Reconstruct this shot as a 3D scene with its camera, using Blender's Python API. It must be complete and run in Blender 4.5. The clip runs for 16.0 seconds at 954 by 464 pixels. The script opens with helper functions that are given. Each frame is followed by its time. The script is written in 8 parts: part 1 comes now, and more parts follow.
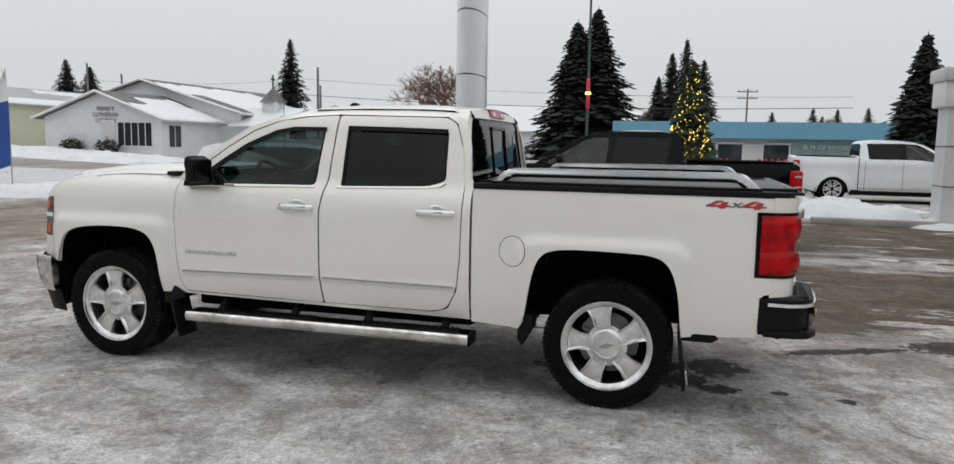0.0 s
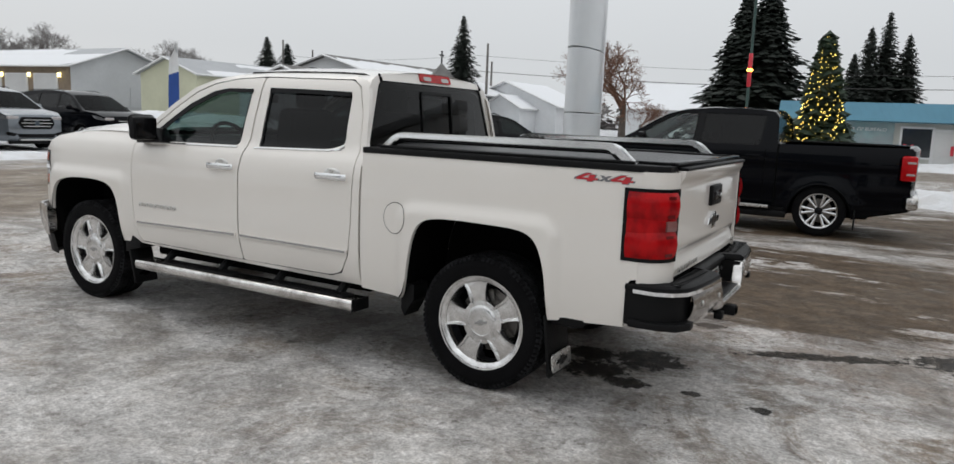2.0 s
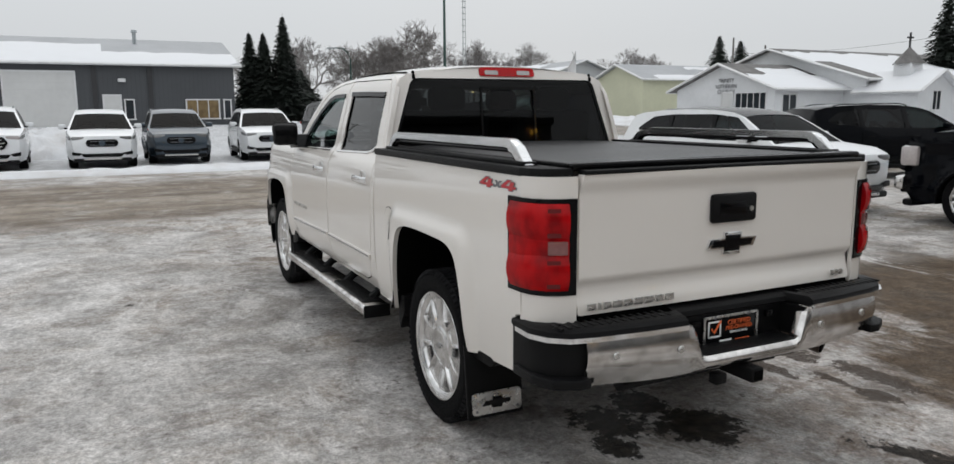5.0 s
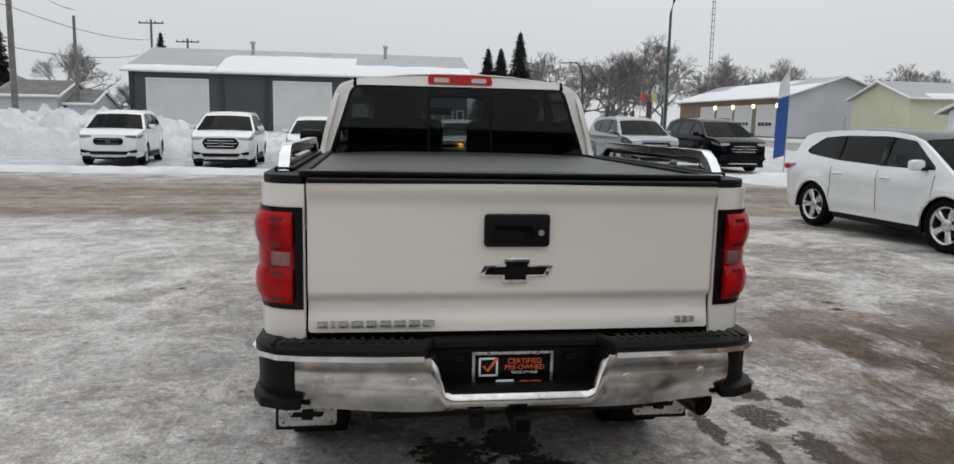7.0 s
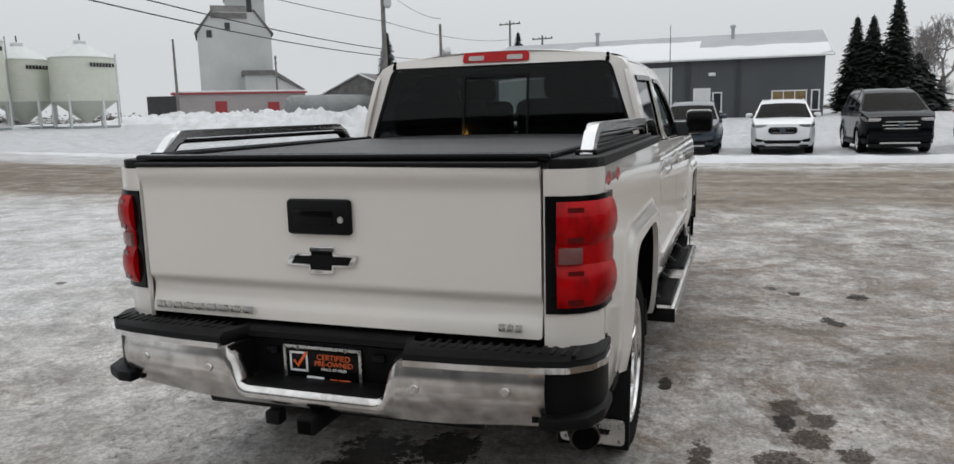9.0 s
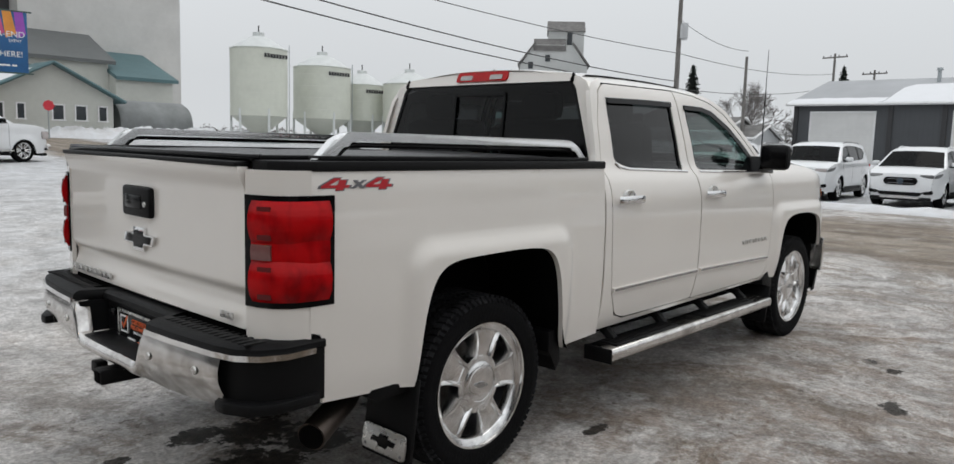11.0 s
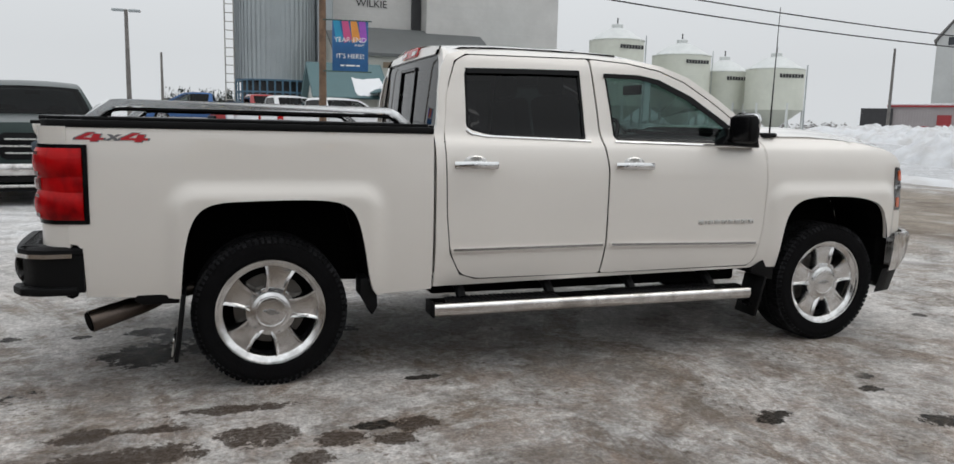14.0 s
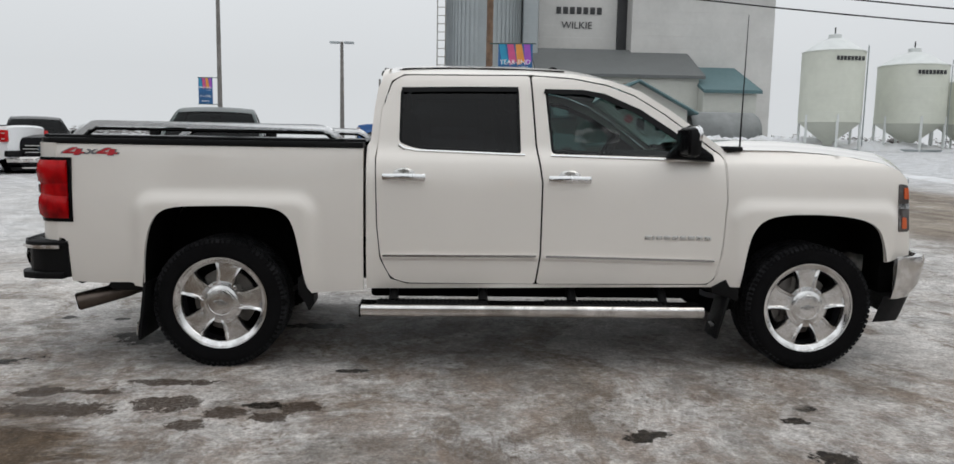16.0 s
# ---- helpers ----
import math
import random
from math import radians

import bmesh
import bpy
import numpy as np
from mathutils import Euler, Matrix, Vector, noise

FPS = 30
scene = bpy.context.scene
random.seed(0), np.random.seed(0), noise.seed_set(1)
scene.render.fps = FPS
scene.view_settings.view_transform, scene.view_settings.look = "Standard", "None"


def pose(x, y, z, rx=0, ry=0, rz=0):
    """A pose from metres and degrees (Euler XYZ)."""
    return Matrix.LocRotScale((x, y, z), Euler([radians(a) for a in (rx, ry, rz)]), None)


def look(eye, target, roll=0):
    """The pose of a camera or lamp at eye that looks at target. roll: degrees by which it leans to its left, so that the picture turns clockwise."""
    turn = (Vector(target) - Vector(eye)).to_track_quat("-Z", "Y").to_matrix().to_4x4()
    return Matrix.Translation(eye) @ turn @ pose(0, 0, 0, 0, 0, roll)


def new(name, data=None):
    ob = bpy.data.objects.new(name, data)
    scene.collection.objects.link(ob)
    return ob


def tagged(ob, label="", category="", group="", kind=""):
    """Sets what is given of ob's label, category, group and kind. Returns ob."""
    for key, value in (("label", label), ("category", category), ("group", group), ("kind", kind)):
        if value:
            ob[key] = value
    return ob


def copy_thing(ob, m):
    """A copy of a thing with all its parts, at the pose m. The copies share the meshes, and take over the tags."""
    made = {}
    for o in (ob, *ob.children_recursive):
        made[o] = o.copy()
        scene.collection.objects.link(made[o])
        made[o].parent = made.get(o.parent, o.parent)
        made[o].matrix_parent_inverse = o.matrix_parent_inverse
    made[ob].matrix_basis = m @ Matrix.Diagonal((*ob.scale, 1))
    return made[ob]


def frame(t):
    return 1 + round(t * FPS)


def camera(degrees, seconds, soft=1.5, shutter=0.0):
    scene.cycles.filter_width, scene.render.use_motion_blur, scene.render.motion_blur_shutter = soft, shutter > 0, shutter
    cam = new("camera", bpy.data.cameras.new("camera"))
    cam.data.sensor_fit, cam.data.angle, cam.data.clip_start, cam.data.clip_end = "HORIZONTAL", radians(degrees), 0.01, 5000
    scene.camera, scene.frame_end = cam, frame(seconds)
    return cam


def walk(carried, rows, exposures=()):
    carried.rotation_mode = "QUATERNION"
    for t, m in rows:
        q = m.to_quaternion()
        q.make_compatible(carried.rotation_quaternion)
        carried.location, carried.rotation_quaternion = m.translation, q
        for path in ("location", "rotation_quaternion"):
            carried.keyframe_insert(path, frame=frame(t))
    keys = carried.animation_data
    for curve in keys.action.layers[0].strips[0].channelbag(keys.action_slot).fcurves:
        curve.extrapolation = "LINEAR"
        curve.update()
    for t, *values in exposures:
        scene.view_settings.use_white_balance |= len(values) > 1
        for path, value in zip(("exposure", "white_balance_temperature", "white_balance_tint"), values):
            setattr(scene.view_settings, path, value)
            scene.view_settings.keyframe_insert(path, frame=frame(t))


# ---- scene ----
cam = camera(64.5, 16.0)
PATH = [
    (0, (-0.443, 5.558, 1.629), (0.089, 3.644, 1.398), 1.0),
    (0.5, (-0.904, 5.43, 1.628), (-0.223, 3.563, 1.41), 1.9),
    (1, (-1.316, 5.205, 1.601), (-0.562, 3.368, 1.357), 2.9),
    (1.5, (-1.737, 4.996, 1.592), (-0.882, 3.206, 1.337), 3.2),
    (2, (-2.066, 4.717, 1.595), (-1.103, 2.99, 1.294), 2.3),
    (2.5, (-2.367, 4.411, 1.613), (-1.313, 2.73, 1.365), 2.3),
    (3, (-2.665, 4.081, 1.64), (-1.462, 2.5, 1.403), 3.6),
    (3.5, (-2.879, 3.695, 1.63), (-1.556, 2.212, 1.405), 2.4),
    (4, (-3.131, 3.324, 1.609), (-1.664, 1.981, 1.402), 3.1),
    (4.2, (-3.214, 3.15, 1.611), (-1.657, 1.926, 1.327), 1.8),
    (6.5, (-3.823, 1.017, 1.588), (-1.894, 0.545, 1.351), 1.6),
    (7, (-3.862, 0.544, 1.584), (-1.901, 0.271, 1.299), 1.2),
    (7.5, (-3.819, 0.042, 1.574), (-1.838, -0.016, 1.31), 0.4),
    (8, (-3.748, -0.45, 1.574), (-1.779, -0.289, 1.258), -0.9),
    (8.5, (-3.532, -0.889, 1.548), (-1.582, -0.517, 1.299), -1.3),
    (9, (-3.37, -1.374, 1.535), (-1.506, -0.721, 1.221), -1.4),
    (9.5, (-3.154, -1.796, 1.51), (-1.339, -1.016, 1.2), 0.4),
    (9.7, (-3.029, -1.96, 1.505), (-1.241, -1.114, 1.208), -0.7),
    (11.8, (-1.948, -3.726, 1.438), (-0.68, -2.203, 1.17), 1.7),
    (12, (-1.79, -3.871, 1.436), (-0.554, -2.324, 1.161), 0.3),
    (12.5, (-1.426, -4.242, 1.435), (-0.411, -2.531, 1.227), 1.9),
    (13, (-1.014, -4.502, 1.411), (-0.07, -2.754, 1.18), 1.5),
    (13.5, (-0.626, -4.737, 1.408), (0.182, -2.924, 1.163), 1.7),
    (14, (-0.231, -4.958, 1.411), (0.405, -3.083, 1.127), 1.4),
    (14.5, (0.225, -5.127, 1.41), (0.738, -3.213, 1.139), 0.6),
    (15, (0.667, -5.297, 1.408), (1.004, -3.347, 1.118), 0.6),
    (15.5, (1.016, -5.407, 1.404), (1.233, -3.435, 1.155), 2.4),
    (16, (1.364, -5.503, 1.415), (1.447, -3.52, 1.171), 1.0),
]
walk(cam, [(t, look(eye, target, roll)) for t, eye, target, roll in PATH],
     [(0, -0.02), (2.5, -0.03), (3.5, -0.03), (7, -0.05), (9.5, -0.03), (12.5, 0.0), (16, 0.02)])

# ---------------------------------------------------------------- overcast winter sky and a veiled sun
world = bpy.data.worlds.new("overcast_sky")
scene.world = world
world.use_nodes = True
wn = world.node_tree
bg = wn.nodes["Background"]
sky = wn.nodes.new("ShaderNodeTexSky")
sky.sky_type, sky.sun_disc, sky.sun_elevation, sky.sun_rotation = "NISHITA", False, radians(14), radians(120)
veil = wn.nodes.new("ShaderNodeMix")
veil.data_type = "RGBA"
veil.inputs[0].default_value = 0.9995
veil.inputs[7].default_value = (0.648, 0.672, 0.694, 1)
cloud_tc = wn.nodes.new("ShaderNodeTexCoord")
cloud = wn.nodes.new("ShaderNodeTexNoise")
cloud.inputs["Scale"].default_value, cloud.inputs["Detail"].default_value = 1.4, 4.0
cloud_range = wn.nodes.new("ShaderNodeMapRange")
cloud_range.inputs["To Min"].default_value, cloud_range.inputs["To Max"].default_value = 0.96, 1.04
wn.links.new(cloud_tc.outputs["Generated"], cloud.inputs["Vector"])
wn.links.new(cloud.outputs["Fac"], cloud_range.inputs["Value"])
wn.links.new(sky.outputs["Color"], veil.inputs[6])
wn.links.new(veil.outputs[2], bg.inputs["Color"])
height = wn.nodes.new("ShaderNodeSeparateXYZ")
zenith = wn.nodes.new("ShaderNodeMapRange")
zenith.inputs["From Min"].default_value, zenith.inputs["From Max"].default_value = 0.08, 0.9
zenith.inputs["To Min"].default_value, zenith.inputs["To Max"].default_value = 1.0, 1.75
both = wn.nodes.new("ShaderNodeMath")
both.operation = "MULTIPLY"
wn.links.new(cloud_tc.outputs["Generated"], height.inputs[0])
wn.links.new(height.outputs[2], zenith.inputs["Value"])
wn.links.new(zenith.outputs["Result"], both.inputs[0])
wn.links.new(cloud_range.outputs["Result"], both.inputs[1])
wn.links.new(both.outputs[0], bg.inputs["Strength"])
sun_data = bpy.data.lights.new("sun", "SUN")
sun_data.energy, sun_data.angle, sun_data.color = 0.4, radians(40), (1.0, 0.95, 0.88)
sun = new("sun", sun_data)
sun.matrix_world = look((14, -4, 26), (0, 0, 0))

# ---------------------------------------------------------------- materials
def node_mat(name):
    m = bpy.data.materials.new(name)
    m.use_nodes = True
    nt = m.node_tree
    return m, nt, nt.nodes["Principled BSDF"]


def add(nt, kind, **props):
    n = nt.nodes.new(kind)
    for key, value in props.items():
        if key in n.inputs:
            n.inputs[key].default_value = value
        else:
            setattr(n, key, value)
    return n


def rgba(c):
    return (c[0], c[1], c[2], 1.0)


def scaled(c, k):
    return tuple(min(1.0, v * k) for v in c)


def surface(name, color, rough=0.5, metal=0.0, vary=0.12, grain=40.0, wide=1.5, bump=0.0, coat=0.0, second=None, cover=0.5, spec=0.5, per_piece=0.0):
    """Paint, plastic, metal, wood or stone: a base colour that varies at two scales, with fine relief."""
    m, nt, bsdf = node_mat(name)
    L = nt.links.new
    tc = add(nt, "ShaderNodeTexCoord")
    n1 = add(nt, "ShaderNodeTexNoise", Scale=wide, Detail=5.0, Roughness=0.6)
    n2 = add(nt, "ShaderNodeTexNoise", Scale=grain, Detail=3.0)
    L(tc.outputs["Object"], n1.inputs["Vector"])
    L(tc.outputs["Object"], n2.inputs["Vector"])
    ramp = add(nt, "ShaderNodeMapRange")
    ramp.inputs["From Min"].default_value = cover - 0.12
    ramp.inputs["From Max"].default_value = cover + 0.12
    L(n1.outputs["Fac"], ramp.inputs["Value"])
    mix = add(nt, "ShaderNodeMix", data_type="RGBA")
    mix.inputs["A"].default_value = rgba(scaled(color, 1 + vary))
    mix.inputs["B"].default_value = rgba(second if second else scaled(color, 1 - vary))
    mix.inputs[6].default_value = rgba(scaled(color, 1 + vary))
    mix.inputs[7].default_value = rgba(second if second else scaled(color, 1 - vary))
    L(ramp.outputs["Result"], mix.inputs[0])
    hsv = add(nt, "ShaderNodeHueSaturation")
    L(mix.outputs[2], hsv.inputs["Color"])
    val = add(nt, "ShaderNodeMapRange")
    val.inputs["To Min"].default_value = 1 - vary
    val.inputs["To Max"].default_value = 1 + vary
    L(n2.outputs["Fac"], val.inputs["Value"])
    if per_piece:
        info = add(nt, "ShaderNodeObjectInfo")
        mr = add(nt, "ShaderNodeMapRange")
        mr.inputs["To Min"].default_value = 1 - per_piece
        mr.inputs["To Max"].default_value = 1 + per_piece
        L(info.outputs["Random"], mr.inputs["Value"])
        mul = add(nt, "ShaderNodeMath", operation="MULTIPLY")
        L(val.outputs["Result"], mul.inputs[0])
        L(mr.outputs["Result"], mul.inputs[1])
        L(mul.outputs[0], hsv.inputs["Value"])
    else:
        L(val.outputs["Result"], hsv.inputs["Value"])
    L(hsv.outputs["Color"], bsdf.inputs["Base Color"])
    rr = add(nt, "ShaderNodeMapRange")
    rr.inputs["To Min"].default_value = max(0.02, rough * 0.8)
    rr.inputs["To Max"].default_value = min(1.0, rough * 1.2)
    L(n2.outputs["Fac"], rr.inputs["Value"])
    L(rr.outputs["Result"], bsdf.inputs["Roughness"])
    bsdf.inputs["Metallic"].default_value = metal
    bsdf.inputs["Specular IOR Level"].default_value = spec
    bsdf.inputs["Coat Weight"].default_value = coat
    bsdf.inputs["Coat Roughness"].default_value = 0.03
    if bump:
        b = add(nt, "ShaderNodeBump", Strength=min(1.0, bump), Distance=0.02)
        L(n2.outputs["Fac"], b.inputs["Height"])
        L(b.outputs["Normal"], bsdf.inputs["Normal"])
    return m


def glazing(name, tint, gloss=1.0, base=0.045):
    """Window glass: lets tinted light through and mirrors by its angle."""
    m, nt, bsdf = node_mat(name)
    L = nt.links.new
    nt.nodes.remove(bsdf)
    out = nt.nodes["Material Output"]
    tr = add(nt, "ShaderNodeBsdfTransparent", Color=rgba(tint))
    gl = add(nt, "ShaderNodeBsdfGlossy", Color=(1, 1, 1, 1), Roughness=0.02)
    fr = add(nt, "ShaderNodeLayerWeight", Blend=0.5)
    pw = add(nt, "ShaderNodeMath", operation="POWER")
    pw.inputs[1].default_value = 4.0
    L(fr.outputs["Facing"], pw.inputs[0])
    k = add(nt, "ShaderNodeMath", operation="MULTIPLY_ADD")
    k.inputs[1].default_value = gloss
    k.inputs[2].default_value = base
    L(pw.outputs[0], k.inputs[0])
    mx = add(nt, "ShaderNodeMixShader")
    L(k.outputs[0], mx.inputs[0])
    L(tr.outputs[0], mx.inputs[1])
    L(gl.outputs[0], mx.inputs[2])
    L(mx.outputs[0], out.inputs["Surface"])
    return m


def glow(name, color, strength):
    m, nt, bsdf = node_mat(name)
    bsdf.inputs["Base Color"].default_value = rgba(scaled(color, 0.5))
    bsdf.inputs["Emission Color"].default_value = rgba(color)
    bsdf.inputs["Emission Strength"].default_value = strength
    return m


def ribbed_lens(name, bright, dark, pitch=0.0085):
    """A red lamp lens moulded with fine level prisms and darker depths between the reflectors."""
    m, nt, bsdf = node_mat(name)
    L = nt.links.new
    tc = add(nt, "ShaderNodeTexCoord")
    wave = add(nt, "ShaderNodeTexWave", wave_type="BANDS", bands_direction="Z", wave_profile="SAW", Scale=0.314 / pitch / 2)
    L(tc.outputs["Object"], wave.inputs["Vector"])
    depth = add(nt, "ShaderNodeTexNoise", Scale=14.0, Detail=3.0)
    stretch = add(nt, "ShaderNodeMapping")
    stretch.inputs["Scale"].default_value = (1.0, 1.0, 0.55)
    L(tc.outputs["Object"], stretch.inputs["Vector"])
    L(stretch.outputs[0], depth.inputs["Vector"])
    deep = add(nt, "ShaderNodeMapRange")
    for key, value in (("From Min", 0.42), ("From Max", 0.66), ("To Min", 0.0), ("To Max", 0.75)):
        deep.inputs[key].default_value = value
    L(depth.outputs["Fac"], deep.inputs["Value"])
    mix = add(nt, "ShaderNodeMix", data_type="RGBA")
    mix.inputs[6].default_value, mix.inputs[7].default_value = rgba(bright), rgba(dark)
    L(deep.outputs["Result"], mix.inputs[0])
    L(mix.outputs[2], bsdf.inputs["Base Color"])
    bump = add(nt, "ShaderNodeBump", Strength=0.35, Distance=0.002)
    L(wave.outputs["Fac"], bump.inputs["Height"])
    L(bump.outputs["Normal"], bsdf.inputs["Normal"])
    bsdf.inputs["Roughness"].default_value = 0.25
    bsdf.inputs["Specular IOR Level"].default_value = 0.12
    bsdf.inputs["Coat Weight"].default_value = 0.12
    bsdf.inputs["Coat Roughness"].default_value = 0.03
    return m


def snow_mat(name, dirt=0.3, bump=0.6):
    m, nt, bsdf = node_mat(name)
    L = nt.links.new
    tc = add(nt, "ShaderNodeTexCoord")
    n1 = add(nt, "ShaderNodeTexNoise", Scale=0.8, Detail=8.0, Roughness=0.65)
    n2 = add(nt, "ShaderNodeTexNoise", Scale=9.0, Detail=6.0, Roughness=0.7)
    for n in (n1, n2):
        L(tc.outputs["Object"], n.inputs["Vector"])
    mr = add(nt, "ShaderNodeMapRange")
    mr.inputs["From Min"].default_value = 0.45
    mr.inputs["From Max"].default_value = 0.75
    mr.inputs["To Max"].default_value = dirt
    L(n1.outputs["Fac"], mr.inputs["Value"])
    mix = add(nt, "ShaderNodeMix", data_type="RGBA")
    mix.inputs[6].default_value = (0.74, 0.75, 0.77, 1)
    mix.inputs[7].default_value = (0.36, 0.31, 0.26, 1)
    L(mr.outputs["Result"], mix.inputs[0])
    L(mix.outputs[2], bsdf.inputs["Base Color"])
    bsdf.inputs["Roughness"].default_value = 0.75
    b = add(nt, "ShaderNodeBump", Strength=bump, Distance=0.08)
    L(n2.outputs["Fac"], b.inputs["Height"])
    L(b.outputs["Normal"], bsdf.inputs["Normal"])
    return m


def ground_mat():
    """Packed snow and ice of the lot, slush of the two streets, bare brown asphalt beside the dark pickup, wet spots
    with painted shade under the tail.
    """
    m, nt, bsdf = node_mat("packed_snow")
    L = nt.links.new
    tc = add(nt, "ShaderNodeTexCoord")
    pos = tc.outputs["Object"]
    sep = add(nt, "ShaderNodeSeparateXYZ")
    L(pos, sep.inputs[0])

    def noise_(scale, detail=6.0, rough=0.6, stretch=None, warp=0.0):
        n = add(nt, "ShaderNodeTexNoise", Scale=scale, Detail=detail, Roughness=rough, Distortion=warp)
        if stretch:
            mp = add(nt, "ShaderNodeMapping")
            mp.inputs["Scale"].default_value = stretch
            L(pos, mp.inputs["Vector"])
            L(mp.outputs[0], n.inputs["Vector"])
        else:
            L(pos, n.inputs["Vector"])
        return n.outputs["Fac"]

    def rng(v, a, b, lo=0.0, hi=1.0):
        r = add(nt, "ShaderNodeMapRange", interpolation_type="SMOOTHSTEP")
        if a > b:
            a, b, lo, hi = b, a, hi, lo
        for key, value in (("From Min", a), ("From Max", b), ("To Min", lo), ("To Max", hi)):
            r.inputs[key].default_value = value
        L(v, r.inputs["Value"])
        return r.outputs["Result"]

    def op(kind, a, b):
        n = add(nt, "ShaderNodeMath", operation=kind)
        for i, v in enumerate((a, b)):
            if isinstance(v, (int, float)):
                n.inputs[i].default_value = v
            else:
                L(v, n.inputs[i])
        return n.outputs[0]

    def mix(fac, a, b):
        n = add(nt, "ShaderNodeMix", data_type="RGBA")
        L(fac, n.inputs[0])
        for i, v in ((6, a), (7, b)):
            if isinstance(v, tuple):
                n.inputs[i].default_value = rgba(v)
            else:
                L(v, n.inputs[i])
        return n.outputs[2]

    wide, mid, patch = noise_(0.30, 5, 0.55, warp=0.5), noise_(1.5, 9, 0.74, warp=0.3), noise_(5.0, 8, 0.78, warp=0.2)
    fine, grit = noise_(16.0, 7, 0.8), noise_(48.0, 4, 0.75)
    wob = op("MULTIPLY", op("SUBTRACT", noise_(0.35, 6, 0.65), 0.5), 4.0)
    x, y = op("ADD", sep.outputs[0], wob), op("ADD", sep.outputs[1], wob)
    snow, ice, grime = (0.582, 0.560, 0.542), (0.285, 0.266, 0.248), (0.165, 0.128, 0.100)
    c = mix(rng(mid, 0.36, 0.68), snow, ice)
    c = mix(rng(patch, 0.52, 0.70, 0.0, 0.55), c, (0.245, 0.222, 0.198))
    c = mix(rng(fine, 0.56, 0.70, 0.0, 0.35), c, (0.60, 0.60, 0.595))
    c = mix(op("MULTIPLY", rng(noise_(2.6, 9, 0.78, (1.0, 0.6, 1.0), 0.4), 0.50, 0.60, 0.0, 0.85), rng(wide, 0.42, 0.56)), c, grime)
    c = mix(op("MULTIPLY", rng(noise_(0.7, 8, 0.72, warp=0.6), 0.47, 0.60, 0.0, 0.75), rng(fine, 0.64, 0.40, 0.25, 1.0)), c, (0.275, 0.215, 0.160))
    # crumbs of gravel and frozen slush
    c = mix(op("MULTIPLY", rng(grit, 0.58, 0.66, 0.0, 0.75), rng(patch, 0.42, 0.58, 0.15, 1.0)), c, (0.105, 0.090, 0.078))
    c = mix(rng(noise_(38.0, 3, 0.7), 0.64, 0.72, 0.0, 0.45), c, (0.64, 0.64, 0.64))
    # crusted scabs of ice with sharp rims, and thawed brown soil beside the truck
    scab = noise_(7.5, 10, 0.80, warp=0.5)
    c = mix(rng(scab, 0.545, 0.575, 0.0, 0.30), c, (0.185, 0.160, 0.138))
    c = mix(rng(scab, 0.440, 0.410, 0.0, 0.35), c, (0.62, 0.615, 0.605))
    crumb = op("MULTIPLY", rng(noise_(24.0, 4, 0.62), 0.575, 0.605), rng(noise_(2.4, 6, 0.7), 0.46, 0.58, 0.10, 0.9))
    c = mix(crumb, c, (0.098, 0.080, 0.066))
    big = noise_(0.62, 9, 0.70, warp=0.9)
    c = mix(rng(big, 0.525, 0.575, 0.0, 0.60), c, (0.655, 0.634, 0.615))
    c = mix(rng(big, 0.455, 0.405, 0.0, 0.55), c, (0.205, 0.180, 0.155))
    thaw = op("MULTIPLY", op("MULTIPLY", rng(y, 0.4, -0.8), rng(y, -4.6, -3.4)), op("MULTIPLY", rng(x, -3.4, -2.2), rng(x, 7.0, 4.0)))
    c = mix(op("MULTIPLY", thaw, rng(noise_(3.4, 9, 0.78, warp=0.4), 0.44, 0.60, 0.10, 0.62)), c, (0.205, 0.152, 0.118))
    tint = op("MULTIPLY", rng(sep.outputs[1], 0.2, 3.2), rng(sep.outputs[0], 8.0, 5.5))
    c = mix(op("MULTIPLY", tint, rng(patch, 0.35, 0.62, 0.70, 0.22)), c, (0.615, 0.596, 0.580))
    open_lot = op("MULTIPLY", rng(sep.outputs[1], 2.6, 5.0), rng(sep.outputs[0], 9.0, 6.5))
    c = mix(op("MULTIPLY", open_lot, rng(mid, 0.38, 0.62, 0.80, 0.35)), c, (0.64, 0.64, 0.645))
    # fresh snow further out
    far = op("MAXIMUM", rng(x, 17.5, 20.5), rng(y, 8.0, 22.0, 0.0, 0.8))
    c = mix(op("MULTIPLY", far, rng(mid, 0.30, 0.62, 1.0, 0.75)), c, (0.60, 0.61, 0.63))
    # streets: brown slush in long streaks
    streak = noise_(0.9, 8, 0.7, (1.0, 0.10, 1.0), 0.3)
    slush = mix(rng(streak, 0.36, 0.62), (0.31, 0.265, 0.215), (0.17, 0.135, 0.105))
    slush = mix(rng(mid, 0.52, 0.66, 0.0, 0.6), slush, (0.40, 0.375, 0.345))
    road = op("MULTIPLY", rng(x, 8.0, 9.6), rng(x, 16.6, 15.0))
    cross = op("MULTIPLY", rng(y, -33.5, -32.0), rng(y, -25.0, -26.5))
    c = mix(op("MULTIPLY", op("MAXIMUM", road, op("MULTIPLY", cross, 0.85)), rng(fine, 0.3, 0.5, 0.8, 1.0)), c, slush)
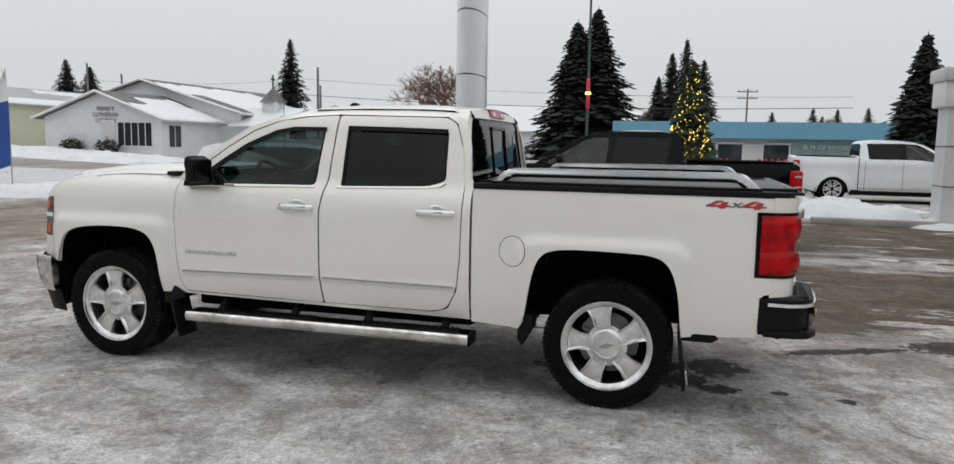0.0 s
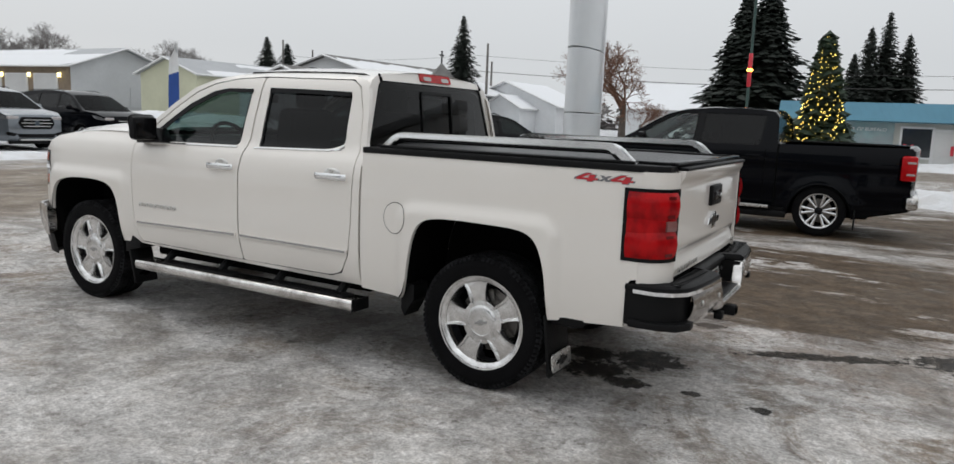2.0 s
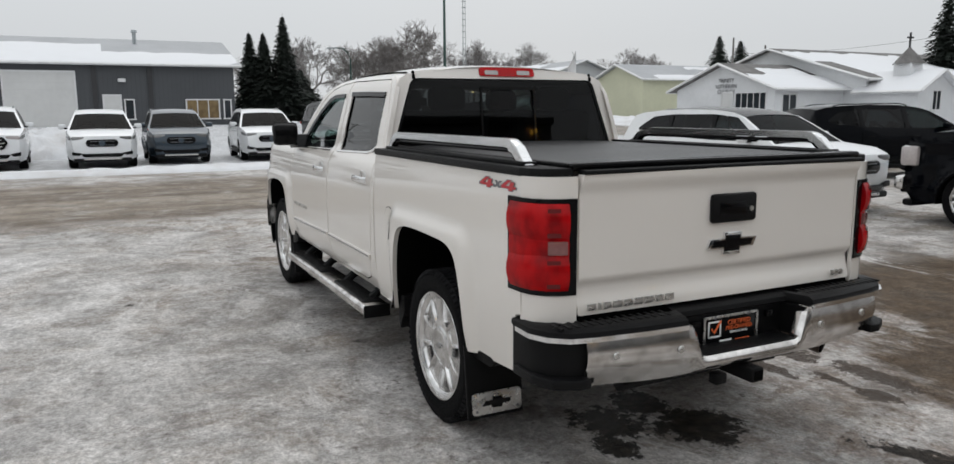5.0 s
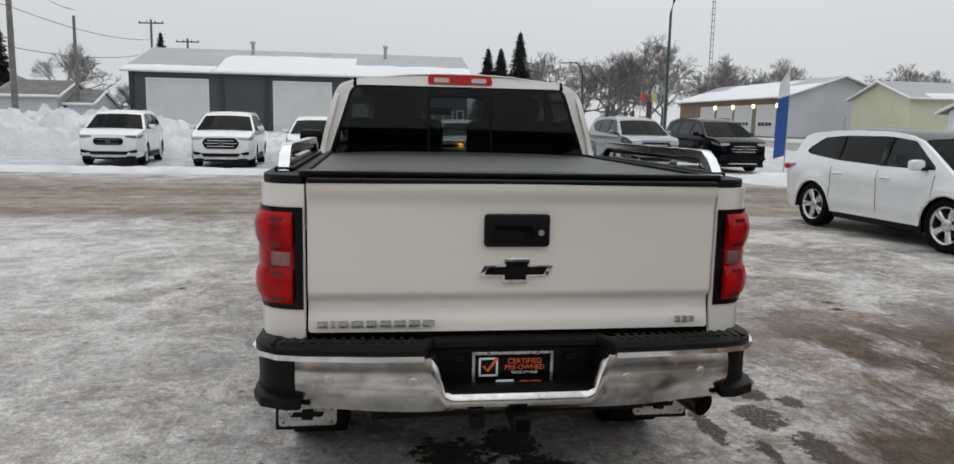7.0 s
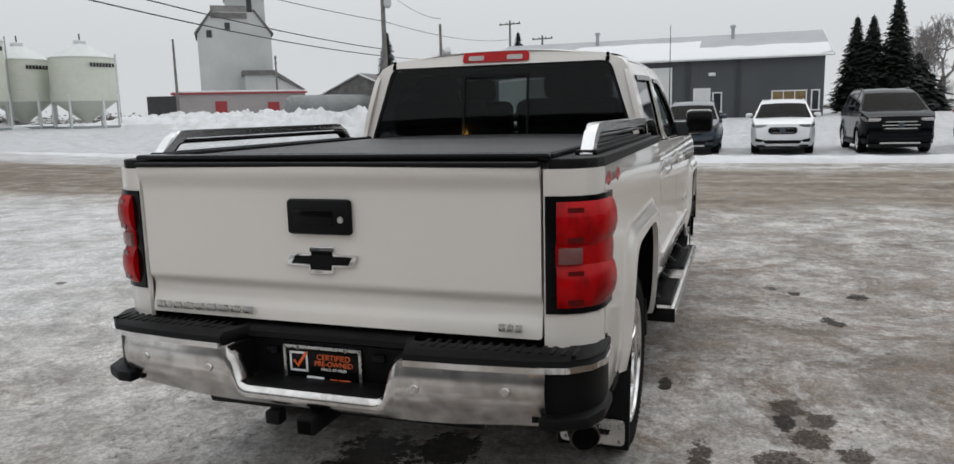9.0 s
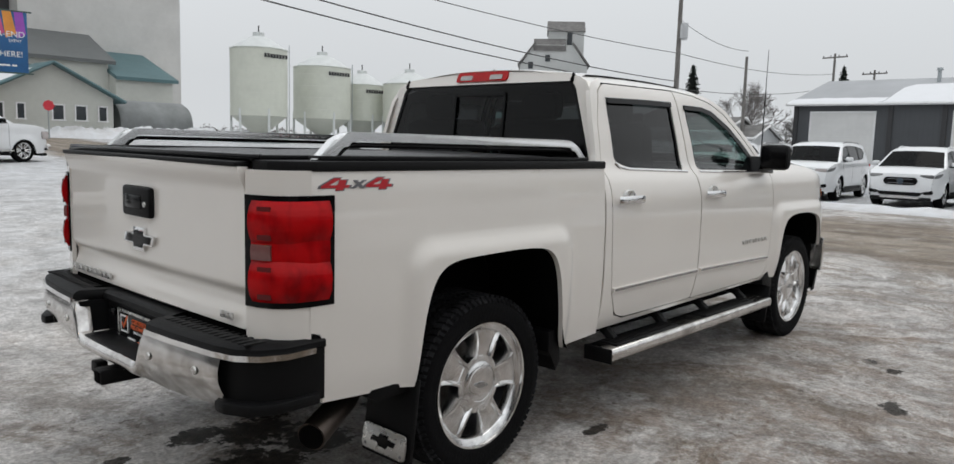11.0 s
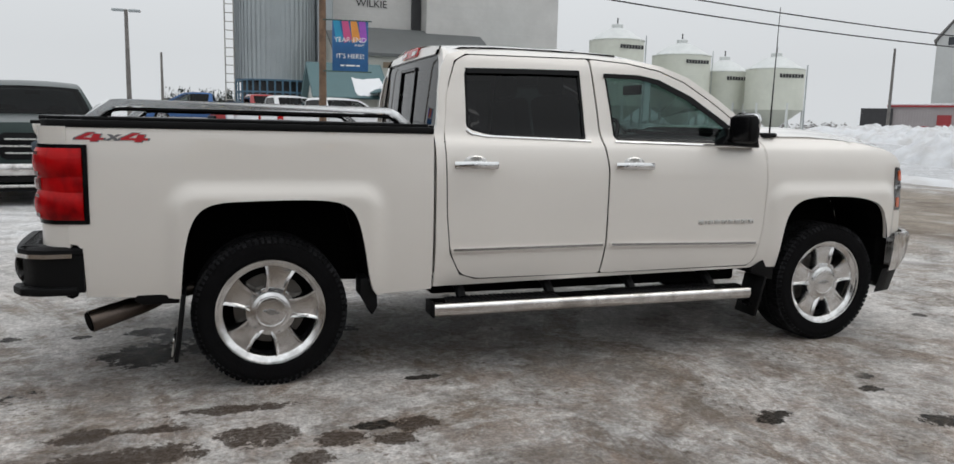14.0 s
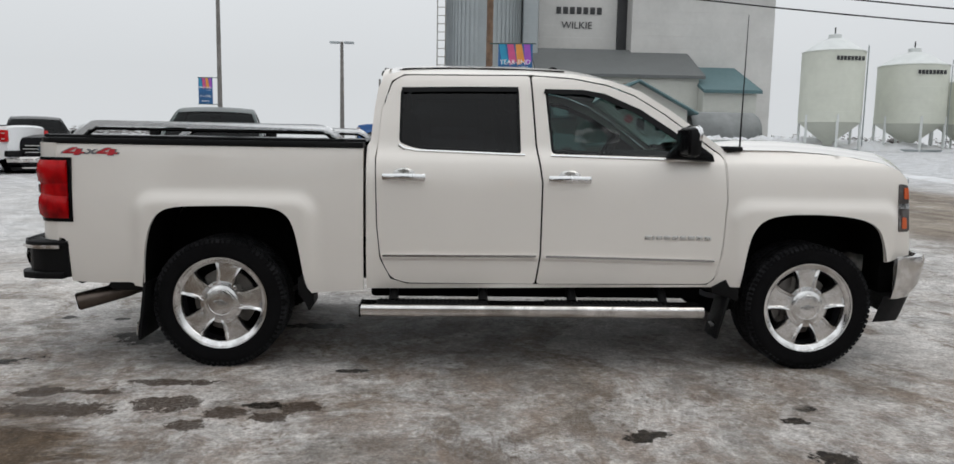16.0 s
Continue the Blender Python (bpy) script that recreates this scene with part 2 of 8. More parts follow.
    # bare asphalt near the dark pickup and the showroom
    rim = op("ADD", sep.outputs[1], op("MULTIPLY", op("SUBTRACT", noise_(0.8, 7, 0.7, (0.5, 1.4, 1)), 0.5), 4.2))
    bare = op("MULTIPLY", op("MULTIPLY", rng(sep.outputs[0], 2.6, 1.2), rng(op("ADD", rim, rng(sep.outputs[0], -0.9, 0.5, 0.0, 1.0)), -1.7, -2.1)), rng(y, -14.5, -12.5))
    crust = noise_(0.75, 10, 0.74, (0.55, 1.6, 1.0), 0.5)
    keep = op("MAXIMUM", rng(crust, 0.565, 0.595), op("MULTIPLY", op("MULTIPLY", rng(rim, -5.6, -6.1), rng(rim, -7.4, -6.9)), 0.8))
    bare = op("MULTIPLY", bare, op("SUBTRACT", 1.0, keep))
    mud = mix(rng(patch, 0.36, 0.62), (0.062, 0.042, 0.026), (0.120, 0.084, 0.055))
    mud = mix(rng(grit, 0.56, 0.66, 0.0, 0.6), mud, (0.18, 0.150, 0.118))
    c = mix(bare, c, mud)
    speck = op("MULTIPLY", rng(fine, 0.40, 0.61, 0.80, 1.12), rng(grit, 0.41, 0.60, 0.76, 1.16))
    speck = op("MULTIPLY", speck, rng(noise_(2.2, 7, 0.75, warp=0.5), 0.36, 0.60, 0.76, 1.14))
    shade = add(nt, "ShaderNodeVectorMath", operation="SCALE")
    L(c, shade.inputs[0])
    L(speck, shade.inputs[3])
    c = shade.outputs[0]

    # wet patches and drips; under the tail, puddle and truck shadow share one dark colour
    ragged = op("ADD", op("MULTIPLY", op("SUBTRACT", patch, 0.5), 4.2), op("MULTIPLY", op("SUBTRACT", fine, 0.5), 4.5))

    def spot(cx, cy, rx, ry, lean=0.0):
        dx0, dy0 = op("SUBTRACT", sep.outputs[0], cx), op("SUBTRACT", sep.outputs[1], cy)
        ca, sa = math.cos(lean), math.sin(lean)
        dx = op("DIVIDE", op("ADD", op("MULTIPLY", dx0, ca), op("MULTIPLY", dy0, sa)), rx)
        dy = op("DIVIDE", op("SUBTRACT", op("MULTIPLY", dy0, ca), op("MULTIPLY", dx0, sa)), ry)
        d = op("ADD", op("MULTIPLY", dx, dx), op("MULTIPLY", dy, dy))
        return rng(op("ADD", d, ragged), 1.05, 0.80)
    wet = spot(-0.45, 0.16, 0.22, 0.20)
    for args in SPOTS:
        wet = op("MAXIMUM", wet, spot(*args))
    soil = spot(-0.62, -1.68, 0.34, 0.10)
    for args in SOIL_SPOTS:
        soil = op("MAXIMUM", soil, spot(*args))
    c = mix(op("MULTIPLY", soil, rng(grit, 0.40, 0.58, 1.0, 0.78)), c, (0.044, 0.030, 0.021))
    drips = add(nt, "ShaderNodeTexVoronoi", Scale=1.3, Randomness=1.0)
    L(pos, drips.inputs["Vector"])
    near = op("MULTIPLY", rng(x, 9.5, 7.5), rng(y, 7.0, 4.0))
    drip = op("MULTIPLY", rng(op("ADD", drips.outputs["Distance"], op("MULTIPLY", op("SUBTRACT", patch, 0.5), 0.35)), 0.085, 0.060), near)
    drip = op("MULTIPLY", drip, rng(noise_(0.7, 3), 0.50, 0.58))
    wet = op("MAXIMUM", wet, drip)
    damp_shaded = mix(rng(fine, 0.4, 0.62), (0.008, 0.007, 0.006), (0.048, 0.038, 0.029))
    c = mix(op("MULTIPLY", wet, 0.96), c, damp_shaded)
    L(c, bsdf.inputs["Base Color"])
    L(rng(wet, 0.0, 1.0, 0.16, 0.05), bsdf.inputs["Specular IOR Level"])
    L(op("SUBTRACT", rng(mid, 0.35, 0.65, 0.72, 0.50), op("MULTIPLY", wet, 0.18)), bsdf.inputs["Roughness"])
    b1 = add(nt, "ShaderNodeBump", Strength=0.6, Distance=0.05)
    L(op("ADD", op("ADD", mid, op("MULTIPLY", patch, 0.4)), op("MULTIPLY", fine, 0.22)), b1.inputs["Height"])
    b2 = add(nt, "ShaderNodeBump", Strength=0.6, Distance=0.010)
    L(grit, b2.inputs["Height"])
    L(b1.outputs["Normal"], b2.inputs["Normal"])
    L(b2.outputs["Normal"], bsdf.inputs["Normal"])
    return m


PEARL = surface("pearl_white_paint", (0.765, 0.722, 0.672), 0.30, vary=0.015, grain=300, wide=0.8, coat=1.0)
WHITE_CAR = surface("white_car_paint", (0.74, 0.75, 0.76), 0.3, vary=0.03, coat=0.8)
BLACK_CAR = surface("black_car_paint", (0.0016, 0.0021, 0.0034), 0.10, vary=0.1, coat=0.05, spec=0.09)
GREY_CAR = surface("grey_car_paint", (0.20, 0.22, 0.24), 0.25, metal=0.6, vary=0.06, coat=0.8)
STEEL_BLUE_CAR = surface("blue_grey_car_paint", (0.018, 0.034, 0.052), 0.3, metal=0.2, vary=0.06, coat=0.8)
BLUE_CAR = surface("blue_car_paint", (0.02, 0.10, 0.30), 0.3, metal=0.2, vary=0.06, coat=0.8)
RED_CAR = surface("red_car_paint", (0.35, 0.02, 0.02), 0.3, vary=0.06, coat=0.8)
CHROME = surface("chrome", (0.80, 0.80, 0.80), 0.07, metal=1.0, vary=0.03, grain=60)
CHROME_DULL = surface("salt_dulled_chrome", (0.60, 0.585, 0.57), 0.19, metal=1.0, vary=0.26, grain=18, wide=7.0, second=(0.44, 0.42, 0.40), cover=0.56)
ALLOY = surface("polished_alloy", (0.64, 0.64, 0.64), 0.13, metal=1.0, vary=0.06, grain=30)
ALLOY_DARK = surface("dark_alloy", (0.10, 0.10, 0.11), 0.35, metal=0.7, vary=0.1)
DISC_STEEL = surface("brake_disc_steel", (0.14, 0.13, 0.12), 0.4, metal=0.8, vary=0.25, grain=20)
TREAD = surface("snow_dusted_tread", (0.014, 0.014, 0.015), 0.9, vary=0.5, grain=60, wide=9, second=(0.003, 0.003, 0.0035), cover=0.5, bump=0.3, spec=0.12)
RUBBER = surface("tyre_rubber", (0.0032, 0.0032, 0.0036), 0.85, vary=0.25, grain=90, wide=6, bump=0.25, spec=0.12)
PLASTIC = surface("black_grained_plastic", (0.0042, 0.0042, 0.0046), 0.5, vary=0.12, grain=400, bump=0.15, spec=0.16)
GLOSS_BLACK = surface("gloss_black", (0.003, 0.003, 0.0035), 0.18, vary=0.05, coat=0.05, spec=0.14)
LINER = surface("wheel_arch_liner", (0.004, 0.004, 0.004), 0.95, vary=0.2, spec=0.02)
VINYL = surface("tonneau_vinyl", (0.012, 0.0125, 0.014), 0.42, vary=0.10, grain=180, bump=0.2)
INTERIOR = surface("interior_cloth", (0.014, 0.014, 0.016), 0.85, vary=0.1, spec=0.1)
INTERIOR_LIGHT = surface("headliner_grey", (0.22, 0.21, 0.20), 0.9, vary=0.05)
LENS_RED = surface("red_lamp_lens", (0.42, 0.004, 0.006), 0.16, vary=0.14, grain=60, wide=20, coat=0.12, spec=0.18)
LENS_RIBBED = ribbed_lens("prismatic_red_lens", (0.46, 0.003, 0.005), (0.13, 0.001, 0.003))
LENS_DARK = surface("dark_red_lens", (0.11, 0.002, 0.003), 0.2, vary=0.1, coat=0.3, spec=0.3)
LENS_CLEAR = surface("clear_lamp_lens", (0.42, 0.38, 0.37), 0.12, vary=0.15, coat=1.0)
REVERSING = surface("reversing_lens", (0.20, 0.085, 0.08), 0.15, vary=0.2, grain=60, coat=0.4)
LENS_AMBER = surface("amber_lens", (0.62, 0.10, 0.02), 0.15, vary=0.1, coat=1.0)
RED_BADGE = surface("red_decal", (0.50, 0.02, 0.03), 0.35, vary=0.05)
GREY_BADGE = surface("grey_decal", (0.16, 0.16, 0.17), 0.35, vary=0.05)
MOULD_GREY = surface("bright_strip", (0.42, 0.42, 0.42), 0.25, metal=0.9, vary=0.05)
SILVER = surface("silver_trim", (0.60, 0.59, 0.57), 0.28, metal=0.9, vary=0.05)
RUST = surface("sooty_steel", (0.13, 0.105, 0.09), 0.36, metal=0.95, vary=0.25)
ORANGE = surface("orange_print", (0.75, 0.13, 0.03), 0.5, vary=0.03)
PRINT_WHITE = surface("white_print", (0.78, 0.78, 0.78), 0.5, vary=0.03)
GLASS_DARK = glazing("privacy_glass", (0.060, 0.062, 0.065), 0.7, 0.022)
GLASS_REAR = glazing("rear_privacy_glass", (0.085, 0.088, 0.092), 0.7, 0.016)
GLASS_SLIDER = glazing("sliding_pane_glass", (0.24, 0.265, 0.27), 0.7, 0.016)
GLASS_GREEN = glazing("green_tint_glass", (0.175, 0.26, 0.25), 0.9, 0.028)
GLASS_CLEAR = glazing("clear_glass", (0.62, 0.70, 0.68), 1.0)
SNOW = snow_mat("banked_snow", 0.48, 0.8)
ROOF_SNOW = snow_mat("roof_snow", 0.05, 0.3)
# spots under the truck's tail paint its shadow along with the puddle
SPOTS = ((-0.68, -0.24, 0.20, 0.26), (-0.32, -0.14, 0.20, 0.14), (-0.70, 0.30, 0.14, 0.10), (-1.75, -1.05, 0.62, 0.09, 0.42), (-2.7, -1.45, 0.45, 0.22, 0.3), (-1.1, 0.27, 0.06, 0.04), (-1.5, 0.31, 0.07, 0.05),
         (3.17, -1.82, 0.07, 0.05), (3.14, -2.28, 0.12, 0.08), (2.35, -2.0, 0.11, 0.06), (2.29, -2.06, 0.07, 0.05), (0.42, -1.62, 0.12, 0.05), (0.81, -1.01, 0.10, 0.04), (0.40, 0.09, 0.26, 0.08), (-0.80, -0.21, 0.20, 0.10))
SOIL_SPOTS = ((-0.85, -1.40, 0.14, 0.09), (-0.53, -1.41, 0.12, 0.05), (-0.09, -1.60, 0.19, 0.12), (0.26, -1.72, 0.13, 0.09), (0.09, -1.89, 0.10, 0.07), (-0.20, -1.24, 0.28, 0.06), (0.62, -1.64, 0.14, 0.08), (0.48, -1.78, 0.11, 0.07))
GROUND = ground_mat()

# ---------------------------------------------------------------- mesh helpers
from mathutils import geometry


def finish(bm, name, smooth=True, angle=40):
    me = bpy.data.meshes.new(name)
    bmesh.ops.recalc_face_normals(bm, faces=bm.faces)
    if smooth:
        lim = radians(angle)
        for f in bm.faces:
            f.smooth = True
        for e in bm.edges:
            e.smooth = len(e.link_faces) == 2 and e.calc_face_angle(0) < lim
    bm.to_mesh(me)
    bm.free()
    return me


def part(name, bm, material, parent=None, label="", smooth=True, angle=40):
    ob = new(name, finish(bm, name, smooth, angle))
    ob.data.materials.append(material)
    if parent:
        ob.parent = parent
    if label:
        tagged(ob, label)
    return ob


def thing(name, label, category, at=(0, 0, 0), turn=0, group="", kind=""):
    ob = new(name)
    ob.empty_display_size = 0.2
    ob.matrix_basis = pose(at[0], at[1], at[2], 0, 0, turn)
    return tagged(ob, label, category, group, kind)


def solid(name, bm, material, label, category="", kind="", group="", smooth=True):
    return tagged(part(name, bm, material, None, "", smooth), label, category, group, kind)


def box(bm, c, s, bevel=0.0, m=None, seg=2):
    r = bmesh.ops.create_cube(bm, size=1.0)
    vs = r["verts"]
    for v in vs:
        v.co = Vector((v.co.x * s[0] + c[0], v.co.y * s[1] + c[1], v.co.z * s[2] + c[2]))
    if bevel:
        es = list({e for v in vs for e in v.link_edges})
        r2 = bmesh.ops.bevel(bm, geom=es, offset=bevel, segments=seg, affect="EDGES", profile=0.5)
        vs = list({v for f in r2["faces"] for v in f.verts} | {v for v in vs if v.is_valid})
    if m is not None:
        for v in vs:
            v.co = m @ v.co
    return vs


def boxed(c, s, bevel=0.0, m=None):
    bm = bmesh.new()
    box(bm, c, s, bevel, m)
    return bm


def prism(bm, pts, axis, a, b, bevel=0.0):
    """A polygon in the plane across the axis, drawn out from a to b."""
    def at(p, d):
        return {"x": (d, p[0], p[1]), "y": (p[0], d, p[1]), "z": (p[0], p[1], d)}[axis]
    lo = [bm.verts.new(at(p, a)) for p in pts]
    hi = [bm.verts.new(at(p, b)) for p in pts]
    n = len(pts)
    fs = [bm.faces.new(lo), bm.faces.new(hi)] + [bm.faces.new((lo[i], lo[(i + 1) % n], hi[(i + 1) % n], hi[i])) for i in range(n)]
    if bevel:
        es = list({e for f in fs for e in f.edges})
        bmesh.ops.bevel(bm, geom=es, offset=bevel, segments=2, affect="EDGES", profile=0.5)
    return lo + hi


def prismed(pts, axis, a, b, bevel=0.0):
    bm = bmesh.new()
    prism(bm, pts, axis, a, b, bevel)
    return bm


def tube(bm, pts, r, seg=8, flat=(1.0, 1.0), cap=True):
    """A tube along points; r may be a list; flat squeezes it along its two cross axes."""
    pts = [Vector(p) for p in pts]
    rs = r if isinstance(r, (list, tuple)) else [r] * len(pts)
    rings = []
    for i, p in enumerate(pts):
        d = (pts[min(i + 1, len(pts) - 1)] - pts[max(i - 1, 0)]).normalized()
        up = Vector((0, 0, 1)) if abs(d.z) < 0.9 else Vector((1, 0, 0))
        u = d.cross(up).normalized()
        w = u.cross(d).normalized()
        rings.append([bm.verts.new(p + rs[i] * (flat[0] * math.cos(2 * math.pi * k / seg) * u + flat[1] * math.sin(2 * math.pi * k / seg) * w)) for k in range(seg)])
    for a, b in zip(rings, rings[1:]):
        for k in range(seg):
            bm.faces.new((a[k], a[(k + 1) % seg], b[(k + 1) % seg], b[k]))
    if cap:
        bm.faces.new(rings[0])
        bm.faces.new(rings[-1])
    return bm


def tubed(pts, r, seg=8, flat=(1.0, 1.0)):
    return tube(bmesh.new(), pts, r, seg, flat)


def lathe(bm, prof, seg=48, axis="y", c=(0, 0, 0), sign=1, closed=False):
    """Turns a profile of (radius, along) about an axis."""
    rings = []
    for r, h in prof:
        ring = []
        for k in range(seg):
            a = 2 * math.pi * k / seg
            p = {"y": (r * math.cos(a), sign * h, r * math.sin(a)), "z": (r * math.cos(a), r * math.sin(a), h), "x": (h, r * math.cos(a), r * math.sin(a))}[axis]
            ring.append(bm.verts.new(Vector(c) + Vector(p)))
        rings.append(ring)
    pairs = list(zip(rings, rings[1:])) + ([(rings[-1], rings[0])] if closed else [])
    for a, b in pairs:
        for k in range(seg):
            bm.faces.new((a[k], a[(k + 1) % seg], b[(k + 1) % seg], b[k]))
    return rings


def lathed(prof, seg=48, axis="y", c=(0, 0, 0), sign=1, closed=False):
    bm = bmesh.new()
    rings = lathe(bm, prof, seg, axis, c, sign, closed)
    if not closed:
        for ring, (r, h) in ((rings[0], prof[0]), (rings[-1], prof[-1])):
            if r > 1e-4:
                bm.faces.new(ring)
    bmesh.ops.remove_doubles(bm, verts=bm.verts, dist=1e-5)
    return bm


def grid(bm, rows, close=False):
    """Faces between rows of points."""
    vs = [[bm.verts.new(p) for p in row] for row in rows]
    for a, b in zip(vs, vs[1:]):
        for i in range(len(a) - 1):
            bm.faces.new((a[i], a[i + 1], b[i + 1], b[i]))
    return vs


def inside(p, poly):
    x, y = p
    hit = False
    for (x0, y0), (x1, y1) in zip(poly, poly[1:] + poly[:1]):
        if (y0 > y) != (y1 > y) and x < (x1 - x0) * (y - y0) / (y1 - y0) + x0:
            hit = not hit
    return hit


def rounded(pts, r, n=4):
    """A polygon with its corners rounded; r may be a list."""
    out = []
    rs = r if isinstance(r, (list, tuple)) else [r] * len(pts)
    for i, p in enumerate(pts):
        a, b, c = Vector(pts[i - 1]), Vector(p), Vector(pts[(i + 1) % len(pts)])
        k = min(rs[i], 0.45 * (a - b).length, 0.45 * (c - b).length)
        if k < 1e-4:
            out.append(tuple(b))
            continue
        s, e = b + (a - b).normalized() * k, b + (c - b).normalized() * k
        for j in range(n + 1):
            t = j / n
            out.append(tuple((1 - t) ** 2 * s + 2 * t * (1 - t) * b + t * t * e))
    return out


def along(pts, step):
    """Points no further apart than step round a closed polygon."""
    out = []
    for a, b in zip(pts, pts[1:] + pts[:1]):
        n = max(1, math.ceil(math.dist(a, b) / step))
        out += [(a[0] + (b[0] - a[0]) * i / n, a[1] + (b[1] - a[1]) * i / n) for i in range(n)]
    return out


def panel(outline, shape, side, holes=(), step=0.06, thick=0.02, proud=0.0):
    """A sheet with the outline in (x, z), lying on y = shape(x, z), with its edge turned in by thick. side: +1 or -1."""
    rings = [along(list(outline), step)] + [along(list(h), step) for h in holes]
    co, edges = [], []
    for ring in rings:
        base = len(co)
        co += [Vector(p) for p in ring]
        edges += [(base + i, base + (i + 1) % len(ring)) for i in range(len(ring))]
    xs, zs = [p[0] for p in rings[0]], [p[1] for p in rings[0]]
    nx, nz = int((max(xs) - min(xs)) / step) + 2, int((max(zs) - min(zs)) / (step * 0.6)) + 2
    for i in range(nx):
        for j in range(nz):
            p = (min(xs) + (i + 0.5 * (j % 2)) * step, min(zs) + j * step * 0.6)
            if inside(p, rings[0]) and not any(inside(p, h) for h in rings[1:]):
                if min((p[0] - q.x) ** 2 + (p[1] - q.y) ** 2 for q in co[: sum(map(len, rings))]) > (0.35 * step) ** 2:
                    co.append(Vector(p))
    verts, _, faces, *_ = geometry.delaunay_2d_cdt(co, edges, [], 0, 1e-6)
    bm = bmesh.new()
    vs = [bm.verts.new((v.x, side * (shape(v.x, v.y) + proud), v.y)) for v in verts]
    for f in faces:
        c = (sum(verts[i].x for i in f) / 3, sum(verts[i].y for i in f) / 3)
        if inside(c, rings[0]) and not any(inside(c, h) for h in rings[1:]):
            bm.faces.new([vs[i] for i in f])
    if thick:
        rim = [e for e in bm.edges if len(e.link_faces) == 1]
        twin = {}
        for e in rim:
            for v in e.verts:
                if v not in twin:
                    twin[v] = bm.verts.new(v.co - Vector((0, side * thick, 0)))
        for e in rim:
            a, b = e.verts
            bm.faces.new((a, b, twin[b], twin[a]))
    loose = [v for v in bm.verts if not v.link_faces]
    bmesh.ops.delete(bm, geom=loose, context="VERTS")
    return bm


def smooth_step(a, b, v):
    t = min(1.0, max(0.0, (v - a) / (b - a)))
    return t * t * (3 - 2 * t)


def lerp_table(table, v):
    """Value at v of a smooth line through rows of (v, value)."""
    if v <= table[0][0]:
        return table[0][1]
    for (a, fa), (b, fb) in zip(table, table[1:]):
        if v <= b:
            return fa + (fb - fa) * (v - a) / (b - a)
    return table[-1][1]


def lettering(text, size, material, parent, m, depth=0.004, label="", name="lettering", align="CENTER", shear=0.0):
    cu = bpy.data.curves.new(name, "FONT")
    cu.body, cu.size, cu.extrude, cu.align_x, cu.align_y, cu.shear = text, size, depth, align, "CENTER", shear
    tmp = bpy.data.objects.new(name, cu)
    scene.collection.objects.link(tmp)
    dg = bpy.context.evaluated_depsgraph_get()
    me = bpy.data.meshes.new_from_object(tmp.evaluated_get(dg))
    bpy.data.objects.remove(tmp)
    ob = new(name, me)
    me.materials.clear()
    me.materials.append(material)
    ob.matrix_basis = m
    if parent:
        ob.parent = parent
    return tagged(ob, label)


def upright(x, y, z, turn=0):
    """The pose of lettering on a wall that faces -y at turn 0."""
    return pose(x, y, z, 90, 0, turn)


def bars(parent, material, m, widths, height, gap, depth=0.004, name="badge", label=""):
    """Plain bars in place of lettering."""
    total = sum(widths) + gap * (len(widths) - 1)
    x = -total / 2
    for w in widths:
        ob = part(name, boxed((x + w / 2, 0, 0), (w, height, depth), min(w, height) * 0.06), material, parent, label)
        ob.matrix_basis = m
        x += w + gap
    return ob

# ---------------------------------------------------------------- ground
def ground_z(x, y):
    """The lot is level; the railway yard and the far side of the street lie a little higher."""
    yard = 1.15 * smooth_step(8.0, 60.0, y + 0.25 * max(0.0, x - 10))
    return max(yard, 0.65 * smooth_step(28.0, 56.0, x))


bm = bmesh.new()
def spaced(n, near, far):
    out = [0.0]
    for i in range(1, n + 1):
        out.append(near * i + (far - near * n) * (i / n) ** 5)
    return [-v for v in out[:0:-1]] + out
axis_steps = spaced(60, 0.7, 2500.0)
grid(bm, [[(x, y, ground_z(x, y)) for y in axis_steps] for x in axis_steps])
solid("ground", bm, GROUND, "packed snow and ice with slush and bare asphalt", "ground", "structure")

# ---------------------------------------------------------------- the white crew-cab pickup
LENS_HEAD = surface("smoked_lamp_lens", (0.075, 0.065, 0.062), 0.12, vary=0.3, grain=30, coat=0.6)
RAIL = surface("satin_chrome_rail", (0.78, 0.78, 0.78), 0.24, metal=1.0, vary=0.05, grain=20)
CHROME_WHEEL = surface("chrome_clad_wheel", (0.76, 0.755, 0.75), 0.20, metal=1.0, vary=0.10, grain=26, wide=9.0, second=(0.58, 0.57, 0.56), cover=0.52)
# x runs from the rear axle to the front, y to the driver's side.
def hermite(table):
    xs, ys = [r[0] for r in table], [r[1] for r in table]
    ms = []
    for i in range(len(xs)):
        a, b = max(0, i - 1), min(len(xs) - 1, i + 1)
        ms.append((ys[b] - ys[a]) / (xs[b] - xs[a]))

    def f(v):
        v = min(max(v, xs[0]), xs[-1])
        i = next((k for k in range(len(xs) - 1) if v <= xs[k + 1]), len(xs) - 2)
        h = xs[i + 1] - xs[i]
        t = (v - xs[i]) / h
        return (2 * t**3 - 3 * t**2 + 1) * ys[i] + (t**3 - 2 * t**2 + t) * h * ms[i] + (3 * t**2 - 2 * t**3) * ys[i + 1] + (t**3 - t**2) * h * ms[i + 1]
    return f


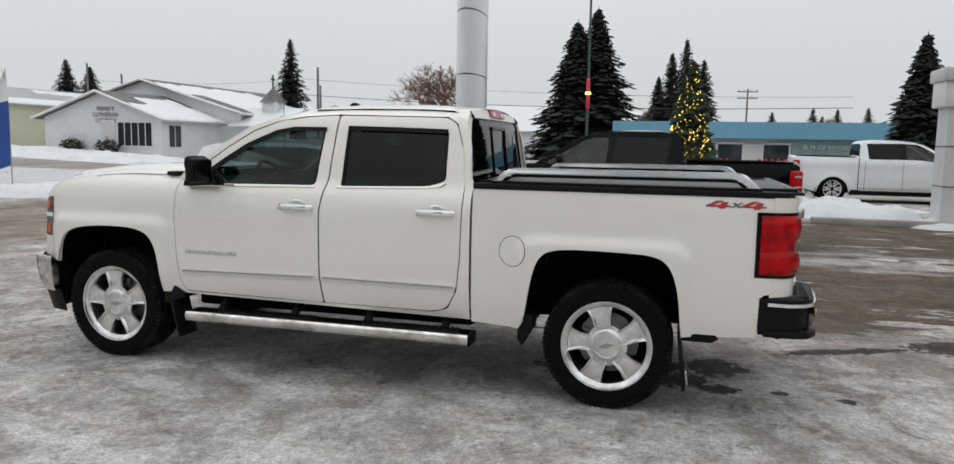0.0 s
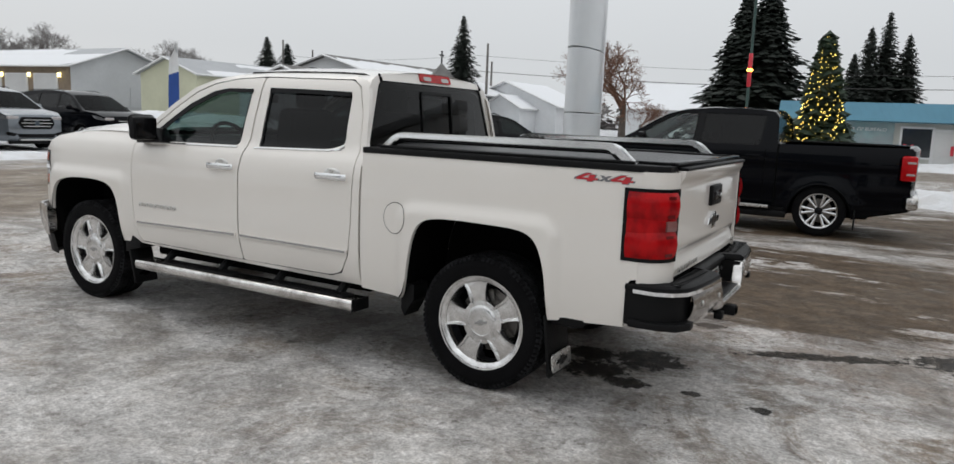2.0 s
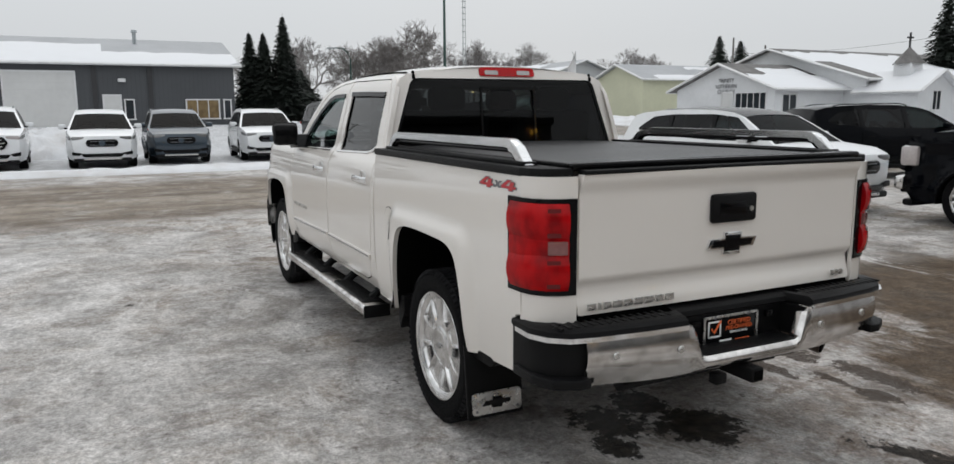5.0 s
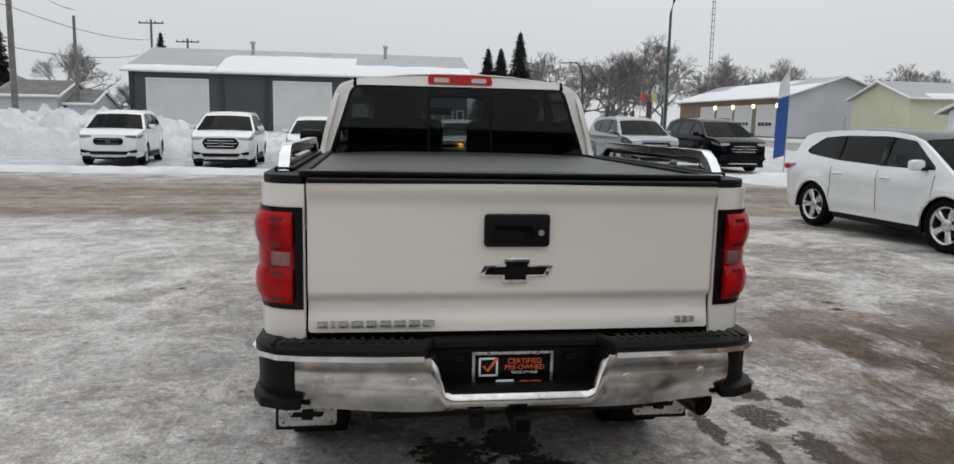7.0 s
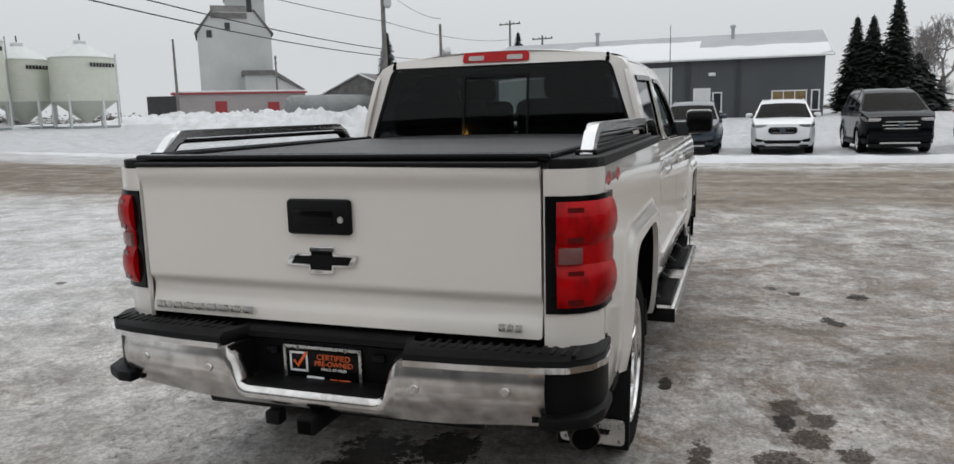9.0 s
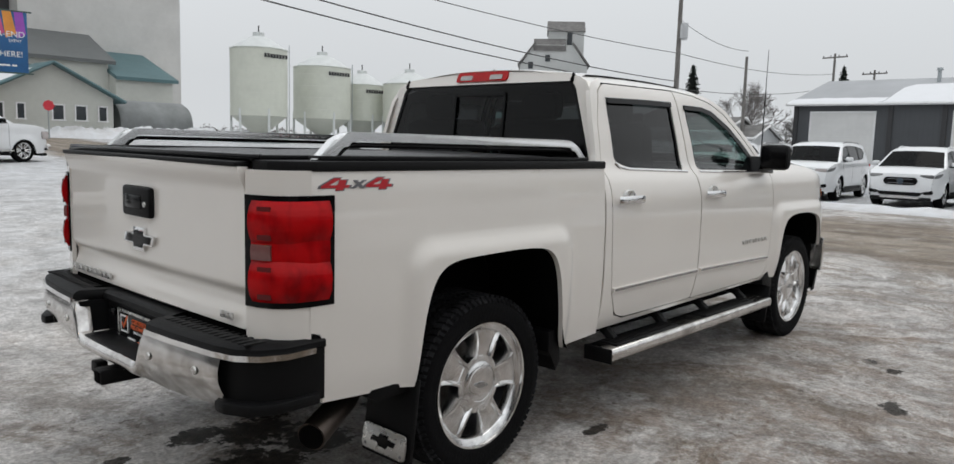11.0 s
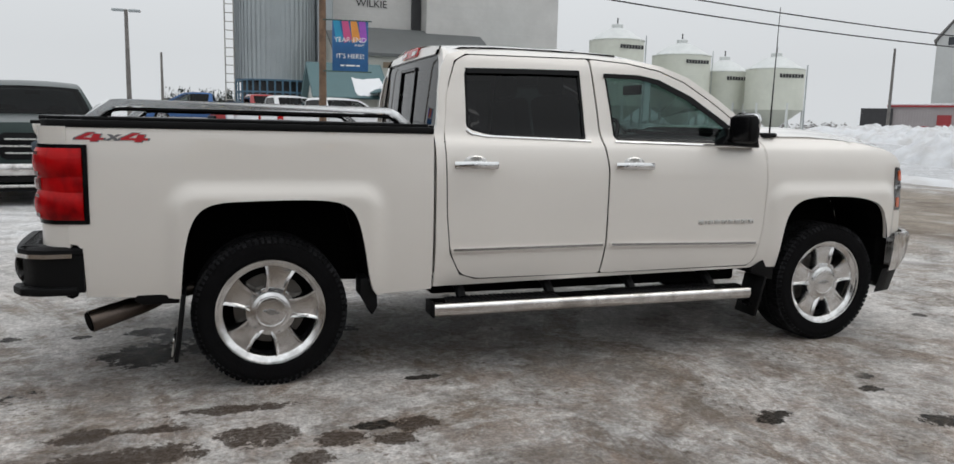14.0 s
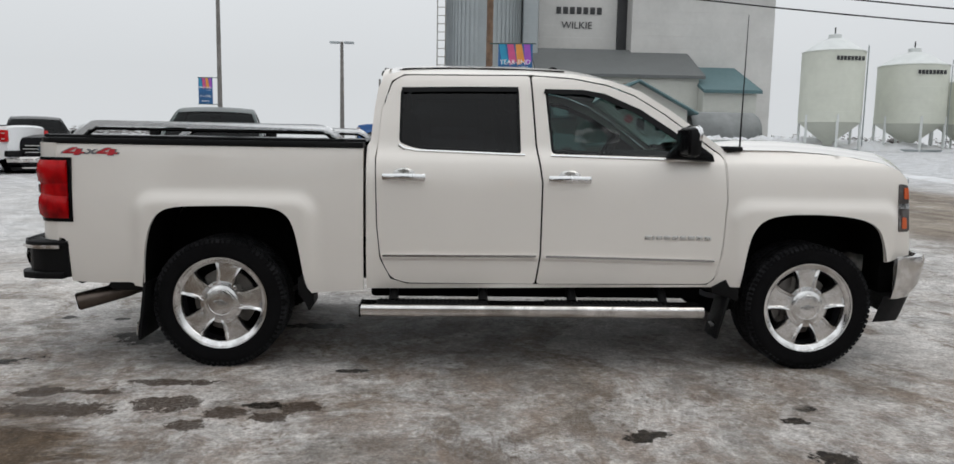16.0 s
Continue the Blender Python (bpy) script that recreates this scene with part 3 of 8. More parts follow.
CAB_Y = hermite([(0.46, 0.90), (0.54, 0.935), (0.66, 0.958), (0.80, 0.966), (0.95, 0.966), (1.05, 0.965), (1.13, 0.962), (1.22, 0.952), (1.29, 0.930), (1.335, 0.893),
                 (1.37, 0.874), (1.50, 0.846), (1.62, 0.815), (1.74, 0.783), (1.80, 0.752), (1.84, 0.700), (1.87, 0.62)])
BED_Y = hermite([(0.46, 0.935), (0.60, 0.955), (0.80, 0.966), (0.95, 0.967), (1.05, 0.966), (1.13, 0.962), (1.22, 0.958), (1.30, 0.953), (1.36, 0.945)])


def flare(x, z, at, k=0.030, outer=0.165, inner=0.075):
    d = math.hypot(max(0.0, abs(x - at) - 0.40), max(0.0, z - 0.93))
    return k * smooth_step(outer, inner, d)


def cab_flank(x, z):
    return CAB_Y(z)


def fender_flank(x, z):
    nose = max(0.0, x - 3.92)
    return CAB_Y(min(z, 1.30)) - max(0.0, z - 1.30) * 0.9 + flare(x, z, 3.645) - 0.55 * nose**2.0


def bed_flank(x, z):
    tail = max(0.0, -0.86 - x)
    return BED_Y(z) + flare(x, z, 0.05) - 0.4 * tail**2


R_ARCH = [(0.555, 0.47), (0.52, 0.52), (0.485, 0.76), (0.45, 0.90), (0.40, 0.965), (0.32, 0.992), (0.16, 1.0), (-0.09, 0.995), (-0.25, 0.988), (-0.335, 0.955), (-0.385, 0.88), (-0.42, 0.74), (-0.44, 0.50)]
F_ARCH = [(3.19, 0.53), (3.215, 0.80), (3.26, 0.91), (3.33, 0.965), (3.45, 0.988), (3.60, 0.992), (3.80, 0.985), (3.96, 0.955), (4.04, 0.90), (4.08, 0.80), (4.095, 0.70)]
ROOF_EDGE = [(0.905, 1.40), (0.925, 1.60), (0.945, 1.72), (0.985, 1.795), (1.10, 1.828), (1.40, 1.842), (1.86, 1.842), (2.15, 1.826), (2.37, 1.79), (2.56, 1.725), (2.74, 1.615), (2.92, 1.488), (3.095, 1.362)]
DOOR_TOP = [(2.14, 1.792), (2.35, 1.755), (2.52, 1.692), (2.70, 1.585), (2.87, 1.465), (3.045, 1.342)]
F_DOOR = [(1.885, 1.808)] + DOOR_TOP + [(3.062, 1.32), (3.08, 1.07), (3.062, 0.74), (3.03, 0.58), (2.99, 0.545), (1.925, 0.535), (1.948, 0.72), (1.952, 1.16), (1.918, 1.38)]
R_DOOR = [(1.873, 1.808), (1.906, 1.38), (1.941, 1.16), (1.937, 0.72), (1.914, 0.535), (1.13, 0.535), (1.035, 0.565), (0.972, 0.69), (0.952, 0.89), (0.942, 1.29), (0.972, 1.58), (1.03, 1.755), (1.10, 1.797)]
DOORS = [(1.88, 1.816)] + [(x + 0.004, z + 0.008) for x, z in DOOR_TOP] + [(3.065, 1.325), (3.0830, 1.07), (3.065, 0.74), (3.033, 0.575), (2.99, 0.538), (1.13, 0.528), (1.03, 0.56), (0.966, 0.688), (0.945, 0.89), (0.935, 1.29), (0.965, 1.582), (1.024, 1.76), (1.098, 1.804)]
F_WIN = rounded([(1.965, 1.728), (2.20, 1.728), (2.34, 1.705), (2.56, 1.612), (2.74, 1.497), (2.955, 1.352), (2.985, 1.318), (2.005, 1.332)], [0.03, 0.05, 0.05, 0.05, 0.05, 0.03, 0.02, 0.03], 3)
R_WIN = rounded([(1.08, 1.722), (1.805, 1.738), (1.818, 1.332), (1.19, 1.348), (1.075, 1.385)], [0.04, 0.03, 0.02, 0.08, 0.03], 3)


def softened(pts, times=2):
    """Cuts the corners of an open line, keeping its ends."""
    for _ in range(times):
        out = [pts[0]]
        for (xa, za), (xb, zb) in zip(pts, pts[1:]):
            out += [(xa * 0.75 + xb * 0.25, za * 0.75 + zb * 0.25), (xa * 0.25 + xb * 0.75, za * 0.25 + zb * 0.75)]
        pts = out + [pts[-1]]
    return pts


R_ARCH, F_ARCH = softened(R_ARCH), softened(F_ARCH)


def shrink(poly, k):
    cx, cz = sum(p[0] for p in poly) / len(poly), sum(p[1] for p in poly) / len(poly)
    return [(x + (cx - x) / math.dist((x, z), (cx, cz)) * k, z + (cz - z) / math.dist((x, z), (cx, cz)) * k) for x, z in poly]


def turned_rear(bm):
    """Lays a panel drawn in (y, z) across the tail."""
    for v in bm.verts:
        v.co = Vector((-v.co.y, v.co.x, v.co.z))
    return bm


def wrap(profile, z0, z1, proud=0.0, thick=0.02, bulge=0.0):
    """A band that follows a line of (x, y) in plan, from z0 to z1."""
    ps = [Vector(p) for p in profile]
    outs = []
    for i, p in enumerate(ps):
        d = (ps[min(i + 1, len(ps) - 1)] - ps[max(i - 1, 0)]).normalized()
        n = Vector((d.y, -d.x))
        if n.dot(p - Vector((0.3, 0))) < 0:
            n = -n
        outs.append((p + n * proud, p + n * (proud - thick), n))
    bm = bmesh.new()
    k = 6
    zs = [z0 + (z1 - z0) * i / k for i in range(k + 1)]
    swell = [bulge * math.sin(math.pi * i / k) ** 0.7 if 0 < i < k else 0.0 for i in range(k + 1)]
    rows = [[Vector((o.x + n.x * b, o.y + n.y * b, z)) for o, _, n in outs] for z, b in zip(zs, swell)]
    rows = [[Vector((i_.x, i_.y, z0)) for _, i_, _ in outs]] + rows + [[Vector((i_.x, i_.y, z1)) for _, i_, _ in outs]]
    vs = grid(bm, rows)
    for col in (0, -1):
        bm.faces.new([r[col] for r in vs])
    return bm


def chrome_spoke(rim_r, w, s):
    """A broad spoke with a raised rib along each edge and a shallow trough between; it widens into the outer ring."""
    bm = bmesh.new()
    rows = []
    for t in (0.0, 0.12, 0.3, 0.5, 0.7, 0.86, 1.0):
        r = 0.25 * rim_r + t * (rim_r * 0.965 - 0.25 * rim_r)
        hw = (0.049 + 0.022 * t + 0.036 * max(0.0, t - 0.60) / 0.40) * rim_r / 0.288
        top = w * (0.72 + 0.05 * t + 0.09 * math.sin(math.pi * min(1.0, t * 1.1)))
        rib = 0.014 * math.sin(math.pi * min(1.0, 0.15 + t * 0.85)) + 0.002
        rows.append([(-hw - 0.010, s * (top - 0.085), r), (-hw - 0.003, s * (top - 0.016), r), (-hw + 0.003, s * top, r), (-hw + 0.012, s * (top - 0.002), r), (-hw + 0.020, s * (top - rib), r),
                     (0.0, s * (top - rib * 0.8), r), (hw - 0.020, s * (top - rib), r), (hw - 0.012, s * (top - 0.002), r), (hw - 0.003, s * top, r), (hw + 0.003, s * (top - 0.016), r), (hw + 0.010, s * (top - 0.085), r)])
    grid(bm, rows)
    return bm


def twin_spoke(rim_r, w, s):
    """A pair of slim arms that meet near the hub and open out to the rim."""
    bm = bmesh.new()
    for side in (-1, 1):
        rows = []
        for t in (0.0, 0.25, 0.5, 0.75, 1.0):
            r = 0.20 * rim_r + t * (rim_r * 0.97 - 0.20 * rim_r)
            mid = side * (0.008 + 0.045 * t ** 0.9) * rim_r / 0.288
            hw = (0.014 + 0.012 * t) * rim_r / 0.288
            h = w * (0.66 + 0.14 * t)
            rows.append([(mid - hw - 0.004, s * (h - 0.05), r), (mid - hw, s * (h - 0.008), r), (mid - hw * 0.4, s * h, r), (mid + hw * 0.4, s * h, r), (mid + hw, s * (h - 0.008), r), (mid + hw + 0.004, s * (h - 0.05), r)])
        grid(bm, rows)
    return bm


def plain_spoke(rim_r, w, s):
    bm = bmesh.new()
    rows = []
    for t in (0.0, 0.25, 0.5, 0.75, 1.0):
        r = 0.22 * rim_r + t * (rim_r * 0.98 - 0.22 * rim_r)
        hw = (0.040 + t * 0.022) * rim_r / 0.288
        h = w * (0.70 + 0.10 * t + 0.06 * math.sin(math.pi * t))
        rows.append([(-hw - 0.004, s * (h - 0.075), r), (-hw, s * (h - 0.014), r), (-hw * 0.70, s * h, r), (0.0, s * (h - 0.006), r), (hw * 0.70, s * h, r), (hw, s * (h - 0.014), r), (hw + 0.004, s * (h - 0.075), r)])
    grid(bm, rows)
    return bm


def make_wheel(parent, at, side, turn=0.0, rad=0.402, width=0.285, rim_r=0.288, style="plain", alloy=None, detail=True):
    """wheel > tyre, spokes, hub_cap, brake_disc. The mesh of the wheel itself is the dark barrel behind the spokes."""
    alloy = alloy or ALLOY
    s, w = side, width / 2
    seg = 64 if detail else 32
    bm = bmesh.new()
    lathe(bm, [(rim_r - 0.014, w * 0.70), (rim_r - 0.022, w * 0.3), (rim_r - 0.030, -w * 0.8), (rim_r - 0.005, -w * 0.9), (rim_r - 0.045, -w * 0.8), (rim_r - 0.034, w * 0.3), (rim_r - 0.030, w * 0.70)], seg, "y", (0, 0, 0), s, True)
    wheel = part("wheel", bm, ALLOY_DARK, parent, "")
    wheel.matrix_basis = pose(*at) @ pose(0, 0, 0, 0, turn, 0)
    bm = bmesh.new()
    r0 = rim_r - 0.008
    prof = [(r0, w * 0.86), (r0 + 0.012, w * 0.945), (r0 + 0.020, w * 0.97), (r0 + 0.028, w * 0.965), (r0 + 0.45 * (rad - r0), w), (r0 + 0.62 * (rad - r0), w * 0.995), (r0 + 0.66 * (rad - r0), w * 0.98), (rad - 0.028, w * 0.955),
            (rad - 0.012, w * 0.87), (rad - 0.010, 0.0), (rad - 0.012, -w * 0.87), (rad - 0.028, -w * 0.955), (r0 + 0.5 * (rad - r0), -w), (r0 + 0.02, -w * 0.97), (r0, -w * 0.86)]
    lathe(bm, prof, seg, "y", (0, 0, 0), s, True)
    tyre = part("tyre", bm, RUBBER, wheel, "black rubber tyre with chunky tread" if detail else "")
    if detail:
        bm = bmesh.new()
        n = 76
        for k in range(n):
            for h, hw, lean, off in ((0.72, 0.078, 0.15, 0.0), (0.40, 0.066, -0.5, 0.5), (0.0, 0.066, 0.6, 0.0), (-0.40, 0.066, -0.5, 0.5), (-0.72, 0.078, -0.15, 0.0)):
                a = 2 * math.pi * (k + off) / n
                m = Matrix.Rotation(a, 4, "Y") @ Matrix.Translation((0, s * h * w, rad - 0.007)) @ Matrix.Rotation(lean, 4, "Z")
                box(bm, (0, 0, 0), (0.024, hw * 0.62, 0.011), 0, m)
        for k in range(n):
            a = 2 * math.pi * (k + 0.25) / n
            m = Matrix.Rotation(a, 4, "Y") @ Matrix.Translation((0, s * w * 0.905, rad - 0.021)) @ Matrix.Rotation(-s * 0.75, 4, "X")
            box(bm, (0, 0, 0), (0.020 if k % 2 else 0.013, 0.028, 0.009), 0, m)
        tagged(part("tread", bm, TREAD, tyre), kind="stuff")
    bm = bmesh.new()
    lathe(bm, [(rim_r - 0.012, w * 0.66), (rim_r - 0.003, w * 0.90), (rim_r - 0.006, w * 0.945), (rim_r - 0.014, w * 0.93), (rim_r * 0.945, w * 0.85), (rim_r * (0.86 if detail else 0.90), w * 0.78), (rim_r * (0.845 if detail else 0.89), w * 0.74), (rim_r * (0.845 if detail else 0.89), w * 0.45)], seg, "y", (0, 0, 0), s)
    part("rim_face", bm, alloy, wheel)
    count = {"chrome": 5, "twin": 6, "plain": 5}[style]
    sp = {"chrome": chrome_spoke, "twin": twin_spoke, "plain": plain_spoke}[style](rim_r, w, s)
    first = part("spoke", sp, alloy, wheel)
    for k in range(count):
        ob = first if k == 0 else new("spoke", first.data)
        ob.parent = wheel
        ob.matrix_basis = Matrix.Rotation(2 * math.pi * k / count, 4, "Y")
    cr = {"chrome": 0.35, "twin": 0.16, "plain": 0.27}[style] * rim_r
    bm = lathed([(0.0, w * 0.845), (cr * 0.5, w * 0.84), (cr * 0.80, w * 0.825), (cr * 0.95, w * 0.80), (cr, w * 0.77), (cr * 1.05, w * 0.765), (cr * 1.28, w * 0.74), (cr * 1.36, w * 0.2)], 36, "y", (0, 0, 0), s)
    part("hub_cap", bm, alloy if style != "twin" else GLOSS_BLACK, wheel)
    if detail:
        for k in range(6):
            a = 2 * math.pi * (k + 0.5) / 6
            box_m = Matrix.Rotation(a, 4, "Y") @ Matrix.Translation((0, s * w * 0.69, cr * 1.20))
            part("lug_cover", boxed((0, 0, 0), (0.026, 0.02, 0.022), 0.004, box_m), alloy, wheel)
        bm = lathed([(cr * 0.74, w * 0.825), (cr * 0.765, w * 0.837), (cr * 0.79, w * 0.823)], 36, "y", (0, 0, 0), s)
        part("cap_ring", bm, alloy, wheel)
        bowtie(wheel, 0.09, MOULD_GREY, pose(0, s * (w * 0.835 + 0.0015), 0, 90, 0, 180 if s > 0 else 0), None, 0.004)
    bm = lathed([(0.045, w * 0.1), (0.66 * rim_r, w * 0.1), (0.66 * rim_r, w * 0.0), (0.045, 0.0)], 32, "y", (0, 0, 0), s)
    part("brake_disc", bm, DISC_STEEL, wheel)
    bm = lathed([(0.0, -w * 0.10), (rim_r - 0.04, -w * 0.10), (rim_r - 0.04, -w * 0.5), (0.0, -w * 0.5)], 32, "y", (0, 0, 0), s)
    part("hub_backing", bm, LINER, wheel)
    return wheel


def bowtie(parent, width, inner, m, outer=None, depth=0.008):
    """A plain cross-shaped emblem of two slanted bars."""
    def shape(k, d):
        w, h = width / 2, width * 0.17
        a, b, e = w * 0.36, h * 0.42, w * 0.14
        pts = [(-a + 0.3 * e, h), (a, h), (a, b), (w, b), (w - e, -b), (a - 0.3 * e, -b), (a - 0.3 * e, -h), (-a, -h), (-a, -b), (-w, -b), (-w + e, b), (-a + 0.3 * e, b)]
        pts = [(x * k[0], y * k[1]) for x, y in pts]
        return prismed(pts, "z", 0.0, d, 0.001)
    ob = part("emblem", shape((1, 1), depth), outer or inner, parent)
    ob.matrix_basis = m
    if outer:
        ob2 = part("emblem_inlay", shape((0.86, 0.72), depth + 0.002), inner, parent)
        ob2.matrix_basis = m
    return ob


def pickup_truck():
    T = thing("pickup_truck", "pearl white crew cab pickup with chrome wheels and black bed cover", "pickup truck")
    for s in (1, -1):
        cab = [(0.885, 0.495), (3.0345, 0.525), (3.0675, 0.73), (3.0862, 1.07), (3.0725, 1.345)] + ROOF_EDGE[::-1] + [(0.885, 1.36)]
        part("cab_side", panel(cab, cab_flank, s, [DOORS], 0.05, 0.03), PEARL, T)
        part("door_seal", panel([(0.93, 0.53), (3.07, 0.53), (3.09, 1.07), (3.05, 1.31), (0.93, 1.31)], cab_flank, s, (), 0.1, 0.0, -0.008), LINER, T)
        part("pillar_trim", panel([(1.84, 1.32), (1.97, 1.32), (1.94, 1.80), (1.83, 1.80)], cab_flank, s, (), 0.06, 0.01, -0.016), LINER, T)
        fd = part("front_door", panel(rounded(F_DOOR, [0.02, 0, 0, 0, 0, 0, 0.0, 0.02, 0, 0.05, 0.05, 0.04, 0.02, 0, 0, 0]), cab_flank, s, [F_WIN], 0.045, 0.03), PEARL, T)
        rd = part("rear_door", panel(rounded(R_DOOR, [0.02, 0, 0, 0, 0.02, 0.05, 0.04, 0.05, 0, 0, 0, 0.03, 0.03]), cab_flank, s, [R_WIN], 0.045, 0.03), PEARL, T)
        for door, win, glass in ((fd, F_WIN, GLASS_GREEN), (rd, R_WIN, GLASS_DARK)):
            part("window_seal", panel(win, cab_flank, s, [shrink(win, 0.018)], 0.045, 0.012, -0.006), GLOSS_BLACK, door)
            g = part("window_pane", panel(shrink(win, 0.004), cab_flank, s, (), 0.05, 0.0, -0.014), glass, door, "green tinted side window" if glass is GLASS_GREEN else "dark privacy glass side window")
        guard = [(1.965, 1.728), (2.20, 1.728), (2.34, 1.705), (2.56, 1.612), (2.74, 1.497), (2.90, 1.390)]
        part("rain_guard", panel(guard + [(x - 0.008 - 0.018 * (x > 2.3), z - 0.028) for x, z in guard[::-1]], cab_flank, s, (), 0.05, 0.008, 0.008), GLOSS_BLACK, fd, "smoked rain guard")
        part("rain_guard", panel([(1.085, 1.722), (1.44, 1.732), (1.80, 1.738), (1.80, 1.708), (1.44, 1.703), (1.095, 1.693)], cab_flank, s, (), 0.05, 0.008, 0.008), GLOSS_BLACK, rd, "smoked rain guard")
        for door, x0, x1, z0, z1 in ((fd, 2.00, 2.95, 1.322, 1.306), (rd, 1.19, 1.84, 1.340, 1.323)):
            pts = [(x0 + (x1 - x0) * i / 8, s * (cab_flank(0, z0 + (z1 - z0) * i / 8) + 0.003), z0 + (z1 - z0) * i / 8) for i in range(9)]
            if door is rd:
                pts = [(1.075, s * (cab_flank(0, 1.376) + 0.003), 1.376), (1.11, s * (cab_flank(0, 1.352) + 0.003), 1.352)] + pts
            part("belt_trim", tubed(pts, 0.0085, 6), CHROME, door, "chrome belt strip")
            part("belt_seal", tubed([(x, y, z - 0.012) for x, y, z in pts], 0.0045, 6), LINER, door, "thin black seal under the belt strip")
        for door, x0, x1, z in ((fd, 1.985, 2.235, 1.182), (rd, 0.985, 1.235, 1.182)):
            yb = s * cab_flank(0, z)
            part("door_handle", rounded_bar([(x0, yb + s * 0.016, z), (x0 + 0.03, yb + s * 0.034, z), ((x0 + x1) / 2, yb + s * 0.038, z + 0.003), (x1 - 0.03, yb + s * 0.034, z), (x1, yb + s * 0.016, z)], 0.021, 0.4), CHROME, door, "chrome door handle")
            bm = bmesh.new()
            lathe(bm, [(0.001, 0.001), (0.034, 0.003), (0.042, -0.004)], 24, "y", ((x0 + x1) / 2, yb, z + 0.012), s)
            for v in bm.verts:
                v.co.x = (x0 + x1) / 2 + (v.co.x - (x0 + x1) / 2) * 1.7
            part("handle_cup", bm, SILVER, door)
        for door, x0, x1, z0, z1 in ((fd, 1.965, 3.025, 0.708, 0.690), (rd, 0.975, 1.925, 0.703, 0.708)):
            part("body_moulding", panel([(x0, z0 - 0.013), (x1, z1 - 0.013), (x1, z1 + 0.013), (x0, z0 + 0.013)], cab_flank, s, (), 0.08, 0.014, 0.013), PEARL, door)
            part("moulding_strip", panel([(x0 + 0.01, z0 - 0.002), (x1 - 0.01, z1 - 0.002), (x1 - 0.01, z1 + 0.011), (x0 + 0.01, z0 + 0.011)], cab_flank, s, (), 0.1, 0.006, 0.018), MOULD_GREY, door, "thin chrome strip")
        m = upright(2.785, s * (cab_flank(0, 0.835) + 0.003), 0.835, 180 if s > 0 else 0)
        bars(fd, SILVER, m, [0.038, 0.014, 0.034, 0.042, 0.038, 0.038, 0.042, 0.040, 0.042], 0.026, 0.0105, 0.005, "badge", "silver raised badge bars")
        fender = [(3.0745, 1.352), (3.20, 1.372), (3.46, 1.372), (3.84, 1.345), (4.07, 1.305), (4.18, 1.26), (4.235, 1.205), (4.285, 0.80), (4.29, 0.735)] + F_ARCH[::-1] + [(3.0365, 0.53), (3.0695, 0.73), (3.0882, 1.07)]
        part("front_fender", panel(fender, fender_flank, s, (), 0.034, 0.025), PEARL, T)
        lamp = rounded([(4.165, 1.185), (4.238, 1.175), (4.272, 0.885), (4.175, 0.885)], 0.02, 3)
        hl = part("headlamp", panel(lamp, fender_flank, s, (), 0.03, 0.03, 0.004), LENS_HEAD, T, "clear headlamp with amber corners")
        for za, zb in ((1.09, 1.16), (0.905, 0.975)):
            part("side_marker", panel(rounded([(4.205, zb), (4.238, zb), (4.248, za), (4.210, za)], 0.008, 2), fender_flank, s, (), 0.03, 0.01, 0.008), LENS_AMBER, hl, "amber marker lens")
        part("lamp_divider", panel([(4.17, 1.06), (4.252, 1.06), (4.256, 1.03), (4.17, 1.03)], fender_flank, s, (), 0.03, 0.01, 0.009), CHROME, hl)
        bed = [(0.868, 0.488), (0.868, 1.352), (-0.93, 1.348), (-0.93, 0.795), (-0.892, 0.786), (-0.872, 0.755), (-0.866, 0.53)] + R_ARCH[::-1]
        part("bed_side", panel(bed, bed_flank, s, (), 0.034, 0.025), PEARL, T)
        corner = [(-0.925, bed_flank(-0.925, 1.1)), (-0.99, 0.945), (-1.035, 0.908), (-1.06, 0.86), (-1.072, 0.792)]
        part("bed_corner", wrap([(x, s * y) for x, y in corner], 0.775, 1.352), PEARL, T)
        lampline = [(-0.835, bed_flank(-0.84, 1.1) + 0.002), (-0.93, bed_flank(-0.93, 1.1)), (-0.99, 0.945), (-1.035, 0.908), (-1.06, 0.86), (-1.073, 0.797)]
        tl = part("tail_lamp", wrap([(x, s * y) for x, y in lampline], 0.888, 1.268, 0.006), GLOSS_BLACK, T, "red tail lamp in a black surround")
        inner = [(-0.858, bed_flank(-0.86, 1.1) + 0.001), (-0.93, bed_flank(-0.93, 1.1)), (-0.99, 0.945), (-1.035, 0.908), (-1.059, 0.862), (-1.066, 0.832)]
        def lens_line(k):
            """The lens in plan, pulled in by k where it folds round the corner."""
            return [(x + k * smooth_step(-0.90, -1.03, x), s * (y - k * smooth_step(-0.90, -1.0, x))) for x, y in inner]
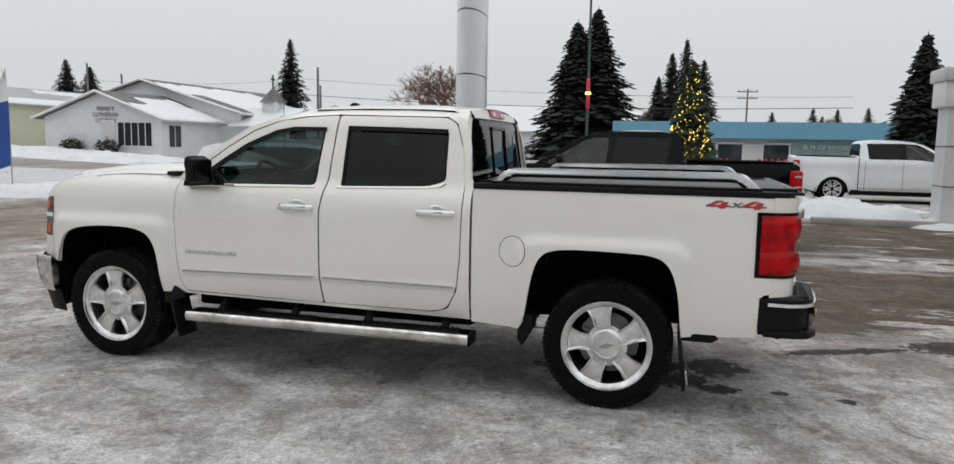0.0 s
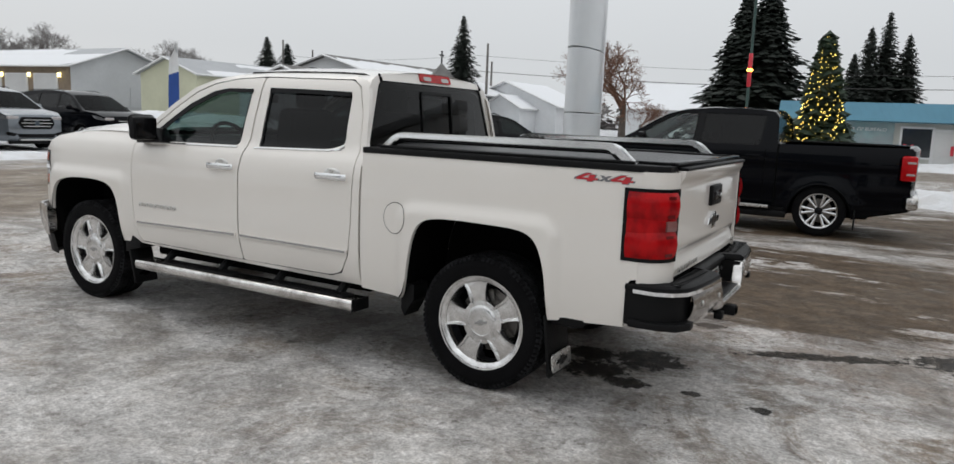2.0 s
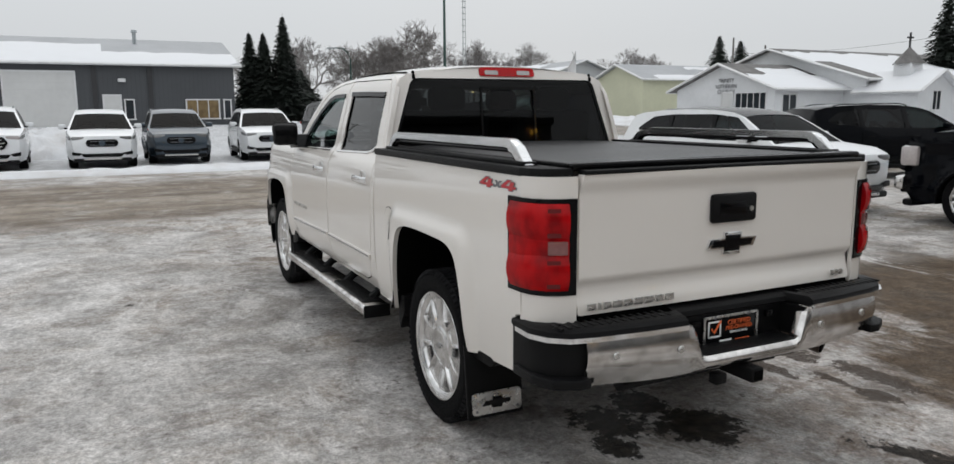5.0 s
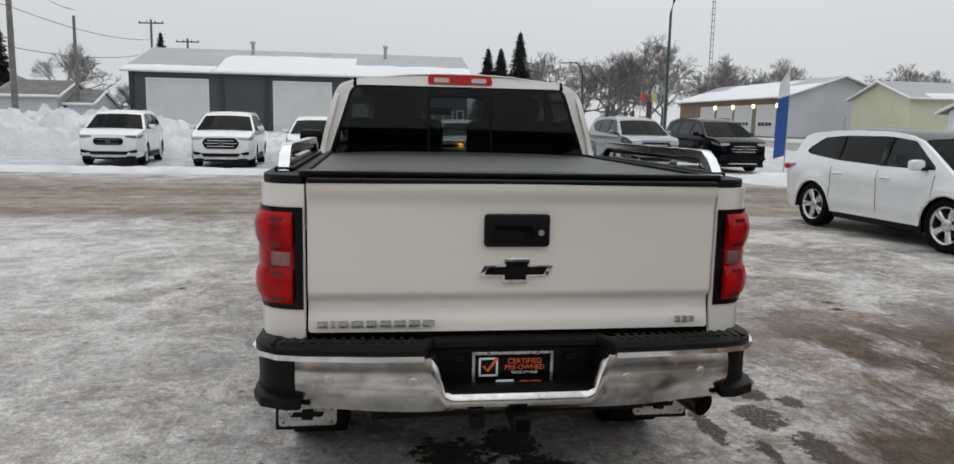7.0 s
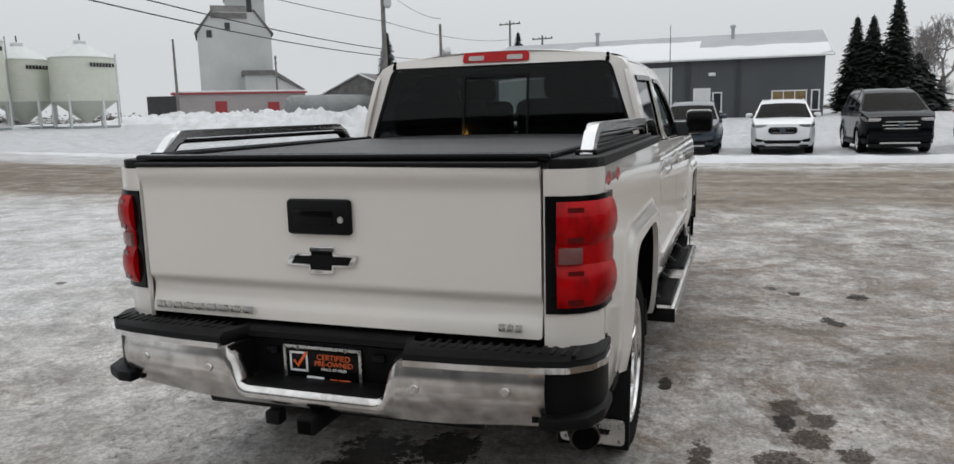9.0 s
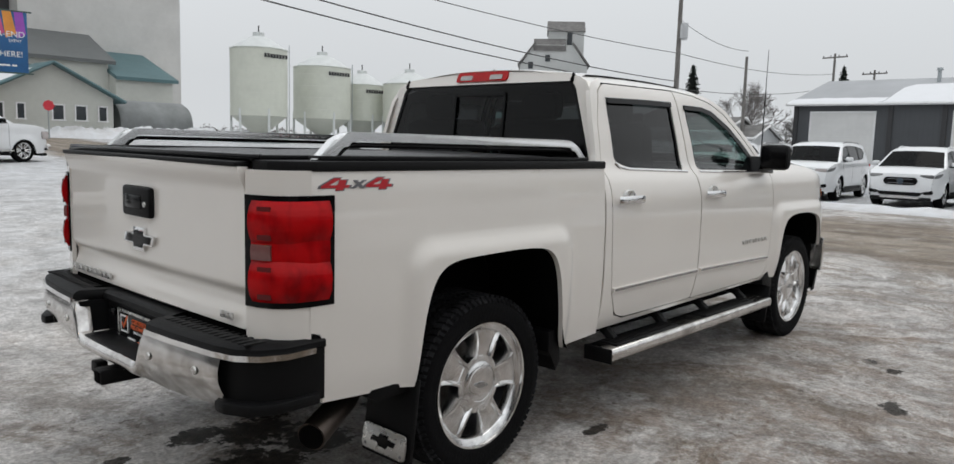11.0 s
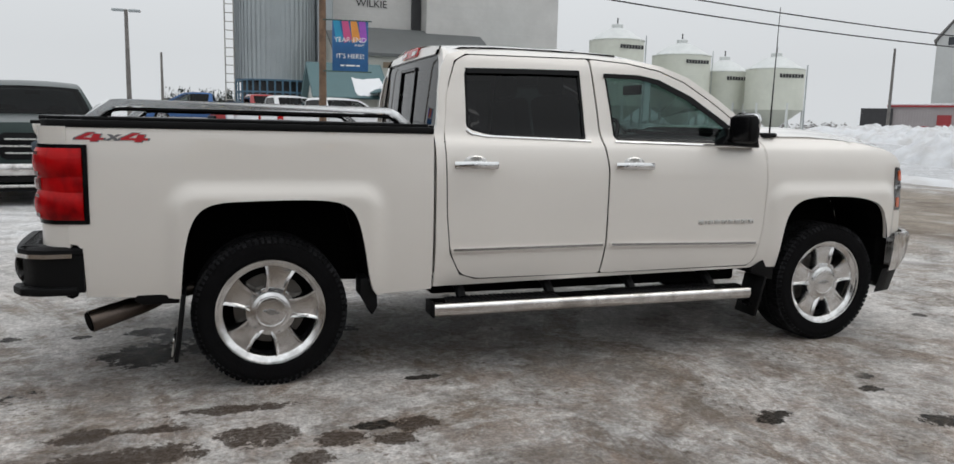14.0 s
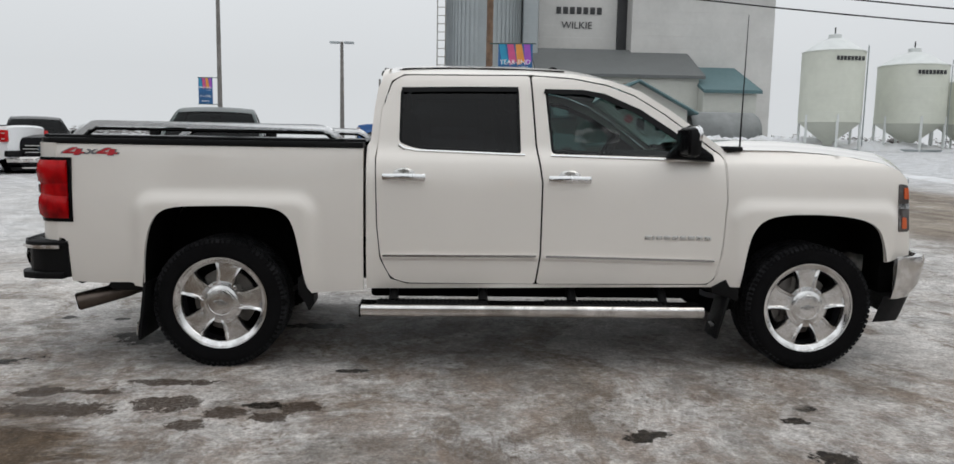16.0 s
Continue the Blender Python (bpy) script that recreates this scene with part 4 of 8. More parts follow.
        for z0, z1 in ((0.908, 1.048), (1.108, 1.250)):
            lens = part("lens", wrap(lens_line(0.0), z0, z1, 0.008, 0.03, 0.020), LENS_RIBBED, tl, "bright red prismatic lens")
            rear_half = [(x, y) for x, y in lens_line(0.0) if x < -1.0]
            for za, zb in ((z0 + 0.012, z0 + 0.030), (z1 - 0.034, z1 - 0.018)):
                part("reflector_shelf", wrap(rear_half[:-1], za, zb, 0.0225, 0.004), LENS_DARK, lens, "dark red shelf inside the lens")
        part("lens_waist", wrap(lens_line(0.004), 1.040, 1.116, 0.013, 0.03, 0.002), LENS_RIBBED, tl, "recessed red band between the lenses")
        back = [(-1.036, 0.902), (-1.050, 0.882), (-1.059, 0.862), (-1.066, 0.838)]
        part("reversing_lens", wrap([(x, s * y) for x, y in back], 1.052, 1.104, 0.018, 0.02, 0.003), REVERSING, tl, "dim ribbed reversing lens")
        for name, arch, yo in (("rear_arch_liner", R_ARCH, 0.985), ("front_arch_liner", F_ARCH, 0.985)):
            bm = bmesh.new()
            a = [(x, z) for x, z in arch]
            rows = [[(x, s * y, z + 0.004) for x, z in a] for y in (yo, 0.93, 0.8, 0.52)]
            grid(bm, rows)
            bm.faces.new([bm.verts.new((x, s * 0.52, z)) for x, z in a])
            part(name, bm, LINER, T)
        bm = boxed((-0.433, s * 0.838, 0.350), (0.020, 0.292, 0.35), 0.006)
        for v in bm.verts:
            v.co.x += (0.5 - v.co.z) * -0.12
        fl = part("mud_flap", bm, PLASTIC, T, "black rubber mud flap with silver plate")
        tilt = pose(-0.486, s * 0.838, 0.250, 0, 7, 0)
        plate = [(y, z) for y, z in rounded([(-0.130, -0.052), (0.130, -0.052), (0.130, 0.052), (-0.130, 0.052)], 0.020, 4)]
        q = part("flap_plate", prismed(plate, "x", -0.004, 0.004, 0.001), SILVER, fl, "silver plate on mud flap")
        q.matrix_basis = tilt
        bowtie(fl, 0.15, GLOSS_BLACK, tilt @ pose(-0.005, 0, 0, 90, 0, -90), None, 0.004)
        for dy in (-0.108, 0.108):
            q = part("flap_rivet", lathed([(0.0, -0.003), (0.006, -0.002), (0.007, 0.0)], 10, "x", (-0.004, dy, -0.034)), GREY_BADGE, fl)
            q.matrix_basis = tilt
        part("splash_guard", prismed([(-0.45, 0.54), (-0.44, 0.72), (-0.52, 0.555), (-0.64, 0.535), (-0.66, 0.50), (-0.62, 0.475), (-0.45, 0.475)], "y", s * 0.80, s * 0.945, 0.004), PLASTIC, T)
        part("arch_flap", prismed([(0.47, 0.56), (0.56, 0.56), (0.565, 0.40), (0.535, 0.352), (0.50, 0.43), (0.47, 0.46)], "y", s * 0.78, s * 0.935, 0.004), PLASTIC, T, "black arch liner tip below the sill")
        bm = boxed((3.115, s * 0.875, 0.335), (0.022, 0.20, 0.26), 0.006)
        for v in bm.verts:
            v.co.x += (0.45 - v.co.z) * -0.25
        fl = part("mud_flap", bm, PLASTIC, T, "black rubber mud flap with silver plate")
        m = pose(3.068, s * 0.875, 0.275, 0, 14, 0)
        p = part("flap_plate", boxed((0, 0, 0), (0.006, 0.17, 0.10), 0.002), SILVER, fl, "silver plate on mud flap")
        p.matrix_basis = m
        bowtie(fl, 0.12, GLOSS_BLACK, m @ pose(-0.004, 0, 0, 90, 0, -90))
        part("splash_guard", prismed([(3.19, 0.53), (3.17, 0.62), (3.02, 0.525), (3.02, 0.49), (3.19, 0.44)], "y", s * 0.80, s * 0.95, 0.004), PLASTIC, T)
        for x in (0.0, 3.645):
            make_wheel(T, (x, s * 0.803, 0.398), s, (3 if s > 0 else -2) if x else 12, style="chrome", alloy=CHROME_WHEEL)
        # running board
        bd = part("running_board", prismed(rounded([(s * 0.885, 0.345), (s * 1.035, 0.345), (s * 1.055, 0.365), (s * 1.055, 0.405), (s * 1.04, 0.42), (s * 0.885, 0.42)], 0.012, 3), "x", 0.86, 2.945, 0.004), CHROME_DULL, T, "brushed chrome running board with black treads")
        for x0, x1 in ((0.95, 1.62), (1.98, 2.70)):
            pad = part("step_pad", boxed(((x0 + x1) / 2, s * 0.965, 0.422), (x1 - x0, 0.12, 0.014), 0.005), PLASTIC, bd, "black ribbed step pad")
            bm = bmesh.new()
            n = int((x1 - x0) / 0.028)
            for i in range(n):
                box(bm, (x0 + 0.025 + i * 0.028, s * 0.965, 0.431), (0.012, 0.10, 0.008), 0.002)
            tagged(part("tread_ribs", bm, PLASTIC, pad), kind="stuff")
        part("end_cap", boxed((0.857, s * 0.968, 0.383), (0.012, 0.17, 0.078), 0.004), PLASTIC, bd)
        for x in (1.05, 1.60, 2.15, 2.72):
            part("bracket", tubed([(x, s * 0.94, 0.42), (x, s * 0.88, 0.47), (x, s * 0.70, 0.52)], 0.03, 8), PLASTIC, bd)
        # bed rail
        band = rounded([(-0.865, 1.386), (-0.765, 1.480), (-0.70, 1.488), (0.60, 1.485), (0.665, 1.474), (0.765, 1.386), (0.715, 1.386), (0.645, 1.444), (0.60, 1.451), (-0.69, 1.454), (-0.735, 1.446), (-0.80, 1.386)], [0.004, 0.03, 0.03, 0.03, 0.03, 0.004, 0.004, 0.02, 0.02, 0.02, 0.02, 0.004], 3)
        rail = part("bed_rail", prismed(band, "y", s * 0.866, s * 0.908, 0.009), RAIL, T, "chrome bed rail on black foot strip")
        strip = [(-0.775, 1.392), (-0.725, 1.434), (-0.69, 1.440), (0.60, 1.437), (0.64, 1.430), (0.69, 1.392)]
        part("rail_strip", tubed([(x, s * 0.888, z) for x, z in strip], 0.010, 8), GLOSS_BLACK, rail)
        part("rail_foot", boxed((-0.05, s * 0.885, 1.392), (1.62, 0.075, 0.018), 0.005), PLASTIC, rail)
        part("rail_cap", prismed([(0.868, s * 0.80), (0.868, s * 0.956), (-0.90, s * 0.956), (-0.965, s * 0.944), (-1.01, s * 0.918), (-1.04, s * 0.88), (-1.052, s * 0.80)], "z", 1.348, 1.384, 0.006), PLASTIC, T, "black plastic bed rail cap")
        # mirror
        mr = part("door_mirror", boxed((0.008, 0, 0), (0.085, 0.20, 0.175), 0.036), PLASTIC, T, "black door mirror with chrome cap")
        mr.matrix_basis = pose(2.79, s * 1.065, 1.418, 0, 0, s * -7)
        part("mirror_glass", boxed((-0.0355, 0, 0.0), (0.004, 0.16, 0.14), 0.0015), GLOSS_BLACK, mr, "mirror glass")
        part("mirror_cap", boxed((0.026, 0.0, 0.045), (0.060, 0.204, 0.105), 0.035), CHROME if s < 0 else PLASTIC, mr)
        part("mirror_arm", prismed([(2.70, 1.315), (2.985, 1.30), (2.97, 1.345), (2.86, 1.42), (2.78, 1.42)], "y", s * 0.865, s * 0.99, 0.01), GLOSS_BLACK, T)
        # seats
        for x, w in ((1.95, 0.5), (1.20, 0.62)):
            st = part("seat", boxed((x + 0.22, s * 0.40, 0.98), (0.52, w, 0.18), 0.05), INTERIOR, T)
            bm = boxed((0, 0, 0.30), (0.15, w * 0.98, 0.62), 0.05)
            b = part("seat_back", bm, INTERIOR, st)
            b.matrix_basis = pose(x - 0.04, s * 0.40, 1.0, 0, -10, 0)
            b = part("headrest", boxed((x - 0.16, s * 0.40, 1.68), (0.10, 0.26, 0.16), 0.045), INTERIOR, st)
    # roof, windscreen, bonnet
    def back_x(u, z):
        return 0.905 + (z - 1.36) * 0.10 + 0.02 * (u / 0.8) ** 2 + 0.25 * max(0, z - 1.80)
    xs = [0.985, 1.02, 1.07, 1.2, 1.4, 1.6, 1.86, 2.0, 2.15, 2.3, 2.45, 2.56]
    top_line = [(0.0, 1.878), (0.4, 1.870), (0.66, 1.846), (0.74, 1.809), (0.783, 1.74)]
    rows = [[(back_x(u / 10 * 0.783, lerp_table(top_line, abs(u) / 10 * 0.783)), u / 10 * 0.783, lerp_table(top_line, abs(u) / 10 * 0.783)) for u in range(-10, 11)]]
    for x in xs:
        z = lerp_table(ROOF_EDGE, x)
        w = CAB_Y(z)
        crown = lerp_table([(0.985, 1.884), (1.07, 1.893), (1.2, 1.902)], x) - z if x < 1.2 else 0.07
        rows.append([(x - 0.02 * (1 - (u / 10) ** 2), u / 10 * w, z + crown * (1 - abs(u / 10) ** 2.6)) for u in range(-10, 11)])
    bm = bmesh.new()
    grid(bm, rows)
    part("roof", bm, PEARL, T)
    bm = bmesh.new()
    rows = []
    for i in range(9):
        x, z = 2.56 + (3.095 - 2.56) * i / 8, 1.725 + (1.362 - 1.725) * i / 8
        w = CAB_Y(z) - 0.012
        rows.append([(x + (0.10 + 0.12 * i / 8) * (1 - (u / 8) ** 2) - 0.02, u / 8 * w, z + 0.055 * (1 - (u / 8) ** 2) * (1 - i / 8) + 0.004) for u in range(-8, 9)])
    grid(bm, rows)
    g = part("windscreen", bm, GLASS_CLEAR, T, "clear windscreen")
    bm = bmesh.new()
    rows = []
    for x, z in ((3.09, 1.355), (3.2, 1.375), (3.46, 1.375), (3.7, 1.362), (3.9, 1.338), (4.07, 1.308), (4.18, 1.262), (4.24, 1.2)):
        w = fender_flank(x, min(z, 1.36))
        rows.append([(x + (0.22 if x > 3.9 else 0.12 if x > 3.15 else 0.0) * (1 - (u / 10) ** 2), u / 10 * w, z + 0.045 * (1 - abs(u / 10) ** 4) + 0.02 * smooth_step(0.75, 0.6, abs(u / 10))) for u in range(-10, 11)])
    grid(bm, rows)
    part("bonnet", bm, PEARL, T)
    part("cowl", boxed((3.17, 0, 1.372), (0.14, 1.5, 0.03), 0.01), PLASTIC, T)
    for s in (1, -1):
        part("wiper_cowl_end", boxed((3.13, s * 0.83, 1.382), (0.12, 0.12, 0.03), 0.01), PLASTIC, T)
    # nose
    part("grille", prismed(rounded([(4.10, -0.82), (4.36, -0.74), (4.45, -0.3), (4.47, 0), (4.45, 0.3), (4.36, 0.74), (4.10, 0.82)], 0.05, 3), "z", 0.76, 1.22, 0.02), CHROME, T, "chrome grille")
    fb = bmesh.new()
    plan = [(4.165, 0.980), (4.23, 0.972), (4.34, 0.935), (4.43, 0.82), (4.50, 0.55), (4.54, 0), (4.50, -0.55), (4.43, -0.82), (4.34, -0.935), (4.23, -0.972), (4.165, -0.980)]
    rows = [[(x - dx * (1 if abs(y) < 0.95 else 0.3), y, z) for x, y in plan] for z, dx in ((0.735, 0.05), (0.73, 0.0), (0.70, -0.012), (0.62, -0.006), (0.54, 0.02), (0.475, 0.07), (0.47, 0.12))]
    grid(fb, rows)
    part("front_bumper", fb, CHROME_DULL, T, "salt-stained chrome front bumper")
    for s in (1, -1):
        part("bumper_bracket", boxed((4.16, s * 0.78, 0.60), (0.10, 0.20, 0.22), 0.01), LINER, T)
    fb = bmesh.new()
    rows = [[(x - dx, y * 0.985, z) for x, y in plan] for z, dx in ((0.48, 0.06), (0.40, 0.09), (0.32, 0.12), (0.315, 0.2))]
    grid(fb, rows)
    part("front_valance", fb, PLASTIC, T)
    part("antenna", tubed([(3.20, -0.80, 1.36), (3.205, -0.80, 1.80), (3.21, -0.80, 2.20)], [0.006, 0.0035, 0.002], 6), PLASTIC, T, "thin black mast antenna")
    part("roof_fin", prismed([(2.22, 1.86), (2.06, 1.86), (2.06, 1.90), (2.10, 1.935), (2.13, 1.935)], "y", -0.03, 0.03, 0.008), GLOSS_BLACK, T)
    # back of the cab
    wall = [(-0.872, 1.30), (0.872, 1.30), (0.872, 1.37), (0.783, 1.74), (0.74, 1.805), (0.66, 1.842), (0.4, 1.868), (0, 1.876), (-0.4, 1.868), (-0.66, 1.842), (-0.74, 1.805), (-0.783, 1.74), (-0.872, 1.37)]
    win = rounded([(-0.815, 1.372), (0.815, 1.372), (0.672, 1.806), (-0.672, 1.806)], [0.03, 0.03, 0.05, 0.05], 4)
    part("cab_back", turned_rear(panel(wall, lambda u, z: -back_x(u, z), 1, [win], 0.06, 0.03)), PEARL, T)
    part("window_seal", turned_rear(panel(win, lambda u, z: -back_x(u, z), 1, [shrink(win, 0.02)], 0.06, 0.01, -0.004)), GLOSS_BLACK, T)
    g = part("rear_window", turned_rear(panel(shrink(win, 0.003), lambda u, z: -back_x(u, z), 1, [rounded([(-0.19, 1.395), (0.19, 1.395), (0.19, 1.735), (-0.19, 1.735)], 0.01, 2)], 0.08, 0.0, -0.010)), GLASS_REAR, T, "dark sliding rear window")
    slider = rounded([(-0.205, 1.38), (0.205, 1.38), (0.205, 1.755), (-0.205, 1.755)], 0.01, 2)
    part("sliding_pane", turned_rear(panel(rounded([(-0.19, 1.395), (0.19, 1.395), (0.19, 1.735), (-0.19, 1.735)], 0.01, 2), lambda u, z: -back_x(u, z), 1, (), 0.08, 0.0, -0.014)), GLASS_SLIDER, g, "lighter sliding pane")
    part("slider_head", turned_rear(panel([(-0.20, 1.735), (0.20, 1.735), (0.20, 1.752), (-0.20, 1.752)], lambda u, z: -back_x(u, z), 1, (), 0.08, 0.004, 0.004)), GLOSS_BLACK, g)
    part("slider_frame", turned_rear(panel(slider, lambda u, z: -back_x(u, z), 1, [shrink(slider, 0.02)], 0.06, 0.01, 0.0)), GLOSS_BLACK, g)
    part("cab_back_lower", boxed((0.91, 0, 0.95), (0.03, 1.70, 0.82), 0.01), PEARL, T)
    for s in (1, -1):
        ditch = [(back_x(0.655, z) - 0.004, s * 0.655, z) for z in (1.800, 1.822, 1.842)]
        for x in (1.0, 1.1, 1.3, 1.7, 2.1):
            z = lerp_table(ROOF_EDGE, x)
            ditch.append((x, s * 0.655, z + (0.050 * smooth_step(0.90, 1.15, x) + 0.02) * (1 - (0.655 / CAB_Y(z)) ** 2.6) - 0.002))
        part("roof_ditch", tubed(ditch, 0.011, 6), LINER, T)
    bl = part("brake_lamp", turned_rear(panel(rounded([(-0.205, 1.822), (0.205, 1.822), (0.20, 1.880), (-0.20, 1.880)], 0.02, 3), lambda u, z: -back_x(u, z), 1, (), 0.04, 0.02, 0.010)), LENS_RED, T, "red high brake lamp with clear ends")
    for u0, u1 in ((-0.165, -0.07), (0.07, 0.165)):
        part("cargo_lens", turned_rear(panel(rounded([(u0, 1.832), (u1, 1.832), (u1, 1.860), (u0, 1.860)], 0.008, 2), lambda u, z: -back_x(u, z), 1, (), 0.04, 0.008, 0.014)), LENS_CLEAR, bl)
    # interior
    part("cab_floor", boxed((2.0, 0, 0.72), (2.15, 1.66, 0.12), 0.02), INTERIOR, T)
    part("dashboard", boxed((2.88, 0, 1.18), (0.38, 1.62, 0.34), 0.07), INTERIOR, T)
    part("headliner", boxed((1.7, 0, 1.795), (1.45, 1.25, 0.02), 0.008), INTERIOR_LIGHT, T)
    bm = bmesh.new()
    ring = [(0.19 * math.cos(a / 24 * 2 * math.pi), 0.19 * math.sin(a / 24 * 2 * math.pi), 0) for a in range(25)]
    tube(bm, ring, 0.016, 8, cap=False)
    sw = part("steering_wheel", bm, INTERIOR, T)
    sw.matrix_basis = pose(2.60, 0.40, 1.30, 0, -62, 0)
    part("rear_view_mirror", boxed((2.62, 0, 1.68), (0.03, 0.24, 0.07), 0.012), PLASTIC, T)
    # bed cover
    bm = bmesh.new()
    rows = []
    for i in range(15):
        x = 0.87 - i * (0.87 + 1.03) / 14
        sag = 0.004 * math.sin(i * 1.4)
        rows.append([(x, u / 10 * 0.80, 1.402 - 0.016 * abs(u / 10) ** 3 + sag * (1 - (u / 10) ** 2)) for u in range(-10, 11)])
    rows.append([(-1.045, u / 10 * 0.80, 1.372) for u in range(-10, 11)])
    grid(bm, rows)
    cover = part("bed_cover", bm, VINYL, T, "black vinyl roll-up bed cover")
    part("cover_bar", boxed((-1.035, 0, 1.390), (0.055, 1.62, 0.026), 0.009), GLOSS_BLACK, cover)
    for s in (1, -1):
        part("cover_rail", boxed((-0.08, s * 0.80, 1.392), (1.9, 0.03, 0.016), 0.005), PLASTIC, cover)
    # tailgate
    def gate_x(u, z):
        base = -1.078 + 0.010 * (u / 0.78) ** 2
        base -= 0.026 * smooth_step(1.275, 1.345, z)
        base += 0.024 * smooth_step(0.945, 0.912, z) - 0.022 * smooth_step(0.905, 0.80, z)
        return base
    gate = rounded([(-0.782, 0.797), (0.782, 0.797), (0.782, 1.362), (-0.782, 1.362)], 0.012, 2)
    tg = part("tailgate", turned_rear(panel(gate, lambda u, z: -gate_x(u, z), 1, (), 0.024, 0.04)), PEARL, T)
    part("gate_cap", boxed((-1.075, 0, 1.368), (0.06, 1.56, 0.018), 0.006), PLASTIC, tg, "black plastic tailgate cap")
    hb = part("gate_handle", boxed((-1.088, 0.005, 1.187), (0.03, 0.252, 0.125), 0.014), PLASTIC, tg, "black tailgate handle with lock")
    part("handle_pocket", boxed((-1.102, 0.02, 1.187), (0.008, 0.15, 0.055), 0.003), GLOSS_BLACK, hb)
    part("lock", lathed([(0.0, -0.004), (0.011, -0.004), (0.012, 0.0)], 16, "x", (-1.103, -0.085, 1.180)), SILVER, hb)
    bowtie(tg, 0.285, GLOSS_BLACK, pose(-1.080, 0.005, 1.033, 90, 0, -90), CHROME, 0.012)
    bars(tg, SILVER, pose(-1.083, 0.53, 0.832, 90, 0, -90), [0.040, 0.015, 0.036, 0.044, 0.040, 0.040, 0.044, 0.042, 0.044], 0.028, 0.0115, 0.006, "badge", "silver raised badge bars")
    bars(tg, SILVER, pose(-1.083, -0.68, 0.835, 90, 0, -90), [0.022, 0.022, 0.022], 0.026, 0.007, 0.006, "badge", "silver raised badge bars")
    part("gate_gap", boxed((-1.03, 0, 0.76), (0.04, 1.60, 0.10), 0.01), LINER, T)
    # rear bumper
    rb_plan = [(-0.872, 0.974), (-1.03, 0.978), (-1.11, 0.945), (-1.165, 0.88), (-1.19, 0.78), (-1.215, 0.55), (-1.225, 0.355), (-1.115, 0.315), (-1.112, 0.0)]
    full = rb_plan + [(x, -y) for x, y in rb_plan[-2::-1]]
    bm = bmesh.new()
    rows = [[(x + dx * smooth_step(0.975, 0.86, abs(y)), y - math.copysign(max(0.0, dx), y) * smooth_step(0.86, 0.97, abs(y)), z) for x, y in full] for z, dx in ((0.735, 0.10), (0.782, 0.095), (0.778, 0.02), (0.765, 0.0), (0.745, -0.004), (0.735, 0.01), (0.72, 0.05))]
    grid(bm, rows)
    rb = part("rear_bumper", bm, PLASTIC, T, "chrome rear bumper with black step pads")
    bm = bmesh.new()
    for s in (1, -1):
        for i in range(15):
            box(bm, (-1.13 + 0.0016 * i, s * (0.40 + i * 0.036), 0.779), (0.078, 0.015, 0.008), 0.002)
    tagged(part("step_ribs", bm, PLASTIC, rb), kind="stuff")
    def chrome_x(y):
        return lerp_table([(0.0, -1.228), (0.36, -1.226), (0.55, -1.216), (0.78, -1.192), (0.86, -1.172)], abs(y))
    bm = bmesh.new()
    ys = [-0.82 + 1.64 * i / 64 for i in range(65)]
    def top_z(y):
        return 0.737 - 0.137 * smooth_step(0.325, 0.272, abs(y))
    rows = []
    for k in range(8):
        t = k / 7
        rows.append([(chrome_x(y) - 0.018 * math.sin(math.pi * min(1, t * 1.2)) + 0.055 * t**3, y, top_z(y) + (0.516 + 0.016 * smooth_step(0.4, 0.8, abs(y)) - top_z(y)) * t) for y in ys])
    rows.insert(0, [(x + 0.05, y, z) for x, y, z in rows[0]])
    grid(bm, rows)
    part("bumper_face", bm, CHROME_DULL, rb, "salt-dulled chrome bumper face")
    for s in (1, -1):
        part("bumper_strip", wrap([(x - 0.004, s * (y + 0.004)) for x, y in [(-0.915, 0.972)] + rb_plan[1:7]], 0.728, 0.748, 0.008), CHROME, rb)
        part("bumper_corner", wrap([(x + (0.02 if i else 0.0), s * (y - 0.008)) for i, (x, y) in enumerate(rb_plan[:5])], 0.555, 0.745, 0.0, 0.05), PLASTIC, rb, "black bumper corner with step")
        part("corner_step", prismed([(-0.90, s * 0.90), (-0.90, s * 0.985), (-1.06, s * 0.985), (-1.15, s * 0.95), (-1.20, s * 0.86), (-1.20, s * 0.80), (-1.10, s * 0.80)], "z", 0.545, 0.585, 0.008), PLASTIC, rb)
        part("sensor", lathed([(0.0, -0.006), (0.013, -0.005), (0.016, 0.0)], 16, "x", (chrome_x(0.40) - 0.016, s * 0.40, 0.655)), SILVER, rb, "round parking sensor")
        part("sensor", lathed([(0.0, -0.006), (0.013, -0.005), (0.016, 0.0)], 16, "x", (chrome_x(0.70) - 0.016, s * 0.70, 0.665)), SILVER, rb, "round parking sensor")
    tub = bmesh.new()
    box(tub, (-1.085, 0, 0.675), (0.03, 0.64, 0.19), 0.006)
    box(tub, (-1.155, 0, 0.597), (0.13, 0.56, 0.016), 0.004)
    for s in (1, -1):
        prism(tub, [(-1.08, s * 0.30), (-1.215, s * 0.318), (-1.215, s * 0.336), (-1.08, s * 0.33)], "z", 0.60, 0.735)
    part("plate_recess", tub, PLASTIC, rb, "black plate recess in the bumper")
